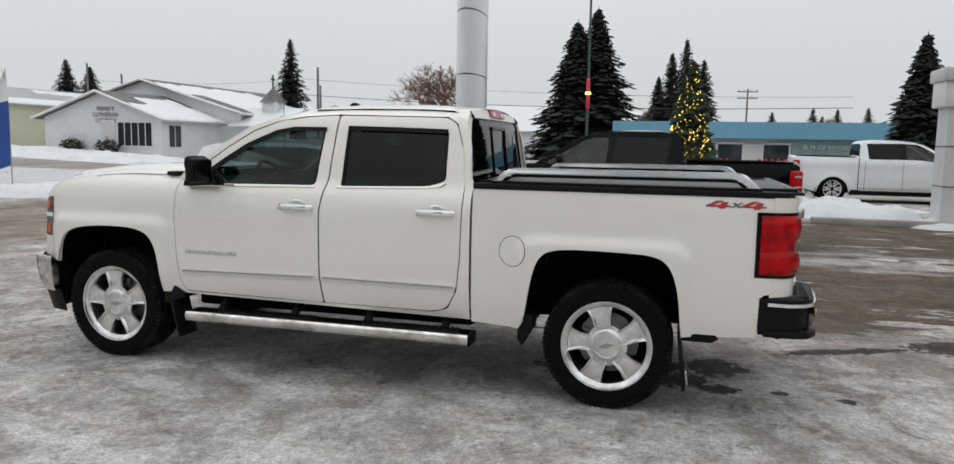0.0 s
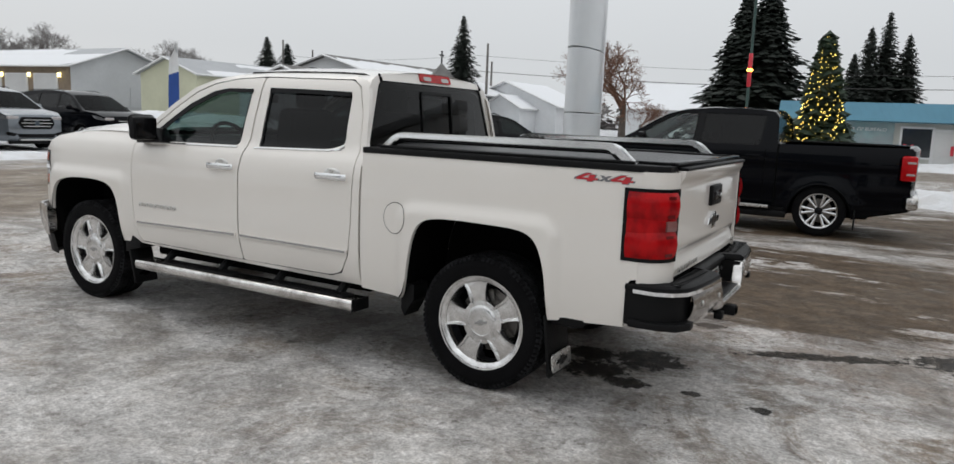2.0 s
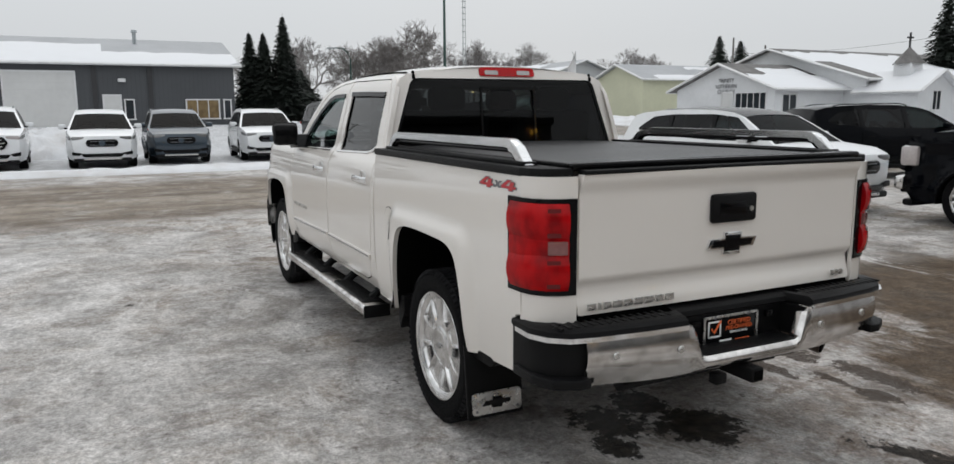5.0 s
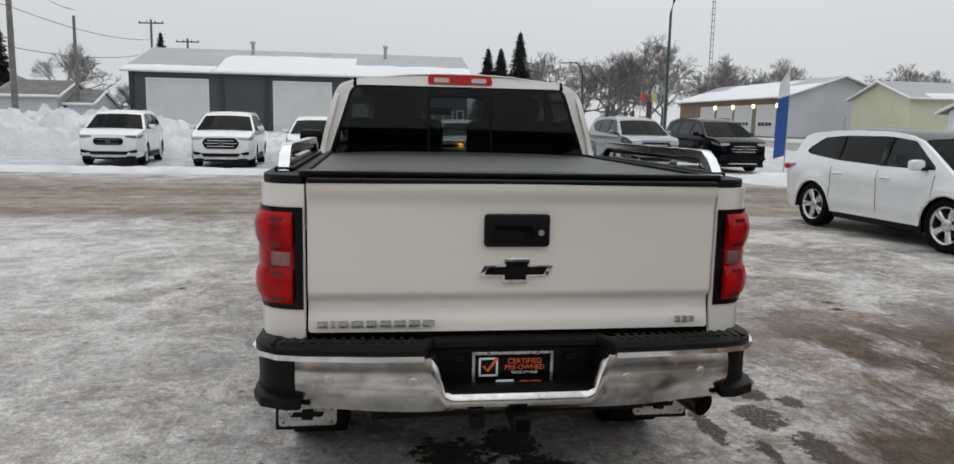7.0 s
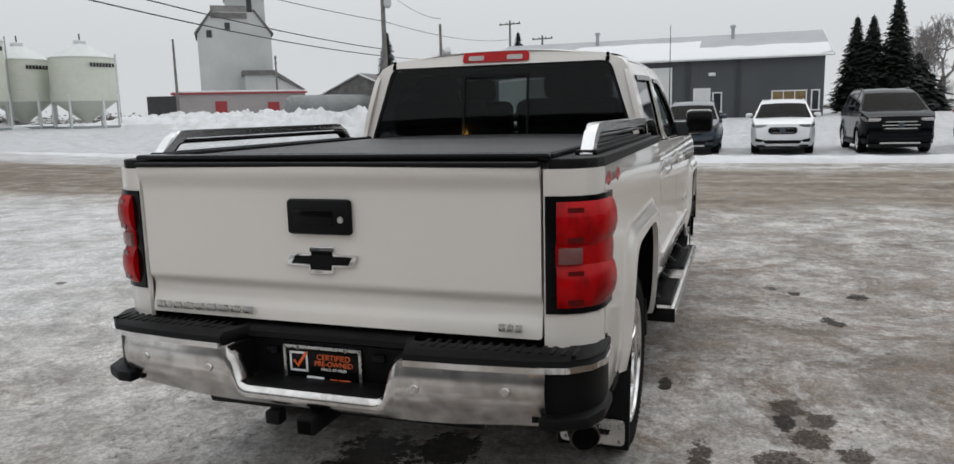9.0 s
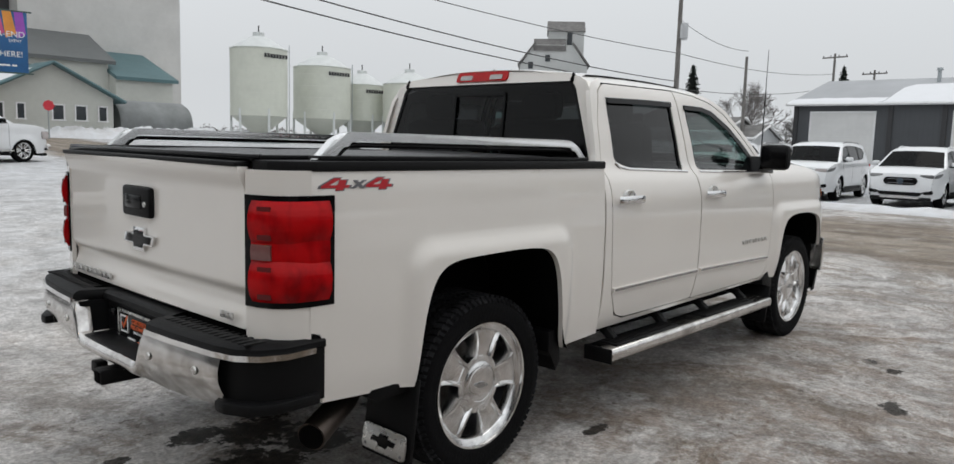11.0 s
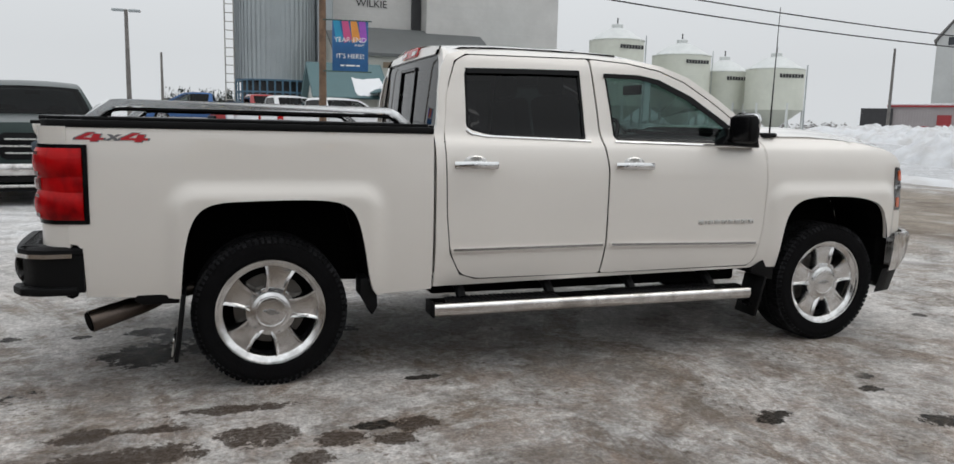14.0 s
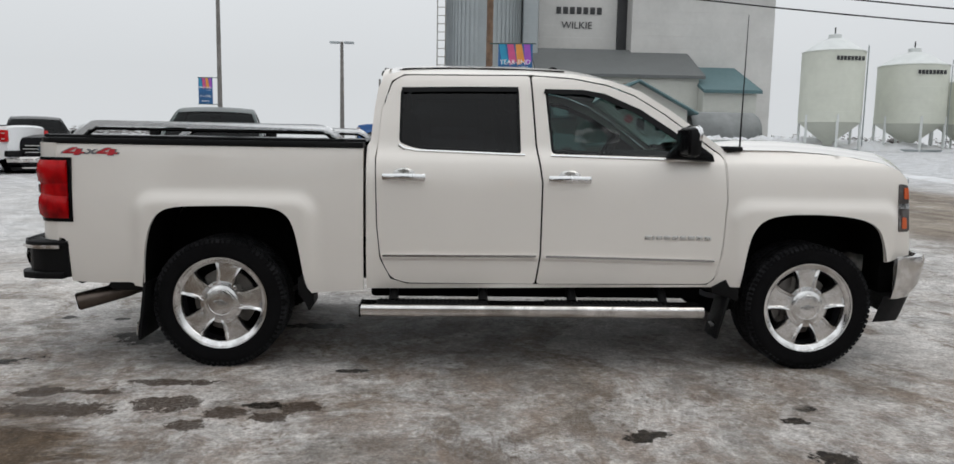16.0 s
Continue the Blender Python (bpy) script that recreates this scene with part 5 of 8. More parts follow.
    for s in (1, -1):
        part("plate_lamp", boxed((-1.115, s * 0.215, 0.70), (0.02, 0.05, 0.03), 0.006), GLOSS_BLACK, rb)
    pl = part("dealer_plate", boxed((-1.202, 0.02, 0.672), (0.006, 0.305, 0.155), 0.003), GLOSS_BLACK, rb, "black dealer plate with orange lettering")
    pl.matrix_basis = pose(0.092, -0.008, -0.028)
    fr = bmesh.new()
    for c, sz in (((-1.206, 0.02, 0.746), (0.008, 0.315, 0.012)), ((-1.206, 0.02, 0.598), (0.008, 0.315, 0.012)), ((-1.206, 0.172, 0.672), (0.008, 0.012, 0.16)), ((-1.206, -0.132, 0.672), (0.008, 0.012, 0.16))):
        box(fr, c, sz, 0.003)
    part("plate_frame", fr, SILVER, pl, "silver plate frame")
    for dy in (-0.095, 0.095):
        part("plate_screw", lathed([(0.0, -0.004), (0.007, -0.003), (0.009, 0.0)], 10, "x", (-1.208, 0.02 + dy, 0.745)), GREY_BADGE, pl)
    Rm = lambda y, z: pose(-1.207, y, z, 90, 0, -90)
    lettering("CERTIFIED", 0.029, ORANGE, pl, Rm(-0.026, 0.713), 0.001, "orange lettering")
    lettering("PRE-OWNED", 0.0265, ORANGE, pl, Rm(-0.026, 0.689), 0.001, "orange lettering")
    lettering("PEACE OF MIND", 0.014, PRINT_WHITE, pl, Rm(-0.026, 0.669), 0.001, "white lettering")
    bars(pl, PRINT_WHITE, Rm(0.05, 0.632), [0.07], 0.018, 0.01, 0.002, "print_bar")
    bars(pl, ORANGE, Rm(-0.05, 0.630), [0.03, 0.045], 0.012, 0.006, 0.002, "print_bar")
    bm = bmesh.new()
    for c, sz in (((0, 0.033, 0), (0.072, 0.008, 0.002)), ((0, -0.033, 0), (0.072, 0.008, 0.002)), ((0.033, 0, 0), (0.008, 0.072, 0.002)), ((-0.033, 0, 0), (0.008, 0.072, 0.002))):
        box(bm, c, sz, 0.0006)
    q = part("check_box", bm, PRINT_WHITE, pl)
    q.matrix_basis = Rm(0.115, 0.692)
    bm = tubed([(-0.018, 0.005, 0.002), (-0.004, -0.016, 0.002), (0.034, 0.036, 0.002)], 0.006, 6, (1, 0.3))
    q = part("check_mark", bm, ORANGE, pl)
    q.matrix_basis = Rm(0.115, 0.692)
    # below
    part("hitch_receiver", boxed((-1.17, 0.0, 0.490), (0.20, 0.070, 0.064), 0.010), PLASTIC, T, "black trailer hitch receiver")
    part("hitch_mouth", boxed((-1.272, 0.0, 0.490), (0.006, 0.046, 0.042), 0.002), LINER, T)
    part("hitch_bar", tubed([(-1.00, -0.55, 0.47), (-1.03, 0.55, 0.47)], 0.035, 8), PLASTIC, T)
    part("wiring_plug", boxed((-1.20, 0.16, 0.485), (0.05, 0.06, 0.05), 0.008), PLASTIC, T)
    bm = tubed([(-0.30, -0.64, 0.50), (-0.50, -0.70, 0.475), (-0.63, -0.77, 0.445), (-0.87, -0.885, 0.388)], [0.032, 0.034, 0.050, 0.055], 20)
    part("exhaust_tip", bm, RUST, T, "sooty steel exhaust tip")
    part("exhaust_mouth", tubed([(-0.86, -0.880, 0.3905), (-0.876, -0.888, 0.3865)], 0.048, 20), LINER, T)
    for s in (1, -1):
        part("frame_rail", boxed((1.5, s * 0.42, 0.55), (4.9, 0.09, 0.14), 0.01), LINER, T)
    part("rear_axle", tubed([(0, -0.70, 0.40), (0, -0.12, 0.40), (0, 0.0, 0.40), (0, 0.12, 0.40), (0, 0.70, 0.40)], [0.045, 0.05, 0.13, 0.05, 0.045], 14), LINER, T)
    part("front_axle", tubed([(3.645, -0.70, 0.40), (3.645, 0.70, 0.40)], 0.045, 10), LINER, T)
    part("spare_wheel", lathed([(0.05, 0.44), (0.37, 0.44), (0.385, 0.52), (0.37, 0.62), (0.05, 0.62)], 28, "z", (-0.55, 0, 0)), RUBBER, T)
    part("fuel_tank", boxed((1.2, 0.30, 0.50), (1.3, 0.5, 0.26), 0.05), LINER, T)
    part("under_tray", boxed((2.6, 0, 0.52), (1.3, 1.2, 0.16), 0.04), LINER, T)
    # fuel door
    bm = bmesh.new()
    ring = [(0.60 + 0.088 * math.cos(a / 32 * 2 * math.pi), 0.965 + 0.098 * math.sin(a / 32 * 2 * math.pi)) for a in range(32)]
    hole = [(0.60 + 0.084 * math.cos(a / 32 * 2 * math.pi), 0.965 + 0.094 * math.sin(a / 32 * 2 * math.pi)) for a in range(32)]
    part("fuel_door_gap", panel(ring, bed_flank, 1, [hole], 0.05, 0.0, 0.0015), LINER, T)
    part("fuel_door", panel(hole, bed_flank, 1, (), 0.05, 0.002, 0.003), PEARL, T, "round fuel filler door")
    for s in (1, -1):
        part("chassis_rail", boxed((1.95, s * 0.74, 0.475), (2.1, 0.12, 0.11), 0.02), LINER, T)
    # 4x4 decals
    for s in (1, -1):
        y = s * (bed_flank(-0.72, 1.30) + 0.002)
        m = upright(-0.72, y, 1.302, 180 if s > 0 else 0)
        # each figure is a slanted outline with a red face on it
        def slanted(pts, dx, k=1.0):
            return [((u - 0.5) * 0.130 * k + dx + 0.42 * (v - 0.45) * 0.044 * k, (v - 0.45) * 0.044 * k) for u, v in pts]
        four = [(0, 0.20), (0, 0.40), (0.34, 1.0), (0.60, 1.0), (0.25, 0.43), (0.52, 0.43), (0.54, 0.84), (0.80, 0.84), (0.79, 0.43), (0.96, 0.43), (0.96, 0.20), (0.78, 0.20), (0.78, 0), (0.52, 0), (0.52, 0.20)]
        cross = [(0.0, 0.0), (0.34, 0.5), (0.0, 1.0), (0.32, 1.0), (0.5, 0.72), (0.68, 1.0), (1.0, 1.0), (0.66, 0.5), (1.0, 0.0), (0.68, 0.0), (0.5, 0.28), (0.32, 0.0)]
        for dx in (-0.097, 0.097):
            q = part("decal_outline", prismed(slanted([(u * 1.04 - 0.02, v * 1.0) for u, v in four], dx, 1.09), "z", 0.0, 0.0012), GREY_BADGE, T, "grey decal outline", False)
            q.matrix_basis = m
            q = part("decal", prismed(slanted(four, dx, 0.96), "z", 0.0012, 0.0022), RED_BADGE, T, "red off-road decal figure", False)
            q.matrix_basis = m
        q = part("decal_cross", prismed([(u * 0.066 - 0.033 + 0.42 * (v - 0.5) * 0.03, v * 0.03 - 0.014) for u, v in cross], "z", 0.0012, 0.0022), GREY_BADGE, T, "grey decal cross", False)
        q.matrix_basis = m
    return T


def rounded_bar(pts, r, squash):
    return tubed(pts, r, 10, (squash, 1.0))


pickup_truck()

# ---------------------------------------------------------------- other vehicles
def shell(outline, arches, half, belt, lean, nose):
    """outline: (x, z) from the front bottom over the top to the rear bottom."""
    xs = [p[0] for p in outline]
    mid, rad = (max(xs) + min(xs)) / 2, (max(xs) - min(xs)) / 2

    def shape(x, z):
        y = half - 0.05 * smooth_step(0.75, 0.3, z) - 0.02 * smooth_step(0.8, belt, z)
        y -= max(0.0, z - belt) * lean
        e = max(0.0, abs(x - mid) / rad - 0.72) / 0.28
        return y - nose * e * e
    bottom = []
    for cx, r in sorted(arches):
        bottom += [(cx + r * math.cos(a), 0.30 + (r * 1.08) * math.sin(a)) for a in [math.pi - math.pi * i / 10 for i in range(11)]]
    poly = list(outline) + bottom
    return poly, shape


def make_vehicle(name, label, category, paint, kind, L, H, W, wb, wheel_r=0.37, lights=None, step=0.12, glass_roof=False):
    """A sport utility or a crew cab pickup: body shell with real window openings, glass, cabin, lamps, trim and wheels."""
    T = thing(name, label, category)
    suv = kind == "suv"
    if suv:
        k, h = L / 4.8, H / 1.72
        top = [(2.34, 0.26), (2.40, 0.42), (2.41, 0.62), (2.395, 0.84), (2.35, 0.96), (2.10, 1.055), (1.48, 1.125), (1.20, 1.29), (0.95, 1.44), (0.70, 1.575), (0.45, 1.65), (0.0, 1.705), (-0.7, 1.72), (-1.3, 1.70),
               (-1.80, 1.655), (-2.02, 1.60), (-2.12, 1.43), (-2.26, 1.17), (-2.36, 1.04), (-2.40, 0.92), (-2.41, 0.70), (-2.38, 0.45), (-2.30, 0.28)]
        screen, back = (6, 9), (15, 17)
        wins = [[(0.60, 1.575), (1.14, 1.215), (1.17, 1.165), (0.15, 1.165), (0.12, 1.625)], [(0.06, 1.63), (0.09, 1.17), (-0.92, 1.205), (-0.95, 1.625)], [(-1.01, 1.62), (-0.99, 1.21), (-1.30, 1.235), (-1.72, 1.42), (-1.62, 1.555)]]
        if L < 4.9:
            wins[2] = [(-1.01, 1.62), (-0.99, 1.215), (-1.66, 1.275), (-1.80, 1.33), (-1.74, 1.40), (-1.45, 1.58)]
        belt = 1.12 * h
    else:
        k, h = L / 5.9, H / 1.95
        top = [(2.82, 0.32), (2.94, 0.45), (2.95, 0.70), (2.93, 1.08), (2.86, 1.22), (2.4, 1.31), (1.62, 1.345), (1.35, 1.50), (1.08, 1.67), (0.80, 1.83), (0.55, 1.90), (0.1, 1.945), (-0.6, 1.945), (-0.90, 1.91), (-0.975, 1.82),
               (-1.01, 1.44), (-1.05, 1.40), (-1.4, 1.405), (-2.86, 1.425), (-2.92, 1.37), (-2.90, 0.80), (-2.94, 0.62), (-2.90, 0.48)]
        screen, back = (6, 9), (14, 15)
        wins = [[(0.62, 1.84), (0.82, 1.745), (1.40, 1.38), (1.40, 1.335), (0.95, 1.325), (0.75, 1.36), (0.31, 1.365), (0.28, 1.862)], [(0.20, 1.865), (0.23, 1.365), (-0.74, 1.365), (-0.80, 1.855)]]
        belt = 1.33 * h
    out = [(x * k, z * h) for x, z in top]
    shift = (0.02 if suv else 0.10) * k
    ax = (wb / 2 + shift, -wb / 2 + shift)
    poly, flat = shell(out, [(ax[0], wheel_r + 0.055), (ax[1], wheel_r + 0.055)], W / 2 - 0.03, belt, 0.40, 0.15)

    def shape(x, z):
        y = flat(x, z)
        y += 0.020 * smooth_step(belt - 0.32, belt - 0.17, z) * smooth_step(belt + 0.02, belt - 0.10, z)
        y += 0.016 * smooth_step(0.62, 0.50, z) * smooth_step(0.34, 0.46, z)
        for a in ax:
            d = math.hypot(x - a, z - 0.34)
            y += 0.035 * smooth_step(wheel_r + 0.21, wheel_r + 0.10, d)
        return y
    holes = [rounded([(x * k, z * h) for x, z in w], 0.045, 3) for w in wins]
    sides = []
    for s in (1, -1):
        b2 = panel(poly, shape, s, holes, step, 0.0)
        me = bpy.data.meshes.new("tmp")
        b2.to_mesh(me)
        b2.free()
        sides.append(me)
    bm = bmesh.new()
    for me in sides:
        bm.from_mesh(me)
        bpy.data.meshes.remove(me)
    us = (-1.0, -0.93, -0.66, -0.33, 0.0, 0.33, 0.66, 0.93, 1.0)

    def skin(x, z, u):
        nose = 0.07 * k * (1 - u ** 2) * (1 if x > 0 else -1) * smooth_step(1.3 * k, 2.1 * k, abs(x))
        dome = 0.035 * (1 - abs(u) ** 2.5) * smooth_step(0.9, 1.1, z)
        return Vector((x + nose, u * shape(x, z), z + dome))
    grid_v = [[bm.verts.new(skin(x, z, u)) for u in us] for x, z in out]
    for i in range(len(out) - 1):
        open_row = screen[0] <= i < screen[1] or back[0] <= i < back[1]
        for q in range(len(us) - 1):
            if not (open_row and 0 < q < len(us) - 2):
                bm.faces.new((grid_v[i][q], grid_v[i][q + 1], grid_v[i + 1][q + 1], grid_v[i + 1][q]))
    bmesh.ops.remove_doubles(bm, verts=bm.verts, dist=0.002)
    part("body", bm, paint, T, "", True, 35)
    for n_, hole in enumerate(holes):
        for s in (1, -1):
            g = part("side_window", panel(shrink(hole, -0.004), shape, s, (), 0.15, 0.0, -0.012), (CAR_TINT if suv else GLASS_CLEAR) if n_ == 0 else CAR_PRIVACY, T)
            part("window_seal", panel(hole, shape, s, [shrink(hole, 0.022)], 0.12, 0.0, -0.006), GLOSS_BLACK, g)
    for nm, (a, b), tint in (("windscreen", screen, CAR_SCREEN), ("rear_window", back, CAR_PRIVACY)):
        g = bmesh.new()
        grid(g, [[skin(x, z, u) - Vector((0.006 if x > 0 else -0.006, 0, 0.004)) for u in us[1:-1]] for x, z in out[a:b + 1]])
        part(nm, g, tint, T)
    if glass_roof:
        g = bmesh.new()
        grid(g, [[skin(x, z, u) + Vector((0, 0, 0.006)) for u in us[1:-1]] for x, z in out[9:14]])
        part("roof_glass", g, GLOSS_BLACK, T, "black panoramic roof glass")
    # cabin
    low, high = (0.45 if suv else 0.60) * h, belt - 0.10
    xa, xb = min(p[0] for w in wins for p in w) * k, max(p[0] for w in wins for p in w) * k
    part("cabin_floor", boxed(((xa + xb) / 2, 0, low), (xb - xa, W * 0.74, 0.08), 0.02), INTERIOR, T)
    for s in (1, -1):
        part("door_card", boxed(((xa + xb) / 2, s * (W / 2 - 0.15), (low + high) / 2), (xb - xa, 0.03, high - low)), INTERIOR, T)
    part("dashboard", boxed((xb - 0.22, 0, high - 0.06), (0.40, W * 0.76, 0.26), 0.06), INTERIOR, T)
    front_x = (0.22 if suv else 0.42) * k
    for x in (front_x, front_x - 0.95):
        for s in (1, -1):
            seat = part("seat", boxed((x + 0.18, s * W * 0.20, low + 0.26), (0.50, 0.50, 0.20), 0.05), INTERIOR, T)
            part("seat_back", boxed((x - 0.10, s * W * 0.20, (low + high) / 2 + 0.22), (0.16, 0.48, high - low), 0.06), INTERIOR, seat)
            part("headrest", boxed((x - 0.15, s * W * 0.20, high + 0.22), (0.10, 0.26, 0.17), 0.045), INTERIOR, seat)
    wheel_ring = tube(bmesh.new(), [(0.18 * math.cos(a / 20 * 2 * math.pi), 0.18 * math.sin(a / 20 * 2 * math.pi), 0) for a in range(21)], 0.015, 6, cap=False)
    sw = part("steering_wheel", wheel_ring, INTERIOR, T)
    sw.matrix_basis = pose(front_x + 0.42, W * 0.20, high + 0.06, 0, -62, 0)
    part("rear_view_mirror", boxed((front_x + 0.42 * k, 0, out[9][1] - 0.08), (0.03, 0.22, 0.06), 0.01), PLASTIC, T)
    # nose
    fx, rx = out[2][0] + 0.07 * k, out[-3][0] - 0.07 * k
    gz = (0.76 if suv else 0.90) * h
    gw, gh = W * (0.56 if L > 4.9 else 0.46), ((0.33 if L > 4.9 else 0.21) if suv else 0.40) * h
    hexa = [(-gw / 2, gz), (-gw / 2 + gh * 0.30, gz + gh / 2), (gw / 2 - gh * 0.30, gz + gh / 2), (gw / 2, gz), (gw / 2 - gh * 0.34, gz - gh / 2), (-gw / 2 + gh * 0.34, gz - gh / 2)]
    gr = part("grille", prismed(rounded(hexa, 0.05, 3), "x", fx - 0.10, fx + 0.012, 0.006), GLOSS_BLACK, T, "black grille")
    n_bar = 3 if L > 4.9 else 2
    for i in range(n_bar):
        z = gz + gh * (-0.26 + 0.52 * i / max(1, n_bar - 1))
        part("grille_bar", boxed((fx + 0.014, 0, z), (0.014, gw * (0.86 - 0.5 * abs(z - gz) / gh), 0.024 if L > 4.9 else 0.012), 0.005), SILVER if L > 4.9 else GREY_BADGE, gr)
    part("emblem", lathed([(0.0, 0.012), (0.06, 0.010), (0.085, 0.0)], 20, "x", (fx + 0.014, 0, gz)), STEEL_BLUE_CAR, gr)
    part("lower_grille", prismed(rounded([(-W * 0.30, 0.46 * h), (W * 0.30, 0.46 * h), (W * 0.26, 0.36 * h), (-W * 0.26, 0.36 * h)], 0.03, 2), "x", fx - 0.10, fx + 0.006, 0.006), GLOSS_BLACK, T)
    part("skid_plate", boxed((fx - 0.07, 0, 0.30 * h), (0.14, W * 0.52, 0.05), 0.02), SILVER, T)
    part("front_valance", boxed((fx - 0.12, 0, 0.265), (0.16, W * 0.80, 0.10), 0.03), PLASTIC, T)
    for s in (1, -1):
        if suv:
            eye = rounded([(1.92 * k, 1.00 * h), (2.28 * k, 0.955 * h), (2.375 * k, 0.90 * h), (2.36 * k, 0.85 * h), (2.14 * k, 0.875 * h), (2.00 * k, 0.93 * h)], 0.02, 2)
            part("headlamp_side", panel(eye, shape, s, (), 0.06, 0.0, 0.008), SMOKED, T, "smoked wraparound headlamp")
            part("tail_lamp_side", panel(rounded([(-1.98 * k, 1.10 * h), (-2.32 * k, 1.07 * h), (-2.37 * k, 0.98 * h), (-2.05 * k, 1.04 * h)], 0.02, 2), shape, s, (), 0.06, 0.0, 0.008), LENS_DARK if glass_roof else LENS_RED, T, "red tail lamp")
            part("tail_lamp", boxed((rx + 0.17, s * (W / 2 - 0.27), 1.03 * h), (0.22, 0.36, 0.10), 0.04), LENS_RED, T, "red tail lamp")
            part("headlamp", boxed((fx - 0.14, s * (W / 2 - 0.33), 0.90 * h), (0.16, 0.34, 0.10), 0.03), lights or (LENS_CLEAR if L > 4.9 else SMOKED), T, "clear headlamp")
            zr = out[12][1]
            if not glass_roof:
                part("roof_rail", tubed([(0.2 * k, s * (shape(0, zr) - 0.03), zr - 0.02), (0.0, s * (shape(0, zr) - 0.03), zr + 0.025), (-1.4 * k, s * (shape(0, zr) - 0.03), zr + 0.01), (-1.6 * k, s * (shape(0, zr) - 0.03), zr - 0.03)], 0.014, 6), GLOSS_BLACK if L > 4.9 else paint, T)
        else:
            zl = 1.13 * h
            tl = part("tail_lamp", boxed((rx + 0.115, s * (W / 2 - 0.115), zl), (0.20, 0.17, 0.36), 0.03), LENS_RED, T, "red tail lamp with a pale C-shaped guide")
            for dz in (-0.085, 0.085):
                part("light_guide", boxed((rx + 0.085, s * (W / 2 - 0.028), zl + dz), (0.11, 0.012, 0.028), 0.004), LENS_CLEAR, tl, "pale light guide")
            part("headlamp", boxed((fx - 0.19, s * (W / 2 - 0.18), gz + 0.06), (0.26, 0.26, 0.28), 0.04), lights or LENS_CLEAR, T, "clear headlamp")
        pod = rounded([(s * (W / 2 - 0.42), 0.47 * h), (s * (W / 2 - 0.16), 0.52 * h), (s * (W / 2 - 0.16), 0.42 * h), (s * (W / 2 - 0.34), 0.40 * h)], 0.02, 2)
        part("fog_lamp", prismed(pod, "x", fx - 0.20, fx - 0.035, 0.006), GLOSS_BLACK, T)
        mx = (0.98 if suv else 1.14) * k
        mr = part("door_mirror", boxed((mx, s * (W / 2 + 0.08), belt + 0.10), (0.12, 0.22, 0.15), 0.045), paint if suv else GLOSS_BLACK, T)
        part("mirror_foot", boxed((mx + 0.02, s * (W / 2 - 0.04), belt + 0.05), (0.10, 0.16, 0.05), 0.02), GLOSS_BLACK, mr)
        part("sill", boxed((shift, s * (W / 2 - (0.12 if glass_roof else 0.05)), 0.26 if glass_roof else 0.29), (wb - 2 * wheel_r - 0.14, 0.07, 0.10), 0.02), PLASTIC, T)
        for x in ax:
            make_wheel(T, (x, s * (W / 2 - 0.15), wheel_r), s, 17 * x, wheel_r, 0.24, wheel_r * 0.70, "twin" if not suv else "plain", ALLOY, False)
            bm = bmesh.new()
            arc = [(x + (wheel_r + 0.06) * math.cos(a), 0.30 + (wheel_r + 0.06) * 1.08 * math.sin(a)) for a in [math.pi * i / 10 for i in range(11)]]
            grid(bm, [[(px, s * y, pz) for px, pz in arc] for y in (W / 2 - 0.02, W / 2 - 0.34)])
            bm.faces.new([bm.verts.new((px, s * (W / 2 - 0.34), pz)) for px, pz in arc])
            part("arch_liner", bm, LINER, T)
            lip = [(x + (wheel_r + 0.075) * math.cos(a), s * (shape(x + (wheel_r + 0.075) * math.cos(a), 0.30 + (wheel_r + 0.075) * 1.08 * math.sin(a)) + 0.004), 0.30 + (wheel_r + 0.075) * 1.08 * math.sin(a)) for a in [math.pi * (0.04 + 0.92 * i / 16) for i in range(17)]]
            part("arch_lip", tubed(lip, 0.012, 6), paint, T)
        # dark pillars between the panes, belt strip
        for w0, w1 in zip(wins, wins[1:]):
            (fx0, fz0), (fx1, fz1) = min(w0, key=lambda p: p[0] + 0.2 * p[1]), min(w0, key=lambda p: p[0] - 0.2 * p[1])
            (bx0, bz0), (bx1, bz1) = max(w1, key=lambda p: p[0] - 0.2 * p[1]), max(w1, key=lambda p: p[0] + 0.2 * p[1])
            quad = [(fx0 * k + 0.02, fz0 * h), (fx1 * k + 0.02, fz1 * h), (bx1 * k - 0.02, bz1 * h), (bx0 * k - 0.02, bz0 * h)]
            part("pillar", panel(quad, shape, s, (), 0.12, 0.0, 0.003), GLOSS_BLACK, T)
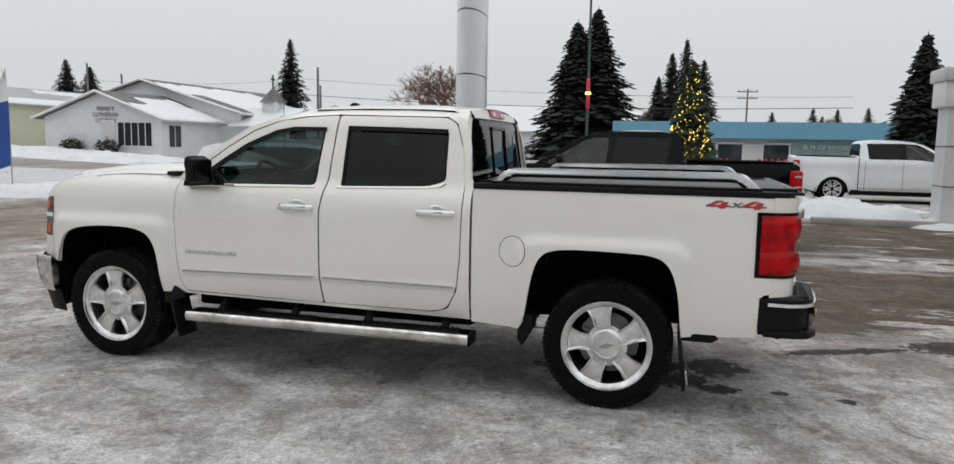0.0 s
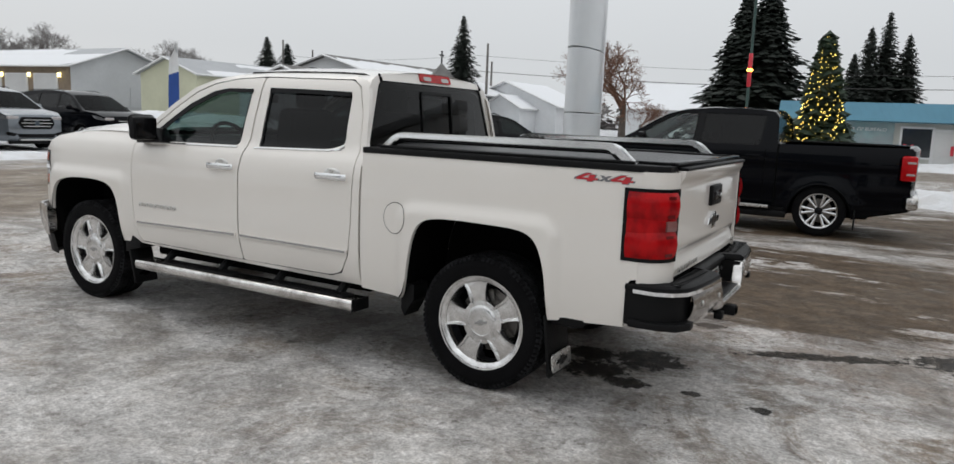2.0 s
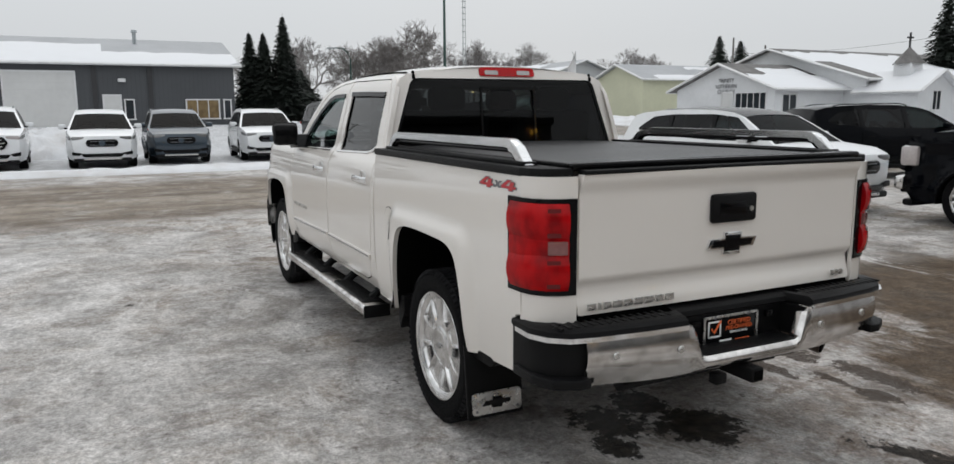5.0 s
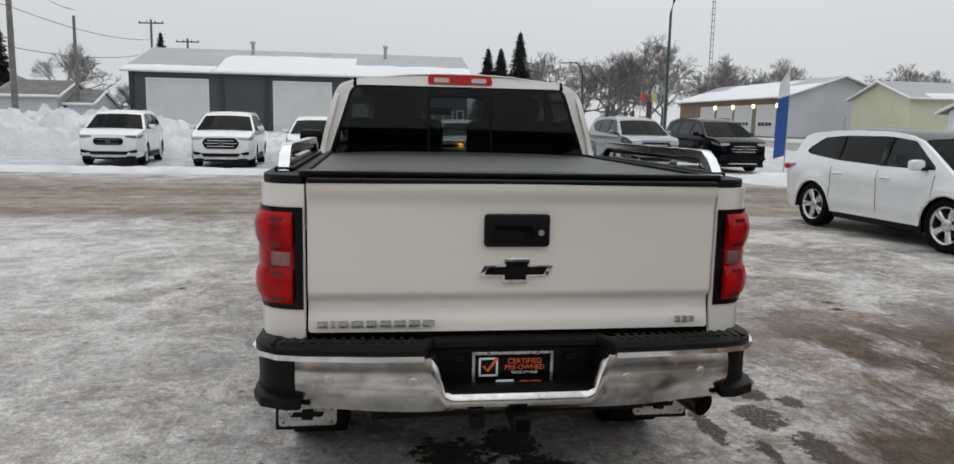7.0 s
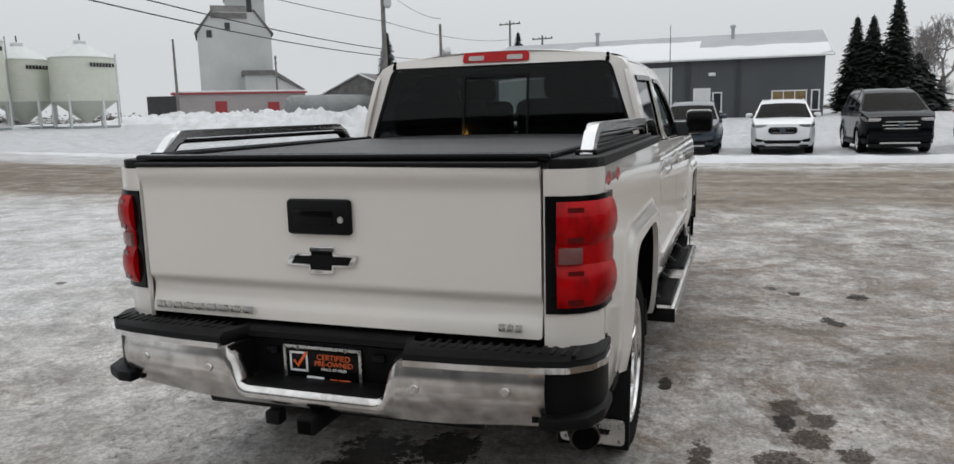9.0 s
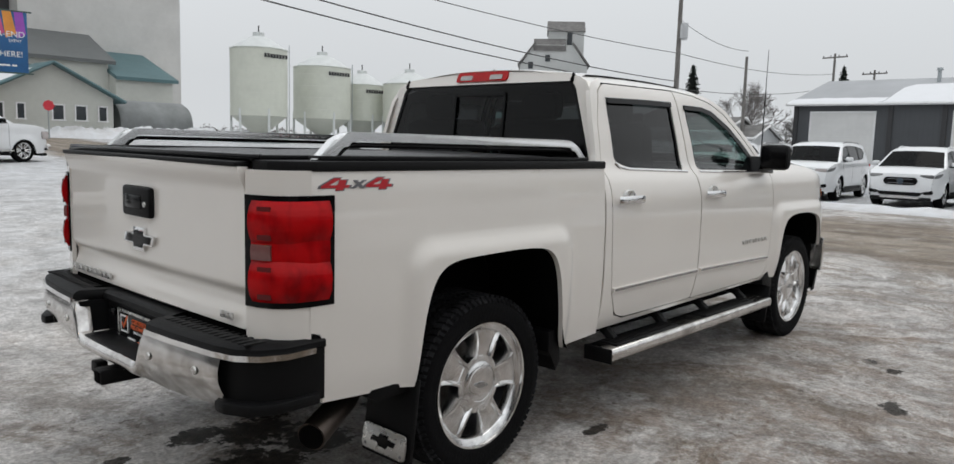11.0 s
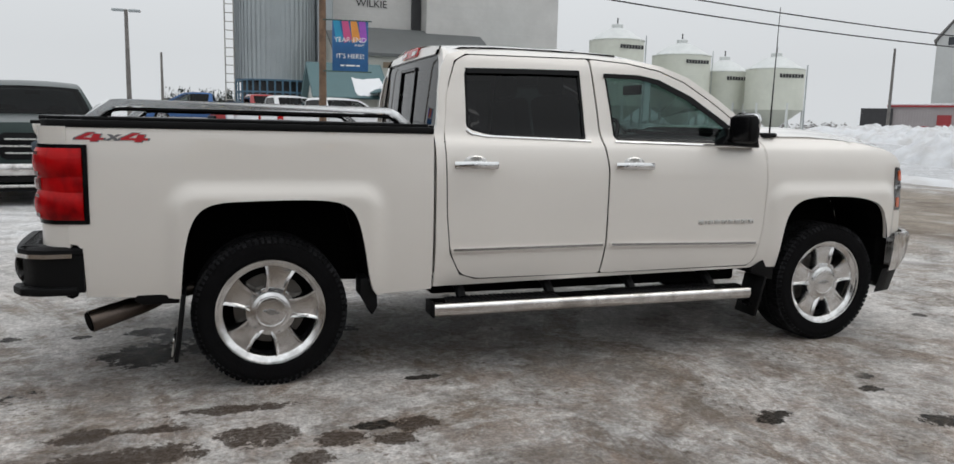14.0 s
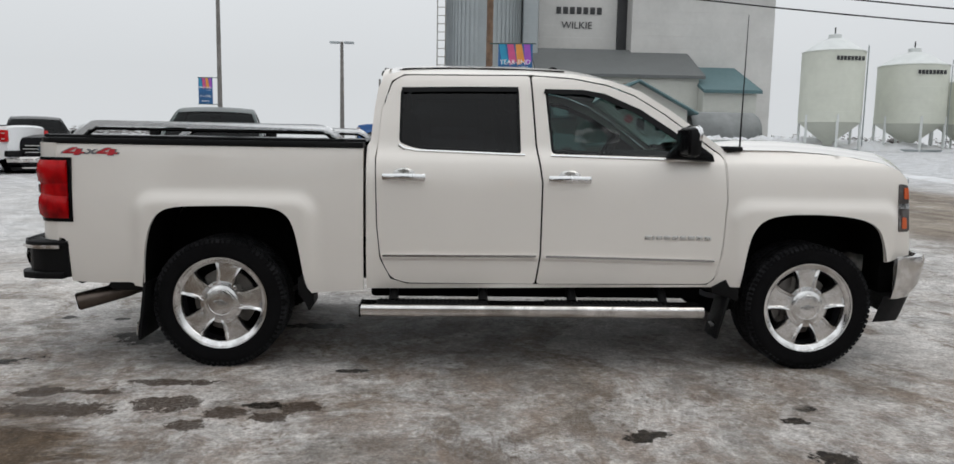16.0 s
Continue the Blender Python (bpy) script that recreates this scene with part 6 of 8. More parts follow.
        # doors: gaps, handles
        for n_, w in enumerate(wins[:2]):
            x0 = min(p[0] for p in w) * k - 0.045
            gap = [(x0, 0.40), (x0 + 0.010, 0.40), (x0 + 0.012, belt - 0.02), (x0 + 0.002, belt - 0.02)]
            part("door_gap", panel(gap, shape, s, (), 0.08, 0.0, 0.003), LINER, T)
            hx = min(p[0] for p in w) * k + 0.14
            part("door_handle", tubed([(hx - 0.10, s * (shape(hx, belt - 0.12) + 0.004), belt - 0.12), (hx - 0.07, s * (shape(hx, belt - 0.12) + 0.028), belt - 0.12), (hx + 0.07, s * (shape(hx, belt - 0.12) + 0.028), belt - 0.12), (hx + 0.10, s * (shape(hx, belt - 0.12) + 0.004), belt - 0.12)], 0.014, 6), paint, T)
        x1 = max(p[0] for p in wins[0]) * k + 0.02
        part("door_gap", panel([(x1, 0.48), (x1 + 0.010, 0.48), (x1 + 0.012, belt - 0.03), (x1 + 0.002, belt - 0.03)], shape, s, (), 0.08, 0.0, 0.003), LINER, T)
        if not glass_roof:
            part("lower_cladding", panel([(ax[1] + wheel_r + 0.12, 0.33), (ax[0] - wheel_r - 0.12, 0.33), (ax[0] - wheel_r - 0.10, 0.43 if suv else 0.40), (ax[1] + wheel_r + 0.10, 0.43 if suv else 0.40)], shape, s, (), 0.12, 0.0, 0.006), PLASTIC, T)
        if not suv:
            part("running_board", boxed((shift + 0.15, s * (W / 2 - 0.01), 0.40), (wb - 2 * wheel_r - 0.30, 0.14, 0.05), 0.02), PLASTIC, T)
            part("board_trim", boxed((shift + 0.15, s * (W / 2 + 0.063), 0.405), (wb - 2 * wheel_r - 0.34, 0.012, 0.045), 0.004), SILVER, T, "bright strip along the running board")
            part("bed_gap", panel([(out[15][0] - 0.025, 0.44), (out[15][0] - 0.002, 0.44), (out[15][0] - 0.002, out[15][1] - 0.03), (out[15][0] - 0.025, out[15][1] - 0.03)], shape, s, (), 0.08, 0.0, 0.004), LINER, T)
            part("mud_flap", boxed((ax[1] - wheel_r - 0.10, s * (W / 2 - 0.12), 0.30), (0.02, 0.20, 0.30), 0.006), PLASTIC, T)
    if not suv:
        part("rear_bumper", boxed((rx + 0.03, 0, 0.60), (0.16, W * 0.94, 0.19), 0.04), CHROME_DULL if paint is BLACK_CAR else PLASTIC, T)
        part("bed_floor", boxed(((out[16][0] + out[18][0]) / 2, 0, out[17][1] + 0.042), (abs(out[18][0] - out[16][0]) - 0.05, W * 0.80, 0.014), 0.005), LINER, T)
        part("front_bumper", boxed((fx - 0.04, 0, 0.55), (0.16, W * 0.92, 0.20), 0.05), CHROME_DULL, T)
    part("underbody", boxed((shift, 0, 0.40), (L * 0.84, W * 0.62, 0.24), 0.05), LINER, T)
    return T


SMOKED = surface("smoked_headlamp", (0.16, 0.16, 0.16), 0.12, vary=0.4, grain=9, coat=0.6)
CAR_TINT = glazing("car_clear_glass", (0.22, 0.28, 0.275), 0.5, 0.02)
CAR_SCREEN = glazing("car_windscreen_glass", (0.055, 0.072, 0.070), 0.15, 0.006)
CAR_PRIVACY = glazing("car_privacy_glass", (0.05, 0.055, 0.06), 0.5, 0.02)


def park(T, x, y, heading, label=None):
    """Puts a vehicle on the ground, its nose at the heading in degrees from +x."""
    T.matrix_basis = pose(x, y, ground_z(x, y), 0, 0, heading)
    if label:
        tagged(T, label)
    return T


GREEN_GREY_CAR = surface("green_grey_car_paint", (0.030, 0.045, 0.043), 0.3, metal=0.2, vary=0.06, coat=0.1, spec=0.2)
dark_pickup = park(make_vehicle("pickup_truck", "glossy black crew cab pickup on bare wet asphalt", "pickup truck", BLACK_CAR, "pickup", 5.75, 1.90, 2.03, 3.50, 0.39, step=0.085), 0.64, -8.72, 0)
park(make_vehicle("suv", "white crossover with dark windows parked on packed snow", "suv", WHITE_CAR, "suv", 4.56, 1.60, 1.90, 2.74, 0.37, step=0.085, glass_roof=True), 6.56, -7.74, 184.5)
row = "vehicles parked across the street"
crossover_white = make_vehicle("suv", "white crossover with black grille parked in snow", "suv", WHITE_CAR, "suv", 4.78, 1.74, 1.93, 2.85, 0.37)
park(crossover_white, 23.4, 8.9, 186)
utility_white = make_vehicle("suv", "large white sport utility with slatted grille in snow", "suv", WHITE_CAR, "suv", 5.05, 1.78, 2.0, 3.02, 0.39)
park(utility_white, 23.4, 5.4, 183)
small_white = make_vehicle("suv", "small white crossover parked in snow", "suv", WHITE_CAR, "suv", 4.59, 1.68, 1.88, 2.71, 0.35)
park(small_white, 23.0, 2.4, 180)
small_blue = make_vehicle("suv", "small blue-grey crossover parked in snow", "suv", STEEL_BLUE_CAR, "suv", 4.59, 1.68, 1.88, 2.71, 0.35)
park(small_blue, 24.0, 0.2, 180)
second = copy_thing(small_white, pose(24.0, -2.65, 0, 0, 0, 178))
large_black = make_vehicle("suv", "large black sport utility parked in snow", "suv", BLACK_CAR, "suv", 5.33, 1.94, 2.03, 3.11, 0.41)
park(large_black, 24.3, -5.7, 181)
large_grey = make_vehicle("suv", "large silver-grey sport utility parked in snow", "suv", GREY_CAR, "suv", 5.33, 1.94, 2.03, 3.11, 0.41)
park(large_grey, 24.3, -9.2, 181)
third = copy_thing(large_black, pose(24.4, -12.5, 0, 0, 0, 181))
for v in (crossover_white, utility_white, small_white, small_blue, second, large_black, large_grey, third):
    tagged(v, group=row)
park(make_vehicle("suv", "black crossover seen from its tail beside the pylon", "suv", BLACK_CAR, "suv", 4.7, 1.68, 1.9, 2.75, 0.36), 8.6, -14.3, -112)
white_pickup = park(make_vehicle("pickup_truck", "white crew cab pickup parked behind a snow bank", "pickup truck", WHITE_CAR, "pickup", 5.89, 1.95, 2.03, 3.69, 0.41), -6.6, -21.6, 180)
grey_pickup = park(make_vehicle("pickup_truck", "dark green-grey pickup facing the snowy lot", "pickup truck", GREEN_GREY_CAR, "pickup", 5.89, 1.95, 2.03, 3.69, 0.41), -3.5, 11.0, -78)
far_group = "pickups at the lot's far side"
blue_pickup = park(make_vehicle("pickup_truck", "bright blue crew cab pickup on snow", "pickup truck", BLUE_CAR, "pickup", 5.89, 1.95, 2.03, 3.69, 0.41), -1.6, 46.0, 175)
for x, y, a in ((3.0, 33.6, 12), (4.3, 27.0, 20), (-14.5, 19.0, 172)):
    tagged(copy_thing(white_pickup, pose(x, y, ground_z(x, y), 0, 0, a)), "white pickup at the far side of the snowy lot", group=far_group)
red_pickup = make_vehicle("pickup_truck", "dark red pickup at the far side of the lot", "pickup truck", RED_CAR, "pickup", 5.89, 1.95, 2.03, 3.69, 0.41)
park(red_pickup, 2.2, 41.0, 10)
tagged(copy_thing(dark_pickup, pose(-12.6, 21.0, 0, 0, 0, -60)), "black pickup facing the snowy lot", group=far_group)
for v in (blue_pickup, red_pickup, grey_pickup):
    tagged(v, group=far_group)

# ---------------------------------------------------------------- buildings
def siding(name, color, pitch=0.12, vertical=False, rough=0.6, metal=0.0, depth=0.02):
    """Boards or ribbed sheet: relief at a real pitch over a slightly stained colour."""
    m = surface(name, color, rough, metal, vary=0.06, grain=3.0, wide=0.25)
    nt = m.node_tree
    bsdf = nt.nodes["Principled BSDF"]
    tc = add(nt, "ShaderNodeTexCoord")
    sep = add(nt, "ShaderNodeSeparateXYZ")
    nt.links.new(tc.outputs["Object"], sep.inputs[0])
    src = sep.outputs[2]
    if vertical:
        a = add(nt, "ShaderNodeMath", operation="ADD")
        nt.links.new(sep.outputs[0], a.inputs[0])
        nt.links.new(sep.outputs[1], a.inputs[1])
        src = a.outputs[0]
    d = add(nt, "ShaderNodeMath", operation="DIVIDE")
    d.inputs[1].default_value = pitch
    nt.links.new(src, d.inputs[0])
    f = add(nt, "ShaderNodeMath", operation="FRACT")
    nt.links.new(d.outputs[0], f.inputs[0])
    b = add(nt, "ShaderNodeBump", Strength=0.8, Distance=depth)
    nt.links.new(f.outputs[0], b.inputs["Height"])
    nt.links.new(b.outputs["Normal"], bsdf.inputs["Normal"])
    return m


WHITE_SIDING = siding("white_siding", (0.74, 0.75, 0.76), 0.14)
YELLOW_SIDING = siding("pale_yellow_siding", (0.60, 0.60, 0.44), 0.14)
GREY_SIDING = siding("light_grey_sheet", (0.50, 0.51, 0.52), 0.25, True)
DARK_SIDING = siding("charcoal_sheet", (0.060, 0.064, 0.070), 0.3, True)
ELEVATOR_WHITE = siding("weathered_white_cladding", (0.52, 0.53, 0.52), 0.3)
ANNEX_WHITE = siding("pale_concrete_panels", (0.56, 0.55, 0.53), 1.2)
BEIGE_SIDING = siding("beige_siding", (0.50, 0.505, 0.465), 0.15)
BRICK_TAN = surface("tan_block", (0.22, 0.17, 0.12), 0.8, vary=0.12, grain=8)
ROOF_GREY = siding("grey_roof_sheet", (0.36, 0.37, 0.385), 0.3, True)
ROOF_SHINGLE = surface("weathered_shingle", (0.15, 0.145, 0.14), 0.9, vary=0.2, grain=8)
ROOF_SLATE = siding("slate_grey_roof_sheet", (0.115, 0.122, 0.122), 0.3, True)
TANK_GREY = surface("dull_tank_steel", (0.20, 0.21, 0.21), 0.6, vary=0.15, grain=3, wide=0.6)
ROOF_TEAL = siding("teal_roof_sheet", (0.080, 0.148, 0.160), 0.4, True)
FASCIA_BLUE = siding("blue_fascia_sheet", (0.10, 0.26, 0.36), 0.3, True)
TRIM_WHITE = surface("white_trim", (0.70, 0.70, 0.70), 0.5, vary=0.05)
TRIM_DARK = surface("dark_trim", (0.03, 0.03, 0.032), 0.5, vary=0.1)
DOOR_WHITE = siding("white_door_panels", (0.64, 0.64, 0.63), 0.5)
DOOR_RED = surface("red_door", (0.30, 0.03, 0.035), 0.5, vary=0.08)
PANE = surface("window_pane", (0.03, 0.035, 0.04), 0.06, vary=0.1)
# warm indoor light is put into this pane's base colour; it does not glow
PANE_WARM = surface("painted_lit_pane", (0.20, 0.14, 0.07), 0.1, vary=0.3, grain=2)
GALV = siding("galvanised_sheet", (0.36, 0.39, 0.40), 0.8, False, 0.42, 0.55, 0.03)
BIN_WHITE = siding("cream_bin_sheet", (0.60, 0.615, 0.54), 0.9, False, 0.5, 0.0, 0.02)
CONE_WHITE = surface("frosted_bin_roof", (0.62, 0.64, 0.63), 0.6, vary=0.05)
STEEL_BLUE = surface("blue_steel", (0.06, 0.13, 0.19), 0.5, vary=0.15)
CONCRETE = surface("concrete", (0.34, 0.33, 0.31), 0.85, vary=0.12, grain=12, bump=0.2)
POLE_WOOD = surface("weathered_pole_wood", (0.16, 0.10, 0.065), 0.9, vary=0.25, grain=14, wide=3)
POLE_GREY = surface("grey_pole_wood", (0.17, 0.16, 0.15), 0.9, vary=0.2, grain=14)
POLE_STEEL = surface("painted_steel_pole", (0.045, 0.085, 0.075), 0.5, metal=0.3, vary=0.1)
WIRE = surface("wire", (0.02, 0.02, 0.02), 0.6, vary=0.1)
LAMP_ON = glow("lit_wall_lamp", (1.0, 0.86, 0.40), 3.5)
LAMP_AMBER = glow("lit_amber_lamp", (1.0, 0.52, 0.06), 30.0)
TUBE_ON = glow("lit_sign_white", (1.0, 1.0, 1.0), 2.0)


def gable(name, label, x0, x1, y0, y1, eave, apex, ridge, wall, roof, over=0.35, snow=(), z0=0.0, category="building", trim=None):
    """A gabled building: wall, two roof slopes, fascia boards. ridge: the axis that it runs along. snow: patches (slope, a0, a1, s0, s1) in shares of the slope."""
    T = thing(name, label, category, (0, 0, z0))
    xm, ym = (x0 + x1) / 2, (y0 + y1) / 2
    bm = bmesh.new()
    if ridge == "y":
        prism(bm, [(x0, 0), (x1, 0), (x1, eave), (xm, apex), (x0, eave)], "y", y0, y1)
    else:
        prism(bm, [(y0, 0), (y1, 0), (y1, eave), (ym, apex), (y0, eave)], "x", x0, x1)
    part("wall", bm, wall, T, "", False)
    a0, a1 = ((y0, y1) if ridge == "y" else (x0, x1))
    c0, c1, cm = ((x0, x1, xm) if ridge == "y" else (y0, y1, ym))
    slope = (apex - eave) / abs(cm - c0)
    def at(c, a, z):
        return (c, a, z) if ridge == "y" else (a, c, z)
    for s, ce in ((-1, c0), (1, c1)):
        lo_c, lo_z = ce + s * over, eave - over * slope
        bm = bmesh.new()
        pts = [at(cm, a0 - over, apex), at(cm, a1 + over, apex), at(lo_c, a1 + over, lo_z), at(lo_c, a0 - over, lo_z)]
        lo = [bm.verts.new((p[0], p[1], p[2] + 0.02)) for p in pts]
        hi = [bm.verts.new((p[0], p[1], p[2] + 0.17)) for p in pts]
        bm.faces.new(lo)
        bm.faces.new(hi)
        for i in range(4):
            bm.faces.new((lo[i], lo[(i + 1) % 4], hi[(i + 1) % 4], hi[i]))
        rf = part("roof", bm, roof, T, "", False)
        bm = bmesh.new()
        tube(bm, [at(lo_c, a0 - over, lo_z + 0.08), at(lo_c, a1 + over, lo_z + 0.08)], 0.10, 4)
        for a in (a0 - over, a1 + over):
            tube(bm, [at(cm, a, apex + 0.09), at(lo_c, a, lo_z + 0.09)], 0.10, 4)
        part("fascia", bm, trim or TRIM_WHITE, rf, "", False)
        for (which, p0, p1, s0, s1) in snow:
            if which != s:
                continue
            bm = bmesh.new()
            rows = []
            n = 18
            for i in range(n + 1):
                a = (a0 - over) + ((p0 + (p1 - p0) * i / n)) * (a1 - a0 + 2 * over)
                row = []
                for j in range(6):
                    wob = 0.06 * noise.noise((a * 0.8, j * 0.7 + s0 * 9, p0 * 5)) + 0.05 * noise.noise((a * 2.3, 3.1, s1))
                    q = min(1.0, max(0.0, s0 + (s1 - s0) * j / 5 + (wob if j in (0, 5) and 0.02 < (s0, s1)[j > 2] < 0.98 else 0)))
                    edge_ = i in (0, n) or j in (0, 5)
                    row.append(at(cm + (lo_c - cm) * q, a, apex + (lo_z - apex) * q + (0.165 if edge_ else 0.24 + 0.04 * noise.noise((a, q * 8, 1)))))
                rows.append(row)
            grid(bm, rows)
            part("roof_snow", bm, ROOF_SNOW, rf, "patch of snow on the roof")
    return T


def window_on(parent, face, c, w, h, panes=2, frame=None, glass=None, name="window"):
    """A framed window on a wall. face: '-x', '+x', '-y' or '+y'; c: its centre."""
    turn = {"-y": 0, "+x": 90, "+y": 180, "-x": -90}[face]
    m = pose(c[0], c[1], c[2], 0, 0, turn)
    bm = bmesh.new()
    for cc, ss in (((0, 0, h / 2), (w + 0.12, 0.10, 0.09)), ((0, 0, -h / 2), (w + 0.2, 0.14, 0.09)), ((-w / 2, 0, 0), (0.09, 0.10, h)), ((w / 2, 0, 0), (0.09, 0.10, h))):
        box(bm, cc, ss)
    fr = part(name, bm, frame or TRIM_WHITE, parent, "", False)
    fr.matrix_basis = m
    for i in range(1, panes):
        part("mullion", boxed((-w / 2 + w * i / panes, 0, 0), (0.06, 0.08, h - 0.09)), frame or TRIM_WHITE, fr, "", False)
    for i in range(panes):
        p = part("pane", boxed((-w / 2 + w * (i + 0.5) / panes, 0.0, 0), (w / panes - 0.05, 0.03, h - 0.05)), glass or PANE, fr, "", False)
    return fr


def door_on(parent, face, c, w, h, material, name="door"):
    turn = {"-y": 0, "+x": 90, "+y": 180, "-x": -90}[face]
    d = part(name, boxed((0, 0, h / 2), (w, 0.12, h), 0.01), material, parent, "", False)
    d.matrix_basis = pose(c[0], c[1], c[2], 0, 0, turn)
    bm = bmesh.new()
    for cc, ss in (((0, 0, h + 0.05), (w + 0.24, 0.16, 0.12)), ((-w / 2 - 0.06, 0, h / 2), (0.12, 0.16, h)), ((w / 2 + 0.06, 0, h / 2), (0.12, 0.16, h))):
        box(bm, cc, ss)
    part("door_frame", bm, TRIM_WHITE, d, "", False)
    return d


# church
church = gable("church", "white clapboard church with low front gable and snowy roof", 35.0, 45.0, -46.5, -39.6, 2.75, 4.50, "y", WHITE_SIDING, ROOF_SHINGLE, 0.6,
               ((-1, 0.0, 1.0, 0.45, 1.0), (-1, 0.15, 0.7, 0.2, 0.5)), 0.3)
lettering("TRINITY", 0.42, GREY_BADGE, church, upright(39.6, -39.55, 3.35, 180), 0.01, "dark lettering on the gable")
lettering("LUTHERAN", 0.42, GREY_BADGE, church, upright(39.6, -39.55, 2.94, 180), 0.01, "dark lettering on the gable")
lettering("CHURCH", 0.42, GREY_BADGE, church, upright(39.6, -39.55, 2.54, 180), 0.01, "dark lettering on the gable")
door_on(church, "+y", (39.45, -39.6, 0.35), 1.0, 2.1, DOOR_WHITE)
window_on(church, "+y", (37.2, -39.6, 1.6), 2.9, 1.7, 5)
window_on(church, "-x", (35.0, -41.0, 1.5), 1.4, 1.6, 2)
gable("church_hall", "tall white church hall behind with snow on its roof", 33.2, 50.5, -66.0, -46.5, 3.4, 5.9, "y", WHITE_SIDING, ROOF_SHINGLE, 0.6,
             ((-1, 0.0, 0.9, 0.35, 1.0), (-1, 0.3, 1.0, 0.1, 0.5)), 0.3)
porch = gable("church_porch", "small white porch with dark belfry and cross", 29.2, 33.4, -50.2, -46.4, 2.6, 3.7, "x", WHITE_SIDING, ROOF_SNOW, 0.5, (), 0.3)
window_on(porch, "-x", (29.2, -48.3, 1.8), 0.9, 1.3, 2, None, PANE)
belfry = part("belfry", boxed((31.4, -48.3, 3.9), (1.3, 1.3, 0.9), 0.03), WHITE_SIDING, porch)
bm = lathed([(1.25, 4.3), (0.85, 4.7), (0.12, 5.4), (0.0, 5.45)], 4, "z", (31.4, -48.3, 0))
part("belfry_roof", bm, ROOF_SHINGLE, belfry, "dark pyramid roof", False)
bm = boxed((31.4, -48.3, 5.9), (0.10, 0.10, 1.1))
box(bm, (31.4, -48.3, 6.1), (0.10, 0.62, 0.10))
part("cross", bm, TRIM_DARK, belfry, "", False)
for x, y in ((42.0, -38.9), (38.9, -38.8)):
    bm = bmesh.new()
    rnd = random.Random(int(x))
    for i in range(420):
        d = Vector((rnd.gauss(0, 1), rnd.gauss(0, 1), rnd.gauss(0, 1))).normalized() * rnd.uniform(0.5, 1.0)
        p = Vector((x + d.x * 1.0, y + d.y * 0.6, 0.95 + d.z * 0.65))
        a, b = Vector((rnd.uniform(-1, 1), rnd.uniform(-1, 1), rnd.uniform(-1, 1))) * 0.14, Vector((rnd.uniform(-1, 1), rnd.uniform(-1, 1), rnd.uniform(-1, 1))) * 0.14
        bm.faces.new([bm.verts.new(q) for q in (p - a, p + b, p + a)])
    SHRUB = surface("dark_shrub", (0.025, 0.03, 0.02), 0.9, vary=0.3)
    solid("shrub", bm, SHRUB, "dark leafless shrub in the snow by the church", "shrub", "", "shrubs by the church", False)
# white house, garage
house = gable("house", "white house with deep snow on its roof", 33.0, 44.0, -76.0, -67.0, 2.7, 4.9, "y", WHITE_SIDING, ROOF_SNOW, 0.5, (), 0.2, "house")
house.matrix_basis = pose(-5.2, 3.4, 0.2)
window_on(house, "-x", (33.0, -69.5, 1.7), 1.2, 1.3, 2)
window_on(house, "-x", (33.0, -73.5, 1.7), 1.2, 1.3, 2)
window_on(house, "+y", (38.5, -67.0, 3.2), 0.9, 0.9, 1)
gable("garage", "low white garage with snowy roof", 30.0, 34.0, -66.0, -60.0, 2.4, 3.5, "y", WHITE_SIDING, ROOF_SNOW, 0.3, (), 0.2, "garage")
house2 = gable("house", "far white house under a snowy roof", 16.0, 27.0, -92.0, -82.0, 3.2, 6.0, "x", WHITE_SIDING, ROOF_SNOW, 0.5, (), 0.2, "house")
window_on(house2, "+y", (20.0, -82.0, 2.0), 1.3, 1.3, 2)
house3 = gable("house", "far pale house with white roof", 6.0, 14.0, -100.0, -90.0, 3.2, 5.8, "x", BEIGE_SIDING, ROOF_SNOW, 0.5, (), 0.2, "house")
window_on(house3, "+y", (10.0, -90.0, 2.0), 1.3, 1.3, 2)
# pale yellow building
gable("yellow_building", "pale yellow gabled building with grey snowy roof", 57.4, 65.6, -66.0, -46.0, 4.3, 5.75, "y", YELLOW_SIDING, ROOF_GREY, 0.5, ((-1, 0.2, 0.9, 0.7, 1.0), (-1, 0.1, 0.6, 0.1, 0.3)), 0.3)
# fire hall
hall = gable("fire_hall", "grey fire hall with white overhead doors and lit lamps", 74.0, 103.0, -56.4, -44.0, 4.5, 6.6, "x", GREY_SIDING, ROOF_GREY, 0.7, ((1, 0.0, 1.0, 0.35, 1.0), (1, 0.25, 0.8, 0.05, 0.45)), 0.75)
part("brick_front", boxed((88.5, -43.96, 2.2), (29.0, 0.06, 4.4)), BRICK_TAN, hall, "tan block front")
for i, x in enumerate((78.2, 83.6, 88.6, 93.6)):
    d = door_on(hall, "+y", (x, -43.9, 0.0), 4.0, 3.5, DOOR_WHITE, "overhead_door")
    window_on(hall, "+y", (x, -43.82, 1.4), 3.2, 0.5, 4, TRIM_WHITE, PANE, "door_window")
for x in (75.6, 81.0, 86.2, 91.2):
    part("wall_lamp", boxed((x, -43.75, 3.45), (0.32, 0.25, 0.45), 0.05), LAMP_ON, hall, "lit wall lamp")
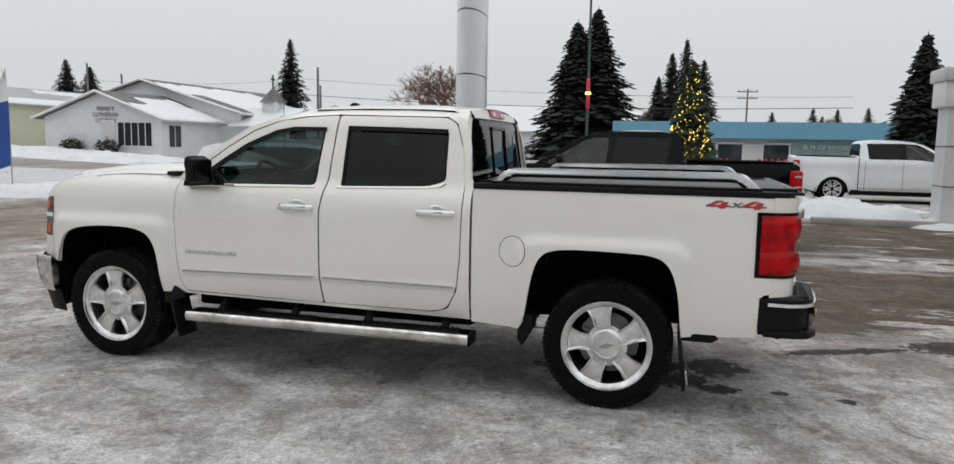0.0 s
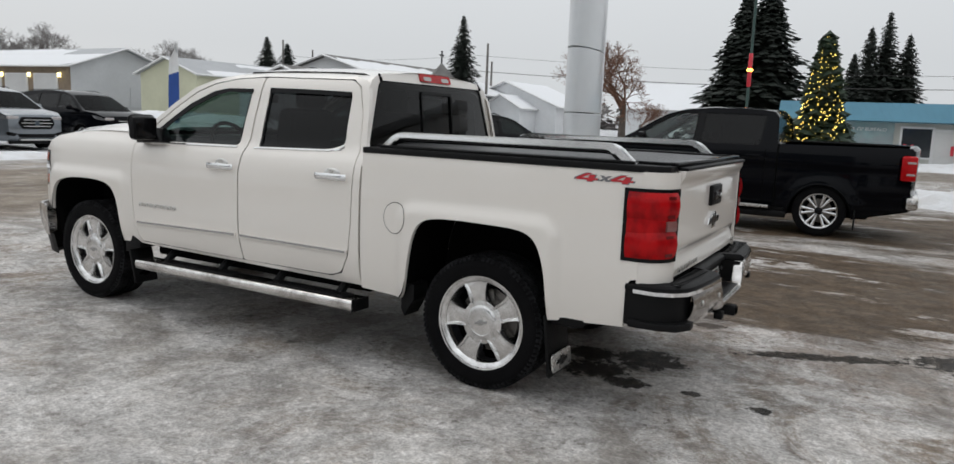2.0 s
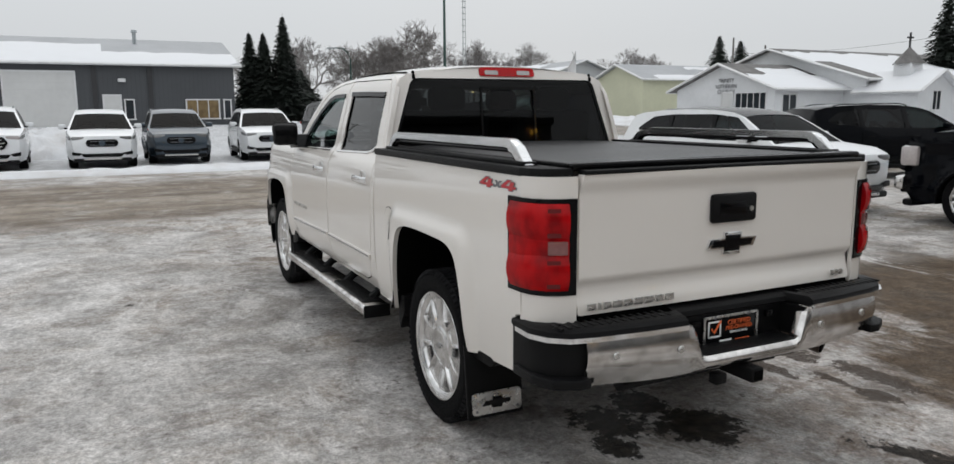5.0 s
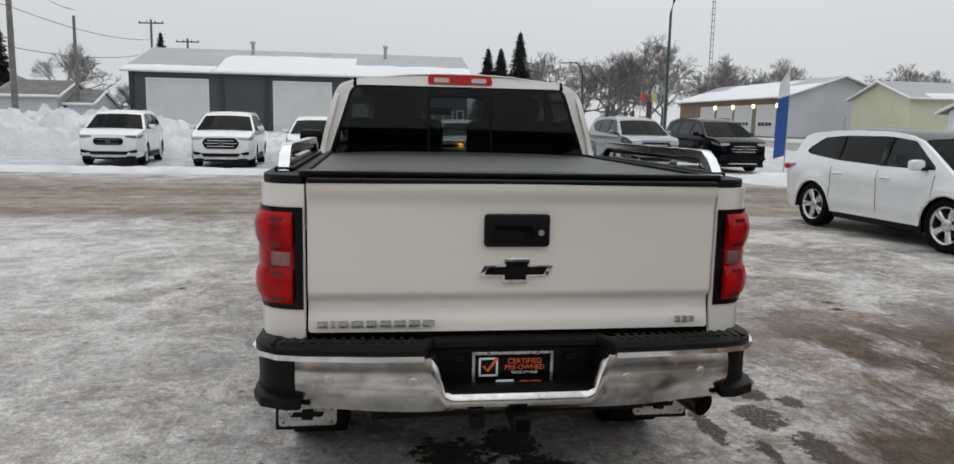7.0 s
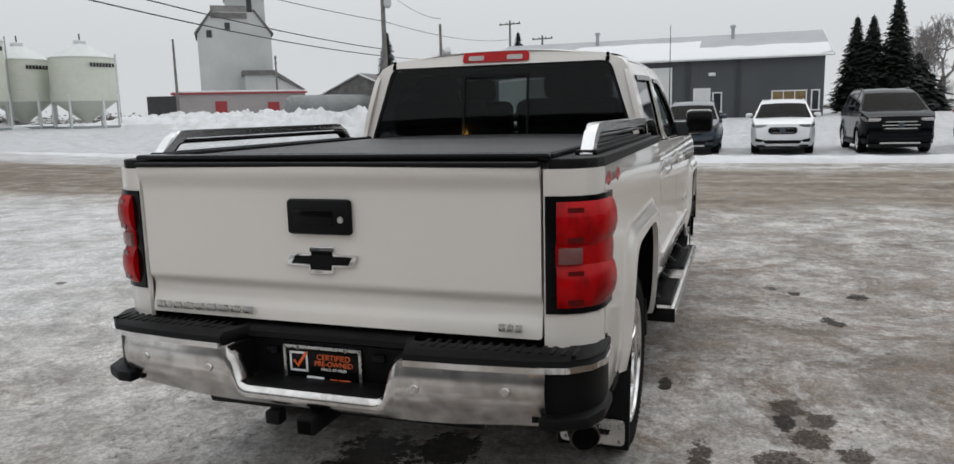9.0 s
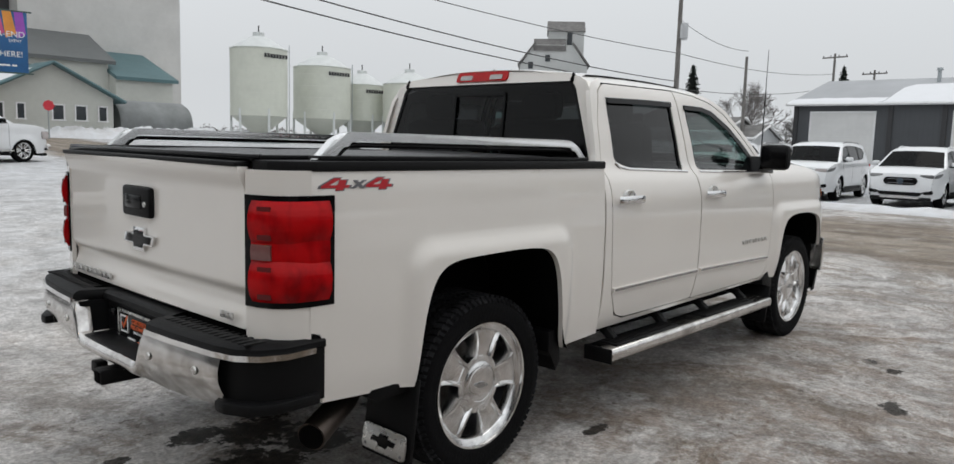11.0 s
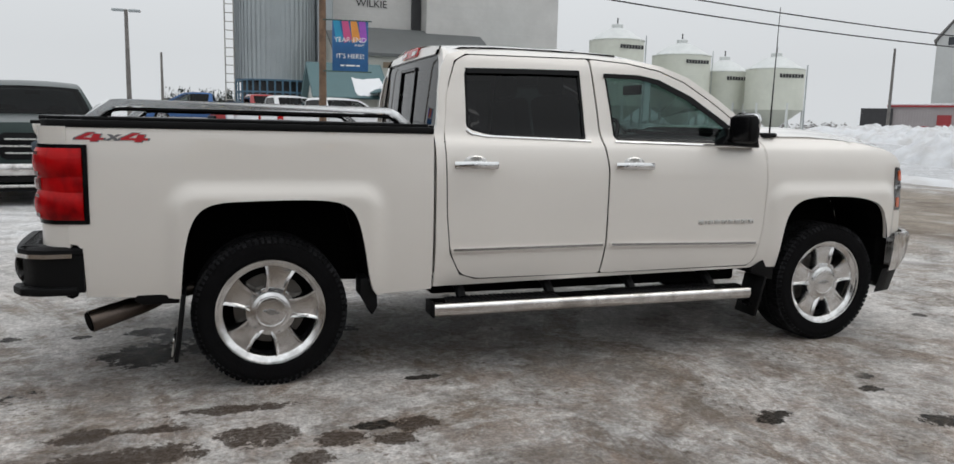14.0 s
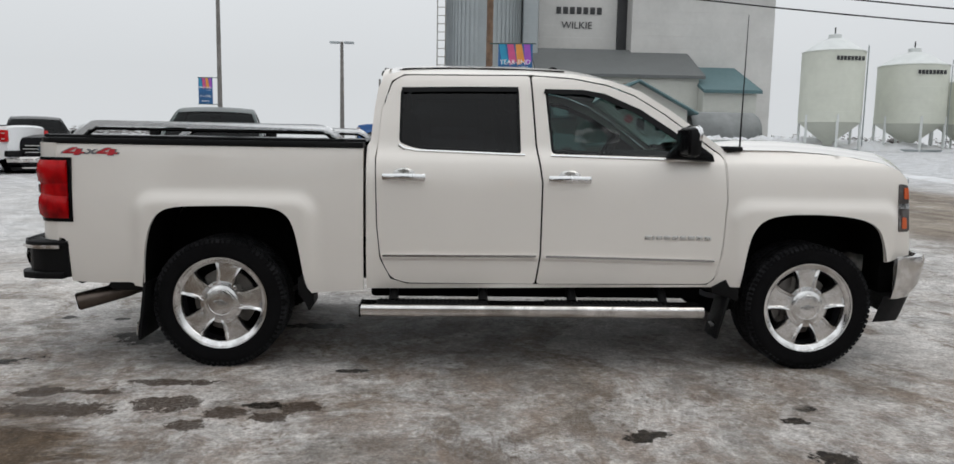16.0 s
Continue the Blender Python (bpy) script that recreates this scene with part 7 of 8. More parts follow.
part("side_door", boxed((73.95, -51.5, 1.4), (0.08, 1.2, 2.2)), GREY_SIDING, hall)
# dark shop across the street
shop = gable("metal_shop", "long charcoal metal shop with white doors and snowy grey roof", 56.5, 73.0, -6.85, 18.5, 4.35, 6.55, "y", DARK_SIDING, ROOF_GREY, 0.5,
             ((-1, 0.0, 0.55, 0.55, 1.0), (-1, 0.35, 0.75, 0.25, 1.0), (-1, 0.75, 1.0, 0.8, 1.0)), 0.65)
for y, w in ((15.1, 4.3), (5.9, 4.2)):
    d = door_on(shop, "-x", (56.5, y, 0.0), w, 3.7, DOOR_WHITE, "overhead_door")
door_on(shop, "-x", (56.5, 1.5, 0.0), 1.0, 2.1, DOOR_WHITE)
window_on(shop, "-x", (56.45, 0.4, 1.15), 0.6, 1.4, 1)
window_on(shop, "-x", (56.45, -4.55, 1.15), 2.3, 1.4, 3, TRIM_WHITE, PANE_WARM)
window_on(shop, "-x", (56.45, -6.3, 1.15), 0.5, 1.4, 1)
for y in (18.4, 11.9, 8.6, 2.55, -1.05):
    part("downpipe", boxed((56.44, y, 2.25), (0.10, 0.30, 4.4)), TRIM_DARK, shop, "", False)
part("wall_lamp", boxed((56.4, 0.8, 3.2), (0.2, 0.5, 0.25), 0.04), TRIM_WHITE, shop)
for y in (10.5, -0.5):
    part("roof_vent", lathed([(0.14, 6.2), (0.14, 7.1), (0.24, 7.12), (0.20, 7.3), (0.0, 7.35)], 12, "z", (63.0, y, 0)), GALV, shop)
cover = gable("storage_shed", "dark shed behind the snow pile", 66.0, 74.0, 30.0, 40.0, 3.0, 5.2, "x", ROOF_SHINGLE, ROOF_SHINGLE, 0.3, (), 0.3, "shed")
# office with blue roof band
office = thing("municipal_office", "low municipal office with blue metal roof band and murals", "building", (0, 0, -0.35))
part("wall", boxed((-3.4, -40.9, 1.3), (13.6, 9.4, 2.6)), BEIGE_SIDING, office, "", False)
bm = prismed([(-36.2, 2.45), (-35.5, 2.50), (-35.9, 3.35), (-46.2, 3.6), (-46.2, 2.6)], "x", -10.6, 3.6)
part("roof_band", bm, FASCIA_BLUE, office, "blue metal roof band", False)
mural = surface("grey_green_mural", (0.16, 0.26, 0.27), 0.6, vary=0.35, grain=2.0, wide=0.9, second=(0.28, 0.33, 0.34))
part("mural_wall", boxed((-0.3, -36.12, 1.3), (2.4, 0.06, 2.3)), mural, office, "painted grey-green wall panel", False)
part("mural_wall", boxed((-7.25, -36.12, 1.3), (3.6, 0.06, 2.3)), mural, office, "painted grey-green wall panel", False)
lettering("R. M. OF BUFFALO", 0.22, PRINT_WHITE, office, upright(-0.3, -36.05, 2.1, 180), 0.02, "white raised lettering")
lettering("R. M. OF REFORD", 0.29, PRINT_WHITE, office, upright(-7.1, -36.05, 2.1, 180), 0.02, "white raised lettering")
for x, w in ((-2.45, 1.3), (-4.7, 1.3), (-9.7, 0.8)):
    window_on(office, "+y", (x, -36.15, 1.55), w, 1.4, 1, TRIM_WHITE, PANE)
door_on(office, "+y", (-3.57, -36.2, 0.0), 0.8, 2.1, DOOR_WHITE)
FEST_RED = surface("red_cutout", (0.60, 0.03, 0.05), 0.5, vary=0.1)
FEST_GREEN = surface("green_cutout", (0.02, 0.28, 0.10), 0.5, vary=0.1)
for i, (x, col) in enumerate(((-5.8, 1), (-6.3, 0), (-6.8, 0), (-7.3, 0), (-7.8, 1), (-8.3, 0), (-8.8, 0), (-9.4, 1))):
    bm = boxed((x, -35.7, 0.72), (0.16, 0.06, 1.0), 0.02)
    box(bm, (x - 0.2, -35.7, 1.08), (0.34, 0.06, 0.16), 0.02)
    if i % 2:
        box(bm, (x - 0.2, -35.7, 0.72), (0.34, 0.06, 0.16), 0.02)
    solid("festive_cutout", bm, FEST_GREEN if col else FEST_RED, "bright festive cutout standing in the snow", "decoration", "", "festive cutouts", False)
for i, x in enumerate((-2.0, -2.3, -3.9, -4.2, -4.5, -4.8, -5.1)):
    solid("festive_cutout", boxed((x, -35.8, 0.9), (0.14, 0.05, 0.45), 0.03), FEST_RED, "bright festive cutout standing in the snow", "decoration", "", "festive cutouts", False)
# low house beyond the snow piles
gable("house", "low house with a dark grey shingle roof behind snow piles", 51.0, 57.0, 21.6, 25.2, 2.2, 3.2, "y", GREY_SIDING, ROOF_SHINGLE, 0.3, (), 0.6, "house")
gable("house_wing", "lower grey-roofed wing beside the low house", 51.6, 56.6, 19.6, 21.2, 1.7, 2.6, "y", GREY_SIDING, ROOF_SHINGLE, 0.2, (), 0.6, "house")
# showroom corner
show = thing("showroom", "white panelled showroom with flat cornice", "building", (-0.33, 0, 0))
HALL_PANEL = siding("dark_hall_panels", (0.10, 0.10, 0.105), 0.9, True)
SHOW_PANEL = surface("showroom_panel", (0.60, 0.61, 0.62), 0.35, vary=0.03)
part("portal", boxed((-8.3, -12.9, 1.6), (6.0, 0.7, 3.2)), SHOW_PANEL, show, "", False)
part("wall", boxed((-19.0, -16.5, 1.7), (16.0, 6.5, 3.4)), SHOW_PANEL, show, "", False)
part("cornice", boxed((-8.28, -12.9, 2.85), (6.2, 0.9, 0.55), 0.03), TRIM_WHITE, show)
part("cornice_cap", boxed((-8.28, -12.9, 3.25), (6.3, 1.1, 0.28), 0.03), GREY_SIDING, show)
# hall added out of view: dims the tailgate, mirrored in the rear glass
part("hall", boxed((-24.0, 2.0, 2.22), (18.0, 27.0, 4.44)), HALL_PANEL, show, "dark panelled main hall out of view, dimming the tailgate", False)
part("hall_parapet", boxed((-24.0, 2.0, 4.55), (18.3, 27.3, 0.24), 0.03), TRIM_DARK, show, "", False)
for y in (-8.6, -4.3, 4.2, 9.4, 13.0):
    part("shop_window", boxed((-14.98, y, 1.7), (0.08, 3.4, 2.6)), PANE, show, "dark display window of the hall out of view", False)
for y in (-10.4, -1.9, 6.6, 15.1):
    part("hall_lamp", boxed((-14.86, y, 4.2), (0.3, 0.22, 0.12), 0.03), LAMP_AMBER, show, "lit amber wall lamp")
for z in (0.9, 1.75):
    part("panel_joint", boxed((-8.3, -12.9, z), (6.02, 0.72, 0.02)), TRIM_DARK, show, "", False)
# grain elevator, old
elev = thing("grain_elevator", "old white wooden grain elevator with dark roofs", "grain elevator", (104.5, 78.0, 0.6), -52)
part("main_house", prismed([(-5.6, 0), (5.6, 0), (5.6, 14.0), (3.2, 17.4), (-3.2, 17.4), (-5.6, 14.0)], "y", -5, 5), ELEVATOR_WHITE, elev, "", False)
part("head_house", boxed((2.0, 0, 17.4), (6.0, 6.0, 5.4)), ELEVATOR_WHITE, elev, "", False)
part("head_roof", prismed([(-3.4, 19.9), (3.4, 19.9), (0, 22.0)], "x", -1.2, 5.2), ROOF_SHINGLE, elev, "", False)
for s_ in (1, -1):
    part("shoulder_roof", prismed([(s_ * 5.9, 13.8), (s_ * 3.1, 17.6), (s_ * 3.1, 17.95), (s_ * 6.0, 14.15)], "y", -5.3, 5.3), ROOF_SHINGLE, elev, "", False)
part("mid_roof", prismed([(-5.2, 16.4), (-3.2, 16.4), (-3.2, 18.6), (-5.2, 17.2)], "x", -3.4, 2.0), ROOF_SHINGLE, elev, "", False)
for x, z in ((2.6, 19.2), (2.6, 18.1), (-1.0, 15.2), (-3.8, 14.0)):
    part("window", boxed((x, -5.05 if z < 18 else -3.05, z), (0.8, 0.1, 1.1)), PANE, elev, "", False)
part("drive_shed", prismed([(1, 0), (9.5, 0), (9.5, 5.0), (5.2, 7.4), (1, 7.4)], "y", -9.6, -4.8), ELEVATOR_WHITE, elev, "", False)
part("drive_roof", prismed([(0.6, 7.4), (5.3, 7.4), (10.0, 4.7), (10.0, 5.1), (5.4, 8.1), (0.6, 8.1)], "y", -10.0, -4.6), ROOF_SHINGLE, elev, "", False)
for x in (3.0, 6.0):
    part("window", boxed((x, -9.65, 4.0), (0.7, 0.1, 0.9)), PANE, elev, "", False)
SHED_GREY = siding("mauve_grey_sheet", (0.33, 0.30, 0.30), 0.3, True)
low = thing("rail_shed", "low pale shed with red doors by the elevator", "shed", (86.0, 64.0, 0.3), -52)
part("wall", boxed((0, 0, 2.2), (17, 5, 4.4)), SHED_GREY, low, "", False)
part("plinth", boxed((0, -0.04, 0.65), (17.04, 5.0, 1.3)), CONCRETE, low, "grey concrete plinth", False)
part("roof", boxed((0, 0, 4.5), (17.6, 5.6, 0.22), 0.05), DOOR_RED, low, "", False)
part("roof_snow", boxed((0, 0, 4.72), (17.2, 5.2, 0.25), 0.1), ROOF_SNOW, low, "snow on the flat roof", False)
for x, z, w, h in ((-2.6, 2.5, 1.5, 1.9), (4.2, 2.4, 1.5, 1.7), (-4.6, 1.1, 0.8, 2.0), (6.0, 1.1, 0.8, 2.0)):
    part("door", boxed((x, -2.56, z), (w, 0.1, h)), DOOR_RED, low, "", False)
part("dark_annex", boxed((-9.9, -0.5, 2.1), (3.6, 4.5, 4.2)), TRIM_DARK, low, "", False)
# hopper bins
def hopper_bin(x, y, r, eave, apex):
    z0 = ground_z(x, y) - 0.1
    T = thing("hopper_bin", "cream steel hopper bin with conical roof on legs", "grain bin", (x, y, z0), 0, "row of hopper bins")
    bm = bmesh.new()
    lathe(bm, [(r, 2.0)] + [(r, z) for z in (3.2, 4.1, 5.0) if z < eave] + [(r, eave), (r * 1.015, eave + 0.02)], 40, "z")
    part("shell", bm, BIN_WHITE, T)
    part("roof", lathed([(r * 1.02, eave - 0.03), (r * 0.5, (eave + apex) / 2 + 0.08), (0.42, apex - 0.25), (0.42, apex), (0.0, apex + 0.08)], 40, "z"), CONE_WHITE, T, "frosted conical roof")
    part("hopper", lathed([(r * 0.985, 2.0), (0.35, 0.65), (0.3, 0.45), (0.0, 0.45)], 32, "z"), BIN_WHITE, T)
    for k in range(6):
        a = math.pi * 2 * (k + 0.3) / 6
        part("leg", tubed([(r * 0.99 * math.cos(a), r * 0.99 * math.sin(a), 2.5), (r * 0.99 * math.cos(a), r * 0.99 * math.sin(a), 0.0)], 0.09, 6), CONE_WHITE, T)
    part("skid", lathed([(r * 0.9, 0.0), (r * 1.02, 0.0), (r * 1.02, 0.22), (r * 0.9, 0.22)], 28, "z", closed=True), GALV, T)
    lad = bmesh.new()
    a = -0.6
    cx, cy = (r + 0.12) * math.cos(a), (r + 0.12) * math.sin(a)
    for d in (-0.2, 0.2):
        tube(lad, [(cx - d * math.sin(a), cy + d * math.cos(a), 0.4), (cx - d * math.sin(a), cy + d * math.cos(a), eave + 0.4)], 0.03, 4)
    part("ladder", lad, GALV, T)
    part("vent", tubed([(0.0, 0.0, apex), (0.0, 0.0, apex + 0.5)], 0.05, 5), TRIM_DARK, T)
    m = Matrix.Rotation(radians(-100), 4, "Z") @ pose(0, 0, 0)
    ang = math.atan2(-5 - y, 0.5 - x) + 0.55
    bars(T, TRIM_DARK, pose((r + 0.03) * math.cos(ang), (r + 0.03) * math.sin(ang), eave - 0.55, 90, 0, math.degrees(ang) + 90), [0.2] * 8, 0.28, 0.05, 0.02, "maker_mark", "dark maker's mark bars")
for x, y, r, e, a in ((27.85, 46.5, 2.02, 6.75, 7.95), (34.2, 47.6, 2.25, 6.0, 7.25), (38.7, 48.2, 2.0, 4.95, 6.2), (40.2, 43.9, 2.15, 5.05, 6.3)):
    hopper_bin(x, y, r, e, a)
# grain terminal
term = thing("grain_terminal", "large pale grain terminal with grey lean-to roofs", "grain elevator", (0, 0, 0))
part("work_tower", boxed((14.8, 78.0, 18), (8.2, 8, 36)), ANNEX_WHITE, term, "", False)
part("annex", boxed((27.0, 77.5, 8.1), (14.5, 12, 16.2)), ANNEX_WHITE, term, "", False)
part("annex_roof", prismed([(71.2, 16.1), (77.5, 20.7), (83.8, 16.1)], "x", 19.4, 34.6), ROOF_TEAL, term, "", False)
part("dark_gap", boxed((19.3, 74.2, 12.0), (1.1, 1.0, 20)), TRIM_DARK, term, "", False)
part("lean_to", prismed([(66.0, 0), (72.0, 0), (72.0, 10.2), (66.0, 7.5)], "x", 9.6, 25.0), BEIGE_SIDING, term, "", False)
part("lean_to_roof", prismed([(65.6, 7.35), (72.2, 10.35), (72.2, 10.65), (65.6, 7.65)], "x", 9.6, 25.5), ROOF_SLATE, term, "", False)
part("low_wing", prismed([(64.5, 0), (72.0, 0), (72.0, 8.8), (64.5, 6.1)], "x", 25.0, 30.0), BEIGE_SIDING, term, "", False)
part("low_wing_roof", prismed([(64.1, 6.0), (72.2, 8.95), (72.2, 9.25), (64.1, 6.3)], "x", 24.9, 30.4), ROOF_TEAL, term, "", False)
for x in (12.0, 15.0, 18.6):
    part("vent", boxed((x, 65.9, 6.6), (1.6, 0.1, 0.5)), BRICK_TAN, term, "", False)
lettering("WILKIE", 1.0, TRIM_DARK, term, upright(14.6, 73.95, 13.2), 0.03, "dark lettering on the tower")
bars(term, TRIM_DARK, upright(14.8, 73.95, 14.7), [0.5] * 7, 0.7, 0.2, 0.03, "company_mark", "dark company mark bars")
sil = thing("storage_silo", "tall grey corrugated steel silo on a blue lattice base", "silo", (5.0, 73.0, 1.0))
part("silo_shell", lathed([(3.75, 4.0)] + [(3.75, 4.0 + 2.4 * i) for i in range(1, 12)] + [(0.0, 34.0)], 48, "z"), GALV, sil)
for k in range(26):
    a = math.pi + math.pi * k / 25
    part("stiffener", boxed((3.81 * math.cos(a), 3.81 * math.sin(a), 17.5), (0.10, 0.10, 27.0)), GALV, sil, "", False)
part("base_core", lathed([(3.3, 0.0), (3.3, 3.95)], 32, "z"), TRIM_DARK, sil)
for z in (0.8, 1.8, 2.8, 3.9):
    part("ring_beam", lathed([(3.7, z), (3.9, z), (3.9, z + 0.16), (3.7, z + 0.16)], 40, "z", closed=True), STEEL_BLUE, sil)
for k in range(18):
    a = math.pi + math.pi * k / 17
    part("post", boxed((3.8 * math.cos(a), 3.8 * math.sin(a), 2.0), (0.16, 0.16, 4.0)), STEEL_BLUE, sil, "", False)
bm = bmesh.new()
for d in (-0.4, 0.4):
    tube(bm, [(-4.3 + d, -1.5, 0), (-4.3 + d, -1.5, 33)], 0.06, 4)
for i in range(40):
    tube(bm, [(-4.7, -1.5, 0.8 * i + 0.5), (-3.9, -1.5, 0.8 * i + 0.5)], 0.04, 4)
part("caged_ladder", bm, CONCRETE, sil)
solid("leg_casing", boxed((9.5, 71.5, 16.0), (1.6, 1.6, 32.0), 0.3), GALV, "square grey conveyor casing beside the silo", "conveyor")
wb = gable("scale_office", "beige scale office with teal gabled roof", 11.6, 19.3, 51.0, 60.0, 3.1, 5.1, "y", BEIGE_SIDING, ROOF_TEAL, 0.6, ((-1, 0.1, 0.6, 0.2, 0.9),), 0.7, "building", ROOF_TEAL)
for x, w in ((12.4, 0.6), (13.6, 0.6), (15.8, 0.9), (17.2, 0.9), (18.6, 0.7)):
    window_on(wb, "-y", (x, 51.0, 2.0), w * 0.8, 1.0, 1, TRIM_WHITE, PANE)
wb2 = gable("scale_wing", "beige wing with teal roof and snow", 7.0, 12.0, 55.0, 63.0, 2.7, 5.2, "x", BEIGE_SIDING, ROOF_TEAL, 0.5, ((-1, 0.55, 0.95, 0.45, 0.95),), 0.7, "building", ROOF_TEAL)
part("yard_lamp", boxed((8.2, 54.4, 5.4), (0.35, 0.45, 0.15), 0.05), LAMP_ON, wb2, "lit yard lamp")
solid("round_tank", lathed([(0.0, 19.9), (1.5, 20.0), (1.7, 20.3), (1.7, 25.0), (1.5, 25.3), (0.0, 25.4)], 28, "x", (0, 53.0, 2.1)), TANK_GREY, "grey steel tank lying by the scale office", "tank")
ssn = thing("road_sign", "red octagonal road sign on a post", "road sign", (13.9, 47.0, ground_z(13.9, 47.0)))
part("post", tubed([(0, 0, 0), (0, 0, 2.2)], 0.04, 6), GALV, ssn)
part("plate", lathed([(0.0, -0.08), (0.32, -0.08), (0.32, -0.05), (0.0, -0.05)], 8, "y", (0, 0, 2.0)), FEST_RED, ssn, "red sign plate")
# tank cars on the siding
for i, (x, y) in enumerate(((63.0, 36.5), (70.0, 30.0))):
    car = thing("tank_car", "grey railway tank car standing on the siding", "tank car", (x, y, 0.55), -43, "railway tank cars")
    part("tank", lathed([(0.0, -4.6), (1.0, -4.5), (1.35, -4.1), (1.4, 0.0), (1.35, 4.1), (1.0, 4.5), (0.0, 4.6)], 24, "x", (0, 0, 1.6)), TANK_GREY, car)
    part("underframe", boxed((0, 0, 0.3), (9.6, 1.8, 0.3)), TRIM_DARK, car, "", False)
    for dx in (-3.4, 3.4):
        part("bogie", boxed((dx, 0, -0.25), (2.2, 1.9, 0.8), 0.1), TRIM_DARK, car)
solid("locomotive", boxed((66.2, 33.6, 1.7), (3.5, 3.0, 2.2), 0.3), TRIM_DARK, "small dark rail mover between tank cars", "locomotive")

# ---------------------------------------------------------------- poles, signs, wires
def utility_pole(x, y, h, r, material, arms=1, turn=0, lamp=False, label="weathered wooden utility pole with crossarm", z=None):
    T = thing("utility_pole", label, "utility pole", (x, y, ground_z(x, y) if z is None else z), turn)
    part("pole", tubed([(0, 0, 0), (0, 0, h * 0.5), (0, 0, h)], [r, r * 0.85, r * 0.65], 10), material, T)
    for i in range(arms):
        part("crossarm", boxed((0, 0, h - 0.35 - 0.8 * i), (2.4, 0.10, 0.12)), material, T, "", False)
        for d in (-1.1, -0.4, 0.4, 1.1):
            part("insulator", boxed((d, 0, h - 0.22 - 0.8 * i), (0.08, 0.08, 0.16), 0.02), TRIM_DARK, T)
    return T


up = utility_pole(38.0, 18.6, 10.2, 0.17, POLE_GREY, 1, 30, label="tall wooden utility pole with transformers")
for d in (-0.4, 0.4):
    part("transformer", lathed([(0.0, 7.4), (0.22, 7.4), (0.22, 8.2), (0.0, 8.25)], 14, "z", (d, -0.25, 0)), GREY_SIDING, up, "grey transformer can")
part("street_arm", tubed([(0, 0, 9.6), (-1.2, 0, 9.9), (-2.4, 0, 9.9)], 0.05, 6), GALV, up)
utility_pole(2.62, 17.8, 11.5, 0.115, POLE_WOOD, 1, 60, label="brown wooden pole carrying a banner")
utility_pole(52.0, 20.6, 7.6, 0.15, POLE_GREY, 0)
utility_pole(73.4, 21.4, 10.0, 0.15, POLE_GREY, 1, 80)
utility_pole(79.0, 19.4, 8.9, 0.15, POLE_GREY, 1, 80)
utility_pole(92.0, 62.0, 9.0, 0.18, POLE_GREY, 2, 40)
utility_pole(70.0, 61.0, 9.5, 0.18, POLE_GREY, 2, 40)
yard_pole = utility_pole(-4.9, 40.5, 6.2, 0.14, POLE_GREY, 0, 0, label="wooden yard pole with two flat lamps")
utility_pole(-4.9, 66.0, 5.6, 0.14, POLE_GREY, 0, 0)
utility_pole(-9.75, 32.5, 10.5, 0.12, POLE_GREY, 0, 0)
utility_pole(32.7, -58.3, 8.3, 0.15, POLE_GREY, 0, 10)
utility_pole(60.0, -60.2, 8.6, 0.15, POLE_GREY, 0, 10)
utility_pole(58.6, -63.5, 7.8, 0.15, POLE_GREY, 0, 10)
utility_pole(36.4, -66.0, 7.2, 0.15, POLE_GREY, 0, 10)
utility_pole(-7.0, -95.0, 9.0, 0.15, POLE_GREY, 2, 0)
for dx in (-1.1, 0.4):
    part("lamp_head", boxed((dx * 0.55 + 0.2, 0, 6.15), (0.6, 0.25, 0.14), 0.04), GALV, yard_pole, "flat yard lamp head")


def wire_line(a, b, sag, r=0.018, label="thin black overhead power wire"):
    a, b = Vector(a), Vector(b)
    pts = [a.lerp(b, i / 16) - Vector((0, 0, sag * 4 * (i / 16) * (1 - i / 16))) for i in range(17)]
    return solid("overhead_wire", tubed(pts, r, 4), WIRE, label, "wire", "", "overhead wires")


wire_line((2.62, 17.8, 7.5), (38.0, 18.6, 6.9), 0.45)
wire_line((2.62, 17.8, 6.8), (38.0, 18.6, 5.3), 0.5, 0.024)
wire_line((2.62, 17.8, 6.3), (38.0, 18.6, 4.9), 0.5, 0.024)
wire_line((2.62, 17.8, 8.1), (-30.0, 20.0, 10.4), 0.6)
wire_line((38.0, 18.6, 8.8), (52.0, 20.5, 8.6), 0.4)
wire_line((38.0, 18.6, 6.9), (73.4, 21.4, 8.8), 0.5)
wire_line((38.0, 18.6, 4.9), (73.4, 21.4, 7.6), 0.5)
wire_line((33.5, -57.0, 7.2), (-12.0, -57.0, 5.6), 0.5, 0.012)
wire_line((33.5, -57.0, 5.8), (-12.0, -57.0, 4.8), 0.5, 0.024)
wire_line((33.5, -57.0, 7.2), (60.0, -60.2, 7.6), 0.5, 0.012)
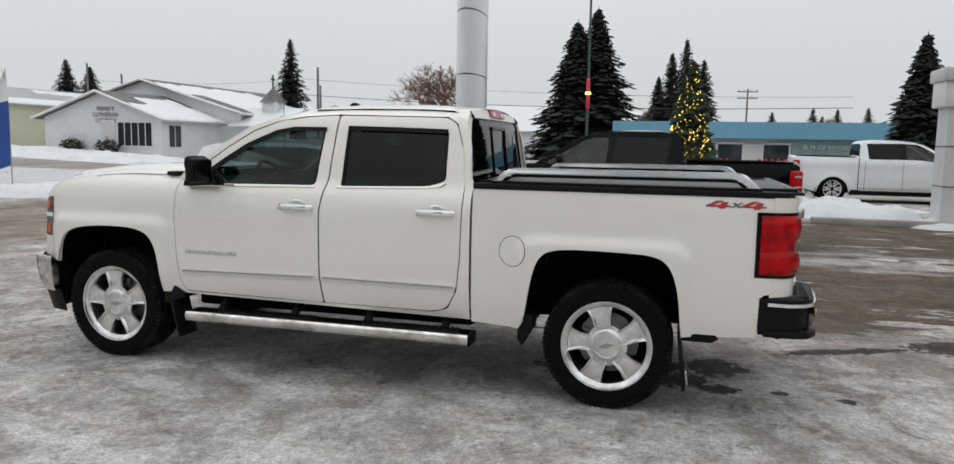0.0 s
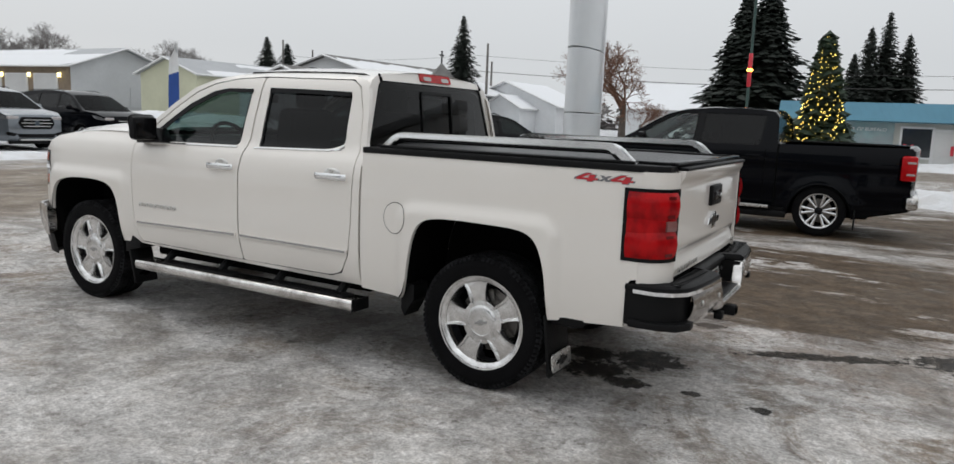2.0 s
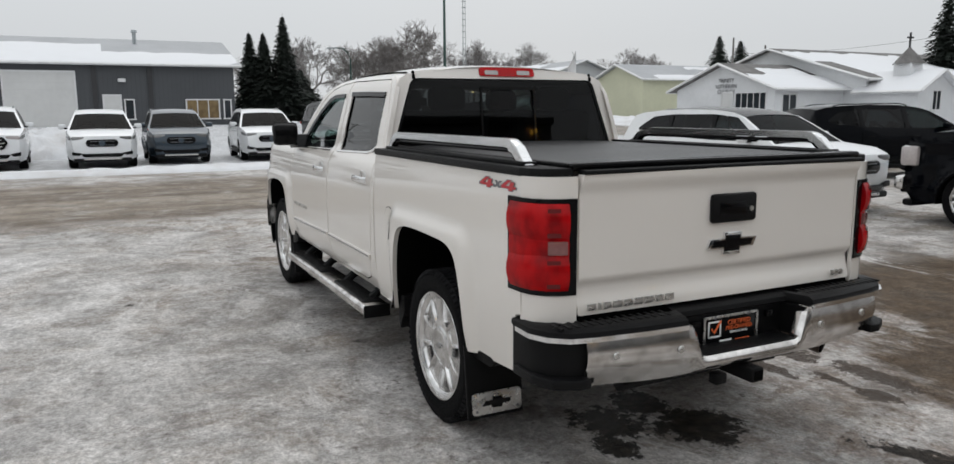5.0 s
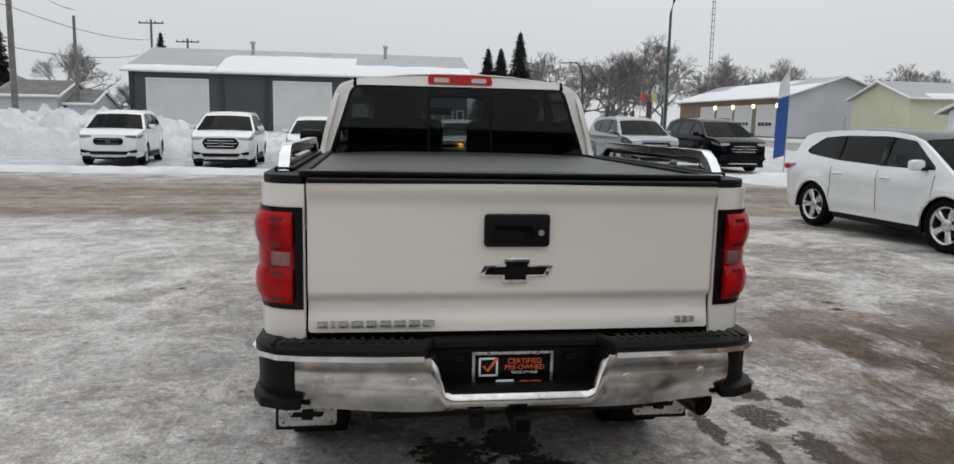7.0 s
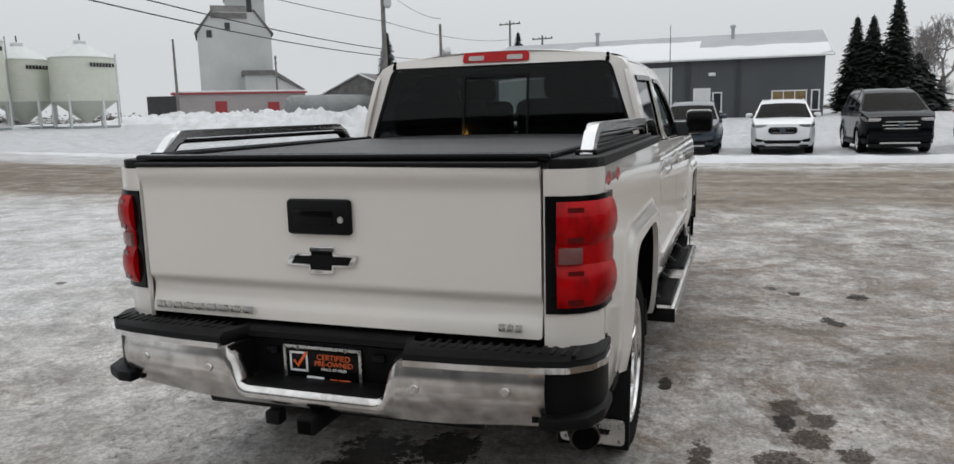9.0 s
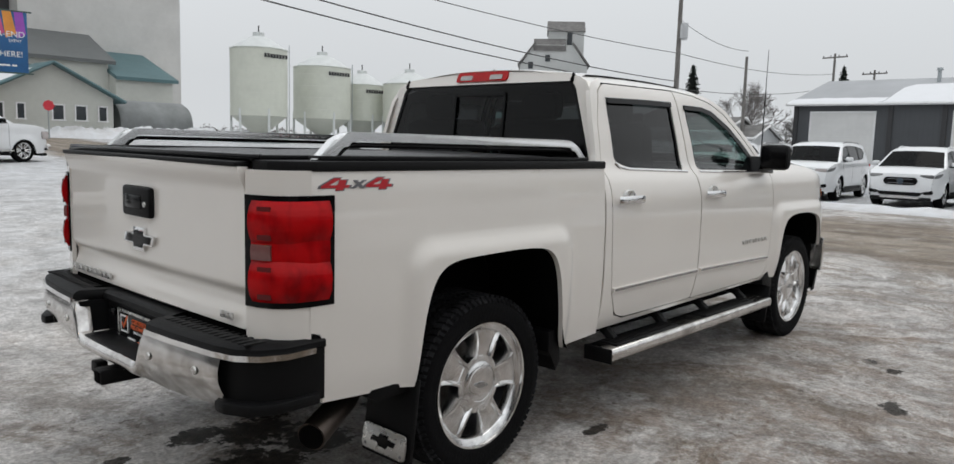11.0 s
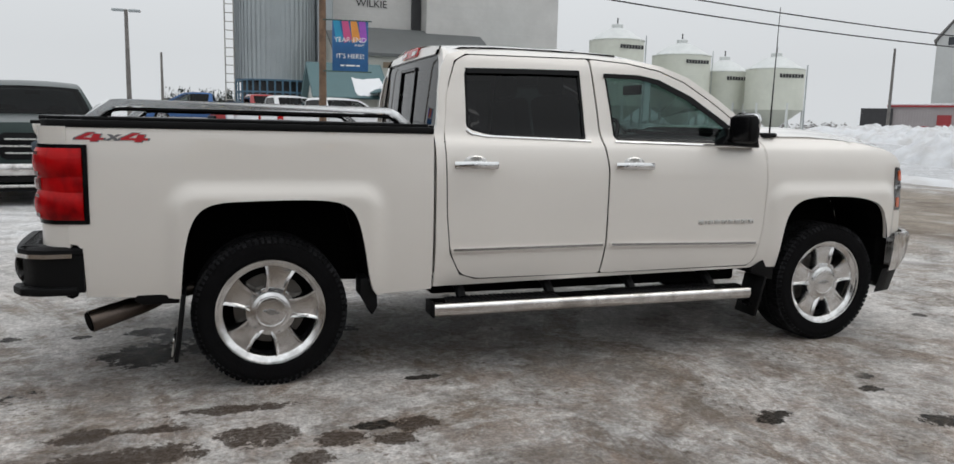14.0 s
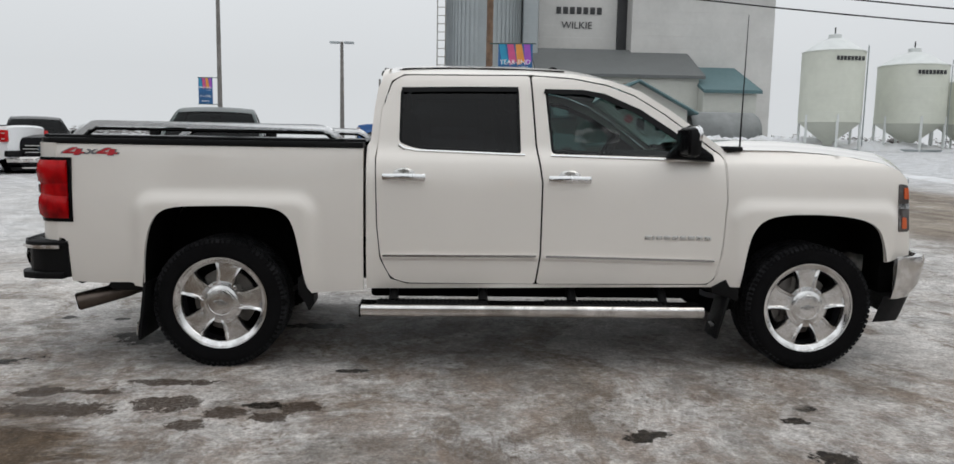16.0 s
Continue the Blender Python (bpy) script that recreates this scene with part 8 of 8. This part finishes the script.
# banners
def banner(x, y, z0, z1, w, turn, label, arm=0.26, reach=0.10):
    T = thing("banner", label, "banner", (x, y, (z0 + z1) / 2), turn, "sales banners")
    h = z1 - z0
    blue = surface("banner_blue", (0.015, 0.10, 0.26), 0.5, vary=0.15, grain=5)
    art = [surface("banner_teal", (0.02, 0.25, 0.42), 0.5), surface("banner_pink", (0.55, 0.08, 0.22), 0.5), surface("banner_orange", (0.70, 0.28, 0.05), 0.5), surface("banner_violet", (0.32, 0.08, 0.45), 0.5)]
    part("sheet", boxed((0, 0, 0), (w, 0.02, h), 0.004), blue, T, "blue printed vinyl sheet")
    for i, mt in enumerate(art):
        pts = [(-w / 2 + w * (0.02 + 0.24 * i), h * 0.5 - 0.02), (-w / 2 + w * (0.20 + 0.24 * i), h * 0.5 - 0.02), (-w / 2 + w * min(0.97, 0.30 + 0.24 * i), h * 0.14), (-w / 2 + w * (0.12 + 0.22 * i), h * 0.06)]
        part("stripe", prismed(pts, "y", -0.014, -0.011), mt, T, "", False)
    lettering("YEAR-END", w * 0.19, PRINT_WHITE, T, upright(0, -0.018, h * 0.12), 0.002, "white lettering")
    lettering("EVENT", w * 0.09, PRINT_WHITE, T, upright(w * 0.25, -0.018, h * 0.02), 0.002, "white lettering")
    lettering("IT'S HERE!", w * 0.18, PRINT_WHITE, T, upright(0, -0.018, -h * 0.2), 0.002, "white lettering")
    bars(T, PRINT_WHITE, upright(0, -0.018, -h * 0.38), [w * 0.1, w * 0.25, w * 0.1], h * 0.03, w * 0.04, 0.003, "logo_bar")
    for z in (h / 2, -h / 2):
        part("rod", tubed([(-w / 2 - arm, 0, z), (w / 2 + reach, 0, z)], 0.02, 6), POLE_STEEL, T)
    return T
banner(3.39, 17.6, 2.82, 4.27, 1.03, -8, "bright blue sales banner on a wooden pole")
banner(-10.42, 32.45, 2.88, 4.16, 0.68, 0, "bright blue sales banner on a far pole", 0.03, 0.36)
# pylon sign
pyl = thing("pylon_sign", "tall white rounded pylon sign with panel joints", "sign", (4.82, -12.68, 0), -80)
PYLON = surface("pylon_white", (0.66, 0.68, 0.70), 0.3, vary=0.02, coat=0.3)
part("plinth", lathed([(0.0, 0.0), (1.0, 0.0), (1.0, 0.18), (0.0, 0.18)], 40, "z"), CONCRETE, pyl).scale = (1.8, 0.48, 1)
for i in range(5):
    z0, z1 = 0.335 + 1.455 * i - (0.185 if i == 0 else 0.0), 0.335 + 1.455 * (i + 1) - 0.02
    lean = 0.02 * i
    bm = lathed([(0.0, z0), (0.97, z0), (1.0, z0 + 0.01), (1.0, z1 - 0.01), (0.97, z1), (0.0, z1)], 56, "z")
    for v in bm.verts:
        v.co.x, v.co.y = v.co.x * (1.33 + lean), v.co.y * 0.36
    part("panel", bm, PYLON, pyl)
bars(pyl, TUBE_ON, pose(-1.45, 0.30, 6.25, 90, 0, 200), [0.16] * 5, 0.42, 0.06, 0.03, "lit_letter_bar", "lit white letter bars")
bars(pyl, TUBE_ON, pose(-1.3, -0.30, 6.25, 90, 0, -20), [0.16] * 5, 0.42, 0.06, 0.03, "lit_letter_bar", "lit white letter bars")
# street lamps
def street_lamp(x, y, h, reach, turn, material=None, label="tall curved street lamp", k=1.0):
    T = thing("street_lamp", label, "street lamp", (x, y, 0), turn)
    part("mast", tubed([(0, 0, 0), (0, 0, h * 0.5), (0, 0, h * 0.86), (reach * 0.12, 0, h * 0.94), (reach * 0.45, 0, h), (reach, 0, h)], [v * k for v in (0.10, 0.085, 0.07, 0.065, 0.055, 0.05)], 8), material or POLE_STEEL, T)
    part("lamp_head", boxed((reach + 0.25, 0, h - 0.03), (0.7, 0.28, 0.14), 0.05), GALV, T)
    return T
street_lamp(38.0, -16.0, 9.2, 1.9, -63)
street_lamp(65.5, -18.7, 7.3, 1.5, 80)
lamp3 = street_lamp(4.42, -31.5, 12.0, 1.5, 90, POLE_STEEL, "tall green street lamp with lit festive fixture", 0.7)
part("festive_band", boxed((0, 0, 4.15), (0.17, 0.17, 1.5), 0.05), FEST_RED, lamp3, "red festive band")
part("festive_light", lathed([(0.0, 4.0), (0.15, 4.15), (0.0, 4.35)], 10, "z"), glow("festive_amber", (1.0, 0.55, 0.08), 6.0), lamp3, "amber festive light")
mast = thing("radio_mast", "thin lattice radio mast", "mast", (105.0, -49.0, 0))
for k in range(3):
    a = 2 * math.pi * k / 3
    part("leg", tubed([(0.3 * math.cos(a), 0.3 * math.sin(a), 0), (0.2 * math.cos(a), 0.2 * math.sin(a), 24)], 0.05, 4), GALV, mast)
for i in range(24):
    part("rung", boxed((0, 0, 0.9 * i + 1), (0.5, 0.5, 0.07)), GALV, mast, "", False)
# feather flag
ff = thing("feather_flag", "blue and white feather flag in the snow bank", "flag", (19.3, -12.75, 0), 75)
part("pole", tubed([(0, 0, 0), (0, 0, 2.5), (0.03, 0, 3.3), (0.15, 0, 3.6)], [0.02, 0.018, 0.012, 0.008], 6), GALV, ff)
rows = []
for i in range(13):
    t = i / 12
    z = 0.75 + 2.9 * t
    w = 0.34 * (1 - 0.15 * t) * (1 - smooth_step(0.82, 1.0, t) * 0.8)
    rows.append([(0.02 + w * u / 5, 0.05 * math.sin(3 * t + u * 0.7), z - 0.12 * u / 5) for u in range(6)])
FLAG_BLUE = surface("flag_blue", (0.02, 0.07, 0.28), 0.7, vary=0.1)
bm = bmesh.new()
grid(bm, rows[:9])
part("blue_cloth", bm, FLAG_BLUE, ff, "blue cloth")
bm = bmesh.new()
grid(bm, rows[8:])
part("white_cloth", bm, TRIM_WHITE, ff, "white cloth")
# flags by the far street
for i, (x, y, c) in enumerate(((60.0, -22.4, FEST_RED), (60.4, -23.6, surface("yellow_cloth", (0.55, 0.50, 0.05), 0.7)), (61.0, -24.9, FEST_RED))):
    fl = thing("flag", "small bright flag on a pole", "flag", (x, y, 0), -60 + 8 * i, "flags by the far street")
    part("pole", tubed([(0, 0, 0), (0, 0, 5.0)], 0.04, 6), GALV, fl)
    bm = bmesh.new()
    grid(bm, [[(0.05 + 0.55 * u / 5, 0.1 * math.sin(u * 1.3), 4.7 - 0.70 * j / 3 - 0.50 * u / 5) for u in range(6)] for j in range(4)])
    part("cloth", bm, c, fl)
# kerb beside the showroom
solid("kerb", boxed((-4.6, -12.6, 0.07), (3.0, 0.2, 0.16), 0.03), CONCRETE, "worn concrete kerb", "kerb", "structure")

# ---------------------------------------------------------------- trees
NEEDLES = surface("spruce_needles", (0.010, 0.016, 0.011), 0.8, vary=0.35, grain=6, wide=0.7)
BARK = surface("bark", (0.105, 0.088, 0.076), 0.95, vary=0.25, grain=9)
TWIGS = surface("bare_twigs", (0.20, 0.185, 0.178), 0.95, vary=0.2)
RUSSET = surface("russet_twigs", (0.19, 0.105, 0.072), 0.95, vary=0.25)


def spruce_mesh(h, r, seed, dense=1.0):
    rnd = random.Random(seed)
    bm = bmesh.new()
    z = 0.06 * h
    while z < h * 0.985:
        t = z / h
        rad = 1.2 * r * (1 - t) ** 0.85 * rnd.uniform(0.78, 1.12) + 0.06
        n = max(6, int((9 + 17 * (1 - t)) * dense))
        for k in range(n):
            a = 2 * math.pi * (k + rnd.random()) / n
            L_ = rad * rnd.uniform(0.62, 1.08)
            d = Vector((math.cos(a), math.sin(a), 0))
            side = Vector((-d.y, d.x, 0))
            m = max(3, int(3 + 5.0 * L_ / r))
            for j in range(m):
                q = (j + 0.6) / m
                p = d * L_ * q + Vector((0, 0, z - 0.28 * L_ * q * q + 0.10 * L_ * q + rnd.uniform(-0.14, 0.14)))
                w = (0.10 + 0.17 * L_ * (1 - 0.5 * q)) * rnd.uniform(0.7, 1.2)
                l = (0.16 + 0.22 * L_) * rnd.uniform(0.7, 1.2)
                tip = p + d * l * 0.7 + Vector((0, 0, -0.25 * l))
                for sg in (1, -1):
                    e = p + side * sg * w + d * l * rnd.uniform(0.1, 0.5) + Vector((0, 0, -0.35 * w - rnd.uniform(0, 0.08)))
                    b = p - d * l * 0.3 + Vector((0, 0, 0.05))
                    bm.faces.new([bm.verts.new(v) for v in (b, e, tip)])
        z += h * (0.016 + 0.012 * (1 - t)) / max(0.7, dense)
    for k in range(8):
        a = k * 0.8
        v = [bm.verts.new(p) for p in ((0.05 * math.cos(a), 0.05 * math.sin(a), h * 0.93), (0.08 * math.cos(a + 1), 0.08 * math.sin(a + 1), h * 0.93), (0, 0, h * 1.02))]
        bm.faces.new(v)
    return bm


def spruce(x, y, h, r, seed, label="tall dark green spruce tree", group="spruces", z=0.0, dense=1.0):
    T = thing("spruce", label, "tree", (x, y, z if z else ground_z(x, y)), seed * 37, group)
    part("trunk", tubed([(0, 0, 0), (0, 0, h * 0.5), (0, 0, h * 0.95)], [0.022 * h, 0.014 * h, 0.003 * h], 8), BARK, T)
    part("crown", spruce_mesh(h, r, seed, dense), NEEDLES, T, "", False)
    return T


def bare_mesh(h, spread, seed, depth=6, twig=0.010):
    rnd = random.Random(seed)
    verts, faces = [], []

    def limb(p, d, length, r, level):
        q = p + d * length
        u = d.orthogonal().normalized()
        w = d.cross(u)
        base = len(verts)
        r1 = max(twig, r * 0.62)
        for c, rr in ((p, r), (q, r1)):
            for k in range(3):
                a = 2 * math.pi * k / 3
                verts.append(tuple(c + rr * (math.cos(a) * u + math.sin(a) * w)))
        for k in range(3):
            faces.append((base + k, base + (k + 1) % 3, base + 3 + (k + 1) % 3, base + 3 + k))
        if level == 0:
            return
        n = 3 if level > 2 else 4
        for k in range(n):
            e = Vector((rnd.gauss(0, 1), rnd.gauss(0, 1), rnd.gauss(0, 0.8)))
            nd = (d * 1.0 + e * spread + Vector((0, 0, 0.12))).normalized()
            start = p.lerp(q, rnd.uniform(0.55, 1.0)) if k else q
            limb(start, nd, length * rnd.uniform(0.62, 0.86), r1, level - 1)
    limb(Vector((0, 0, 0)), Vector((0, 0, 1)), h * 0.24, h * 0.022, depth)
    me = bpy.data.meshes.new("crown")
    me.from_pydata(verts, [], faces)
    return me


def bare_tree(x, y, h, seed, material=None, spread=0.55, label="leafless deciduous tree with fine frosted twigs", turn=0, group="bare trees", depth=6):
    T = thing("bare_tree", label, "tree", (x, y, ground_z(x, y)), turn, group)
    part("trunk", tubed([(0, 0, 0), (0, 0, h * 0.12), (0, 0, h * 0.26)], [h * 0.028, h * 0.024, h * 0.02], 8), BARK, T)
    ob = new("crown", bare_mesh(h, spread, seed, depth))
    ob.data.materials.append(material or TWIGS)
    ob.parent = T
    return T


spruce(4.9, -38.6, 9.4, 3.0, 1, dense=1.4)
spruce(5.95, -38.0, 8.6, 2.8, 2, dense=1.4)
spruce(5.6, -40.4, 8.0, 2.6, 3, dense=1.2)
spruce(0.3, -72.7, 12.2, 2.6, 4)
spruce(1.6, -72.0, 10.8, 2.6, 5)
spruce(-1.4, -73.0, 10.2, 2.6, 6)
spruce(2.9, -74.0, 8.7, 2.2, 7)
spruce(-9.72, -30.3, 6.5, 1.7, 8, dense=1.2)
spruce(37.0, -61.0, 11.2, 2.6, 9)
spruce(68.8, -66.6, 9.8, 3.4, 10)
spruce(67.5, -68.8, 9.2, 3.4, 11)
spruce(69.0, -13.4, 9.7, 2.0, 12, dense=1.2)
spruce(69.2, -11.6, 8.1, 1.8, 13, dense=1.2)
spruce(69.5, -10.4, 8.1, 1.8, 14, dense=1.2)
spruce(73.0, -15.8, 5.0, 3.0, 15)
spruce(64.6, 31.2, 8.4, 1.7, 16)
spruce(75.0, 21.0, 9.0, 1.6, 17)
for i, (x, y, h) in enumerate(((-11.8, -114, 7.0), (-17.2, -113, 7.6), (-18.6, -114, 6.4), (-20.4, -112.8, 7.4), (-24.2, -112, 7.6), (-22.0, -113, 5.6))):
    spruce(x, y, h, 2.4, 20 + i, dense=0.7)
first = bare_tree(17.9, -54.2, 12.0, 3, RUSSET, 0.80, "round russet-brown tree without leaves", depth=7)
for x, y, k, a in ((9.6, -62.0, 0.55, 80), (22.0, -72.0, 0.48, 150), (4.0, -85.0, 0.78, 220), (-14.0, -80.0, 0.62, 20)):
    c = copy_thing(first, pose(x, y, 0, 0, 0, a))
    c.scale = (k, k, k)
bt = bare_tree(81.0, -31.0, 14.5, 11, None, 0.55, depth=7)
bt2 = bare_tree(88.0, -25.0, 12.0, 12, None, 0.6, depth=7)
for i, (x, y, k, a, src) in enumerate(((84.0, -27.0, 0.85, 40, bt), (95.0, -33.0, 0.9, 110, bt2), (102.0, -24.0, 1.0, 200, bt), (92.0, -20.0, 0.9, 300, bt2), (110.0, -36.0, 1.1, 70, bt), (118.0, -42.0, 1.1, 160, bt2), (125.0, -50.0, 1.1, 250, bt),
                                      (98.0, -74.0, 0.95, 30, bt), (105.0, -80.0, 0.9, 140, bt2), (112.0, -64.0, 0.9, 60, bt2), (105.0, -15.0, 0.9, 10, bt2), (58.6, 19.6, 0.38, 10, bt2), (62.0, 24.5, 0.6, 190, bt), (130.0, -62.0, 1.0, 20, bt), (112.0, -90.0, 1.0, 90, bt), (112.0, -58.5, 1.1, 33, bt2), (118.0, -66.0, 1.15, 77, bt), (109.0, -52.0, 1.1, 120, bt), (124.0, -60.0, 1.2, 200, bt2))):
    c = copy_thing(src, pose(x, y, ground_z(x, y), 0, 0, a))
    c.scale = (k, k, k)
# lit tree
xt = thing("festive_tree", "tall green tree wound with glowing yellow fairy lights", "tree", (-0.40, -13.3, 0))
part("trunk", tubed([(0, 0, 0), (0, 0, 3.3)], [0.06, 0.01], 8), BARK, xt)
part("crown", spruce_mesh(3.6, 0.62, 41, 1.6), surface("artificial_green", (0.018, 0.036, 0.018), 0.7, vary=0.3), xt, "", False)
bm = bmesh.new()
rnd = random.Random(8)
for i in range(1500):
    t = rnd.random() ** 1.25
    z = 0.35 + 3.2 * t
    rr = 0.76 * (1 - z / 3.7) ** 0.9 + 0.05
    a = rnd.random() * 2 * math.pi
    bmesh.ops.create_icosphere(bm, subdivisions=0, radius=0.0080, matrix=Matrix.Translation((rr * math.cos(a), rr * math.sin(a), z)))
lights_ = part("fairy_lights", bm, glow("fairy_yellow", (1.0, 0.70, 0.14), 6.0), xt, "glowing yellow fairy lights", False)
tagged(lights_, kind="stuff")
for x, y in ((1.35, 0.9), (-1.45, 0.9), (-1.2, -1.3), (1.2, -1.3)):
    part("guy_wire", tubed([(0.02 * x, 0.02 * y, 2.7), (x, y, 0.0)], 0.008, 5), POLE_STEEL, xt, "taut steel guy wire")
# far woods
def woods(x0, y0, x1, y1, h, n, seed, material, label):
    rnd = random.Random(seed)
    verts, faces = [], []
    for i in range(n):
        t = rnd.random()
        x, y = x0 + (x1 - x0) * t + rnd.uniform(-4, 4), y0 + (y1 - y0) * t + rnd.uniform(-4, 4)
        hh = h * rnd.uniform(0.6, 1.1)
        z0 = ground_z(x, y)
        for k in range(14):
            q = rnd.random()
            r = 1.6 * (1 - q) + 0.2
            a = rnd.random() * 6.283
            c = Vector((x + r * math.cos(a) * 0.7, y + r * math.sin(a) * 0.7, z0 + hh * q))
            b = len(verts)
            for _ in range(3):
                verts.append(tuple(c + Vector((rnd.uniform(-r, r), rnd.uniform(-r, r), rnd.uniform(-0.12, 0.12) * hh))))
            faces.append((b, b + 1, b + 2))
    me = bpy.data.meshes.new("woods")
    me.from_pydata(verts, [], faces)
    ob = new("far_woods", me)
    me.materials.append(material)
    tagged(ob, label, "woods", kind="stuff")
woods(-13, 205, 5, 205, 7.0, 150, 1, NEEDLES, "far dark line of spruces")
woods(60, 140, 150, 105, 2.2, 200, 2, TWIGS, "far low brush beyond the yard")
woods(-120, 200, -70, 210, 2.2, 90, 3, TWIGS, "far grey line of bare trees")
woods(100, -110, 10, -125, 5.0, 260, 4, TWIGS, "far grey trees behind the houses")
woods(10, -125, -90, -120, 5.0, 260, 5, TWIGS, "far grey trees behind the houses")
woods(130, -20, 150, 60, 4.0, 160, 6, TWIGS, "far grey trees behind the shop")

# ---------------------------------------------------------------- snow banks
def snow_pile(name, cx, cy, lx, ly, h, seed, label, turn=0, lumps=0.35, nx=44, ny=26):
    rows = []
    c, s = math.cos(radians(turn)), math.sin(radians(turn))
    for i in range(nx + 1):
        row = []
        for j in range(ny + 1):
            u, v = 2 * i / nx - 1, 2 * j / ny - 1
            d = max(0.0, 1 - (abs(u) ** 2.6 + abs(v) ** 2.2))
            p = Vector((u * lx * 1.5, v * ly * 1.5, seed * 3.7))
            n = noise.fractal(p, 1.0, 2.0, 5) * lumps + noise.noise(p * 3.0) * lumps * 0.22
            z = max(0.0, d ** 0.6 * h * (0.72 + 0.55 * n)) if d > 0 else 0.0
            x, y = cx + c * u * lx - s * v * ly, cy + s * u * lx + c * v * ly
            row.append((x, y, ground_z(x, y) - 0.03 + z))
        rows.append(row)
    bm = bmesh.new()
    grid(bm, rows)
    return solid(name, bm, SNOW, label, "snow bank")
snow_pile("snow_bank", 30.0, 13.5, 4.5, 8.5, 2.0, 1, "high lumpy ploughed snow pile", lumps=0.55, nx=70, ny=90)
snow_pile("snow_bank", 29.0, 6.2, 2.6, 6.0, 1.3, 2, "lumpy ploughed snow behind parked vehicles", lumps=0.55, nx=50, ny=70)
snow_pile("snow_bank", 19.0, 1.0, 0.9, 26.0, 0.22, 3, "low snow ridge along the street", lumps=0.5, nx=20, ny=160)
snow_pile("snow_bank", 17.4, -12.6, 1.8, 2.4, 0.40, 4, "snow heap around the feather flag", lumps=0.5)
snow_pile("snow_bank", 45.0, 26.0, 4.0, 12.0, 1.4, 5, "far ploughed snow ridge", 20, lumps=0.8, nx=40, ny=90)
snow_pile("snow_bank", -4.1, -15.4, 1.9, 1.5, 0.55, 6, "lumpy snow bank on the island", lumps=0.6)
snow_pile("snow_bank", -6.4, -12.9, 1.5, 0.8, 0.30, 7, "trampled snow against the showroom", lumps=0.5)
snow_pile("snow_bank", 0.0, -17.5, 7.0, 1.4, 0.30, 8, "low snow bank along the lot", lumps=0.5, nx=90, ny=24)
snow_pile("snow_bank", 10.0, -35.0, 40.0, 1.8, 0.45, 9, "snow bank along the far pavement", lumps=0.5, nx=200, ny=20)
snow_pile("snow_bank", 42.0, -36.5, 14.0, 2.2, 0.8, 10, "snow bank before the church", lumps=0.4, nx=90, ny=24)
snow_pile("snow_bank", 60.0, 42.0, 16.0, 3.0, 1.2, 11, "snow ridge along the siding", -45, lumps=0.8, nx=110, ny=30)
snow_pile("snow_bank", 24.0, 49.5, 14.0, 2.2, 1.0, 12, "snow ridge before the grain bins", -12, lumps=0.7, nx=110, ny=30)
snow_pile("snow_bank", 4.0, 52.0, 9.0, 2.0, 0.7, 13, "snow ridge at the yard's edge", 4, lumps=0.6, nx=80, ny=26)
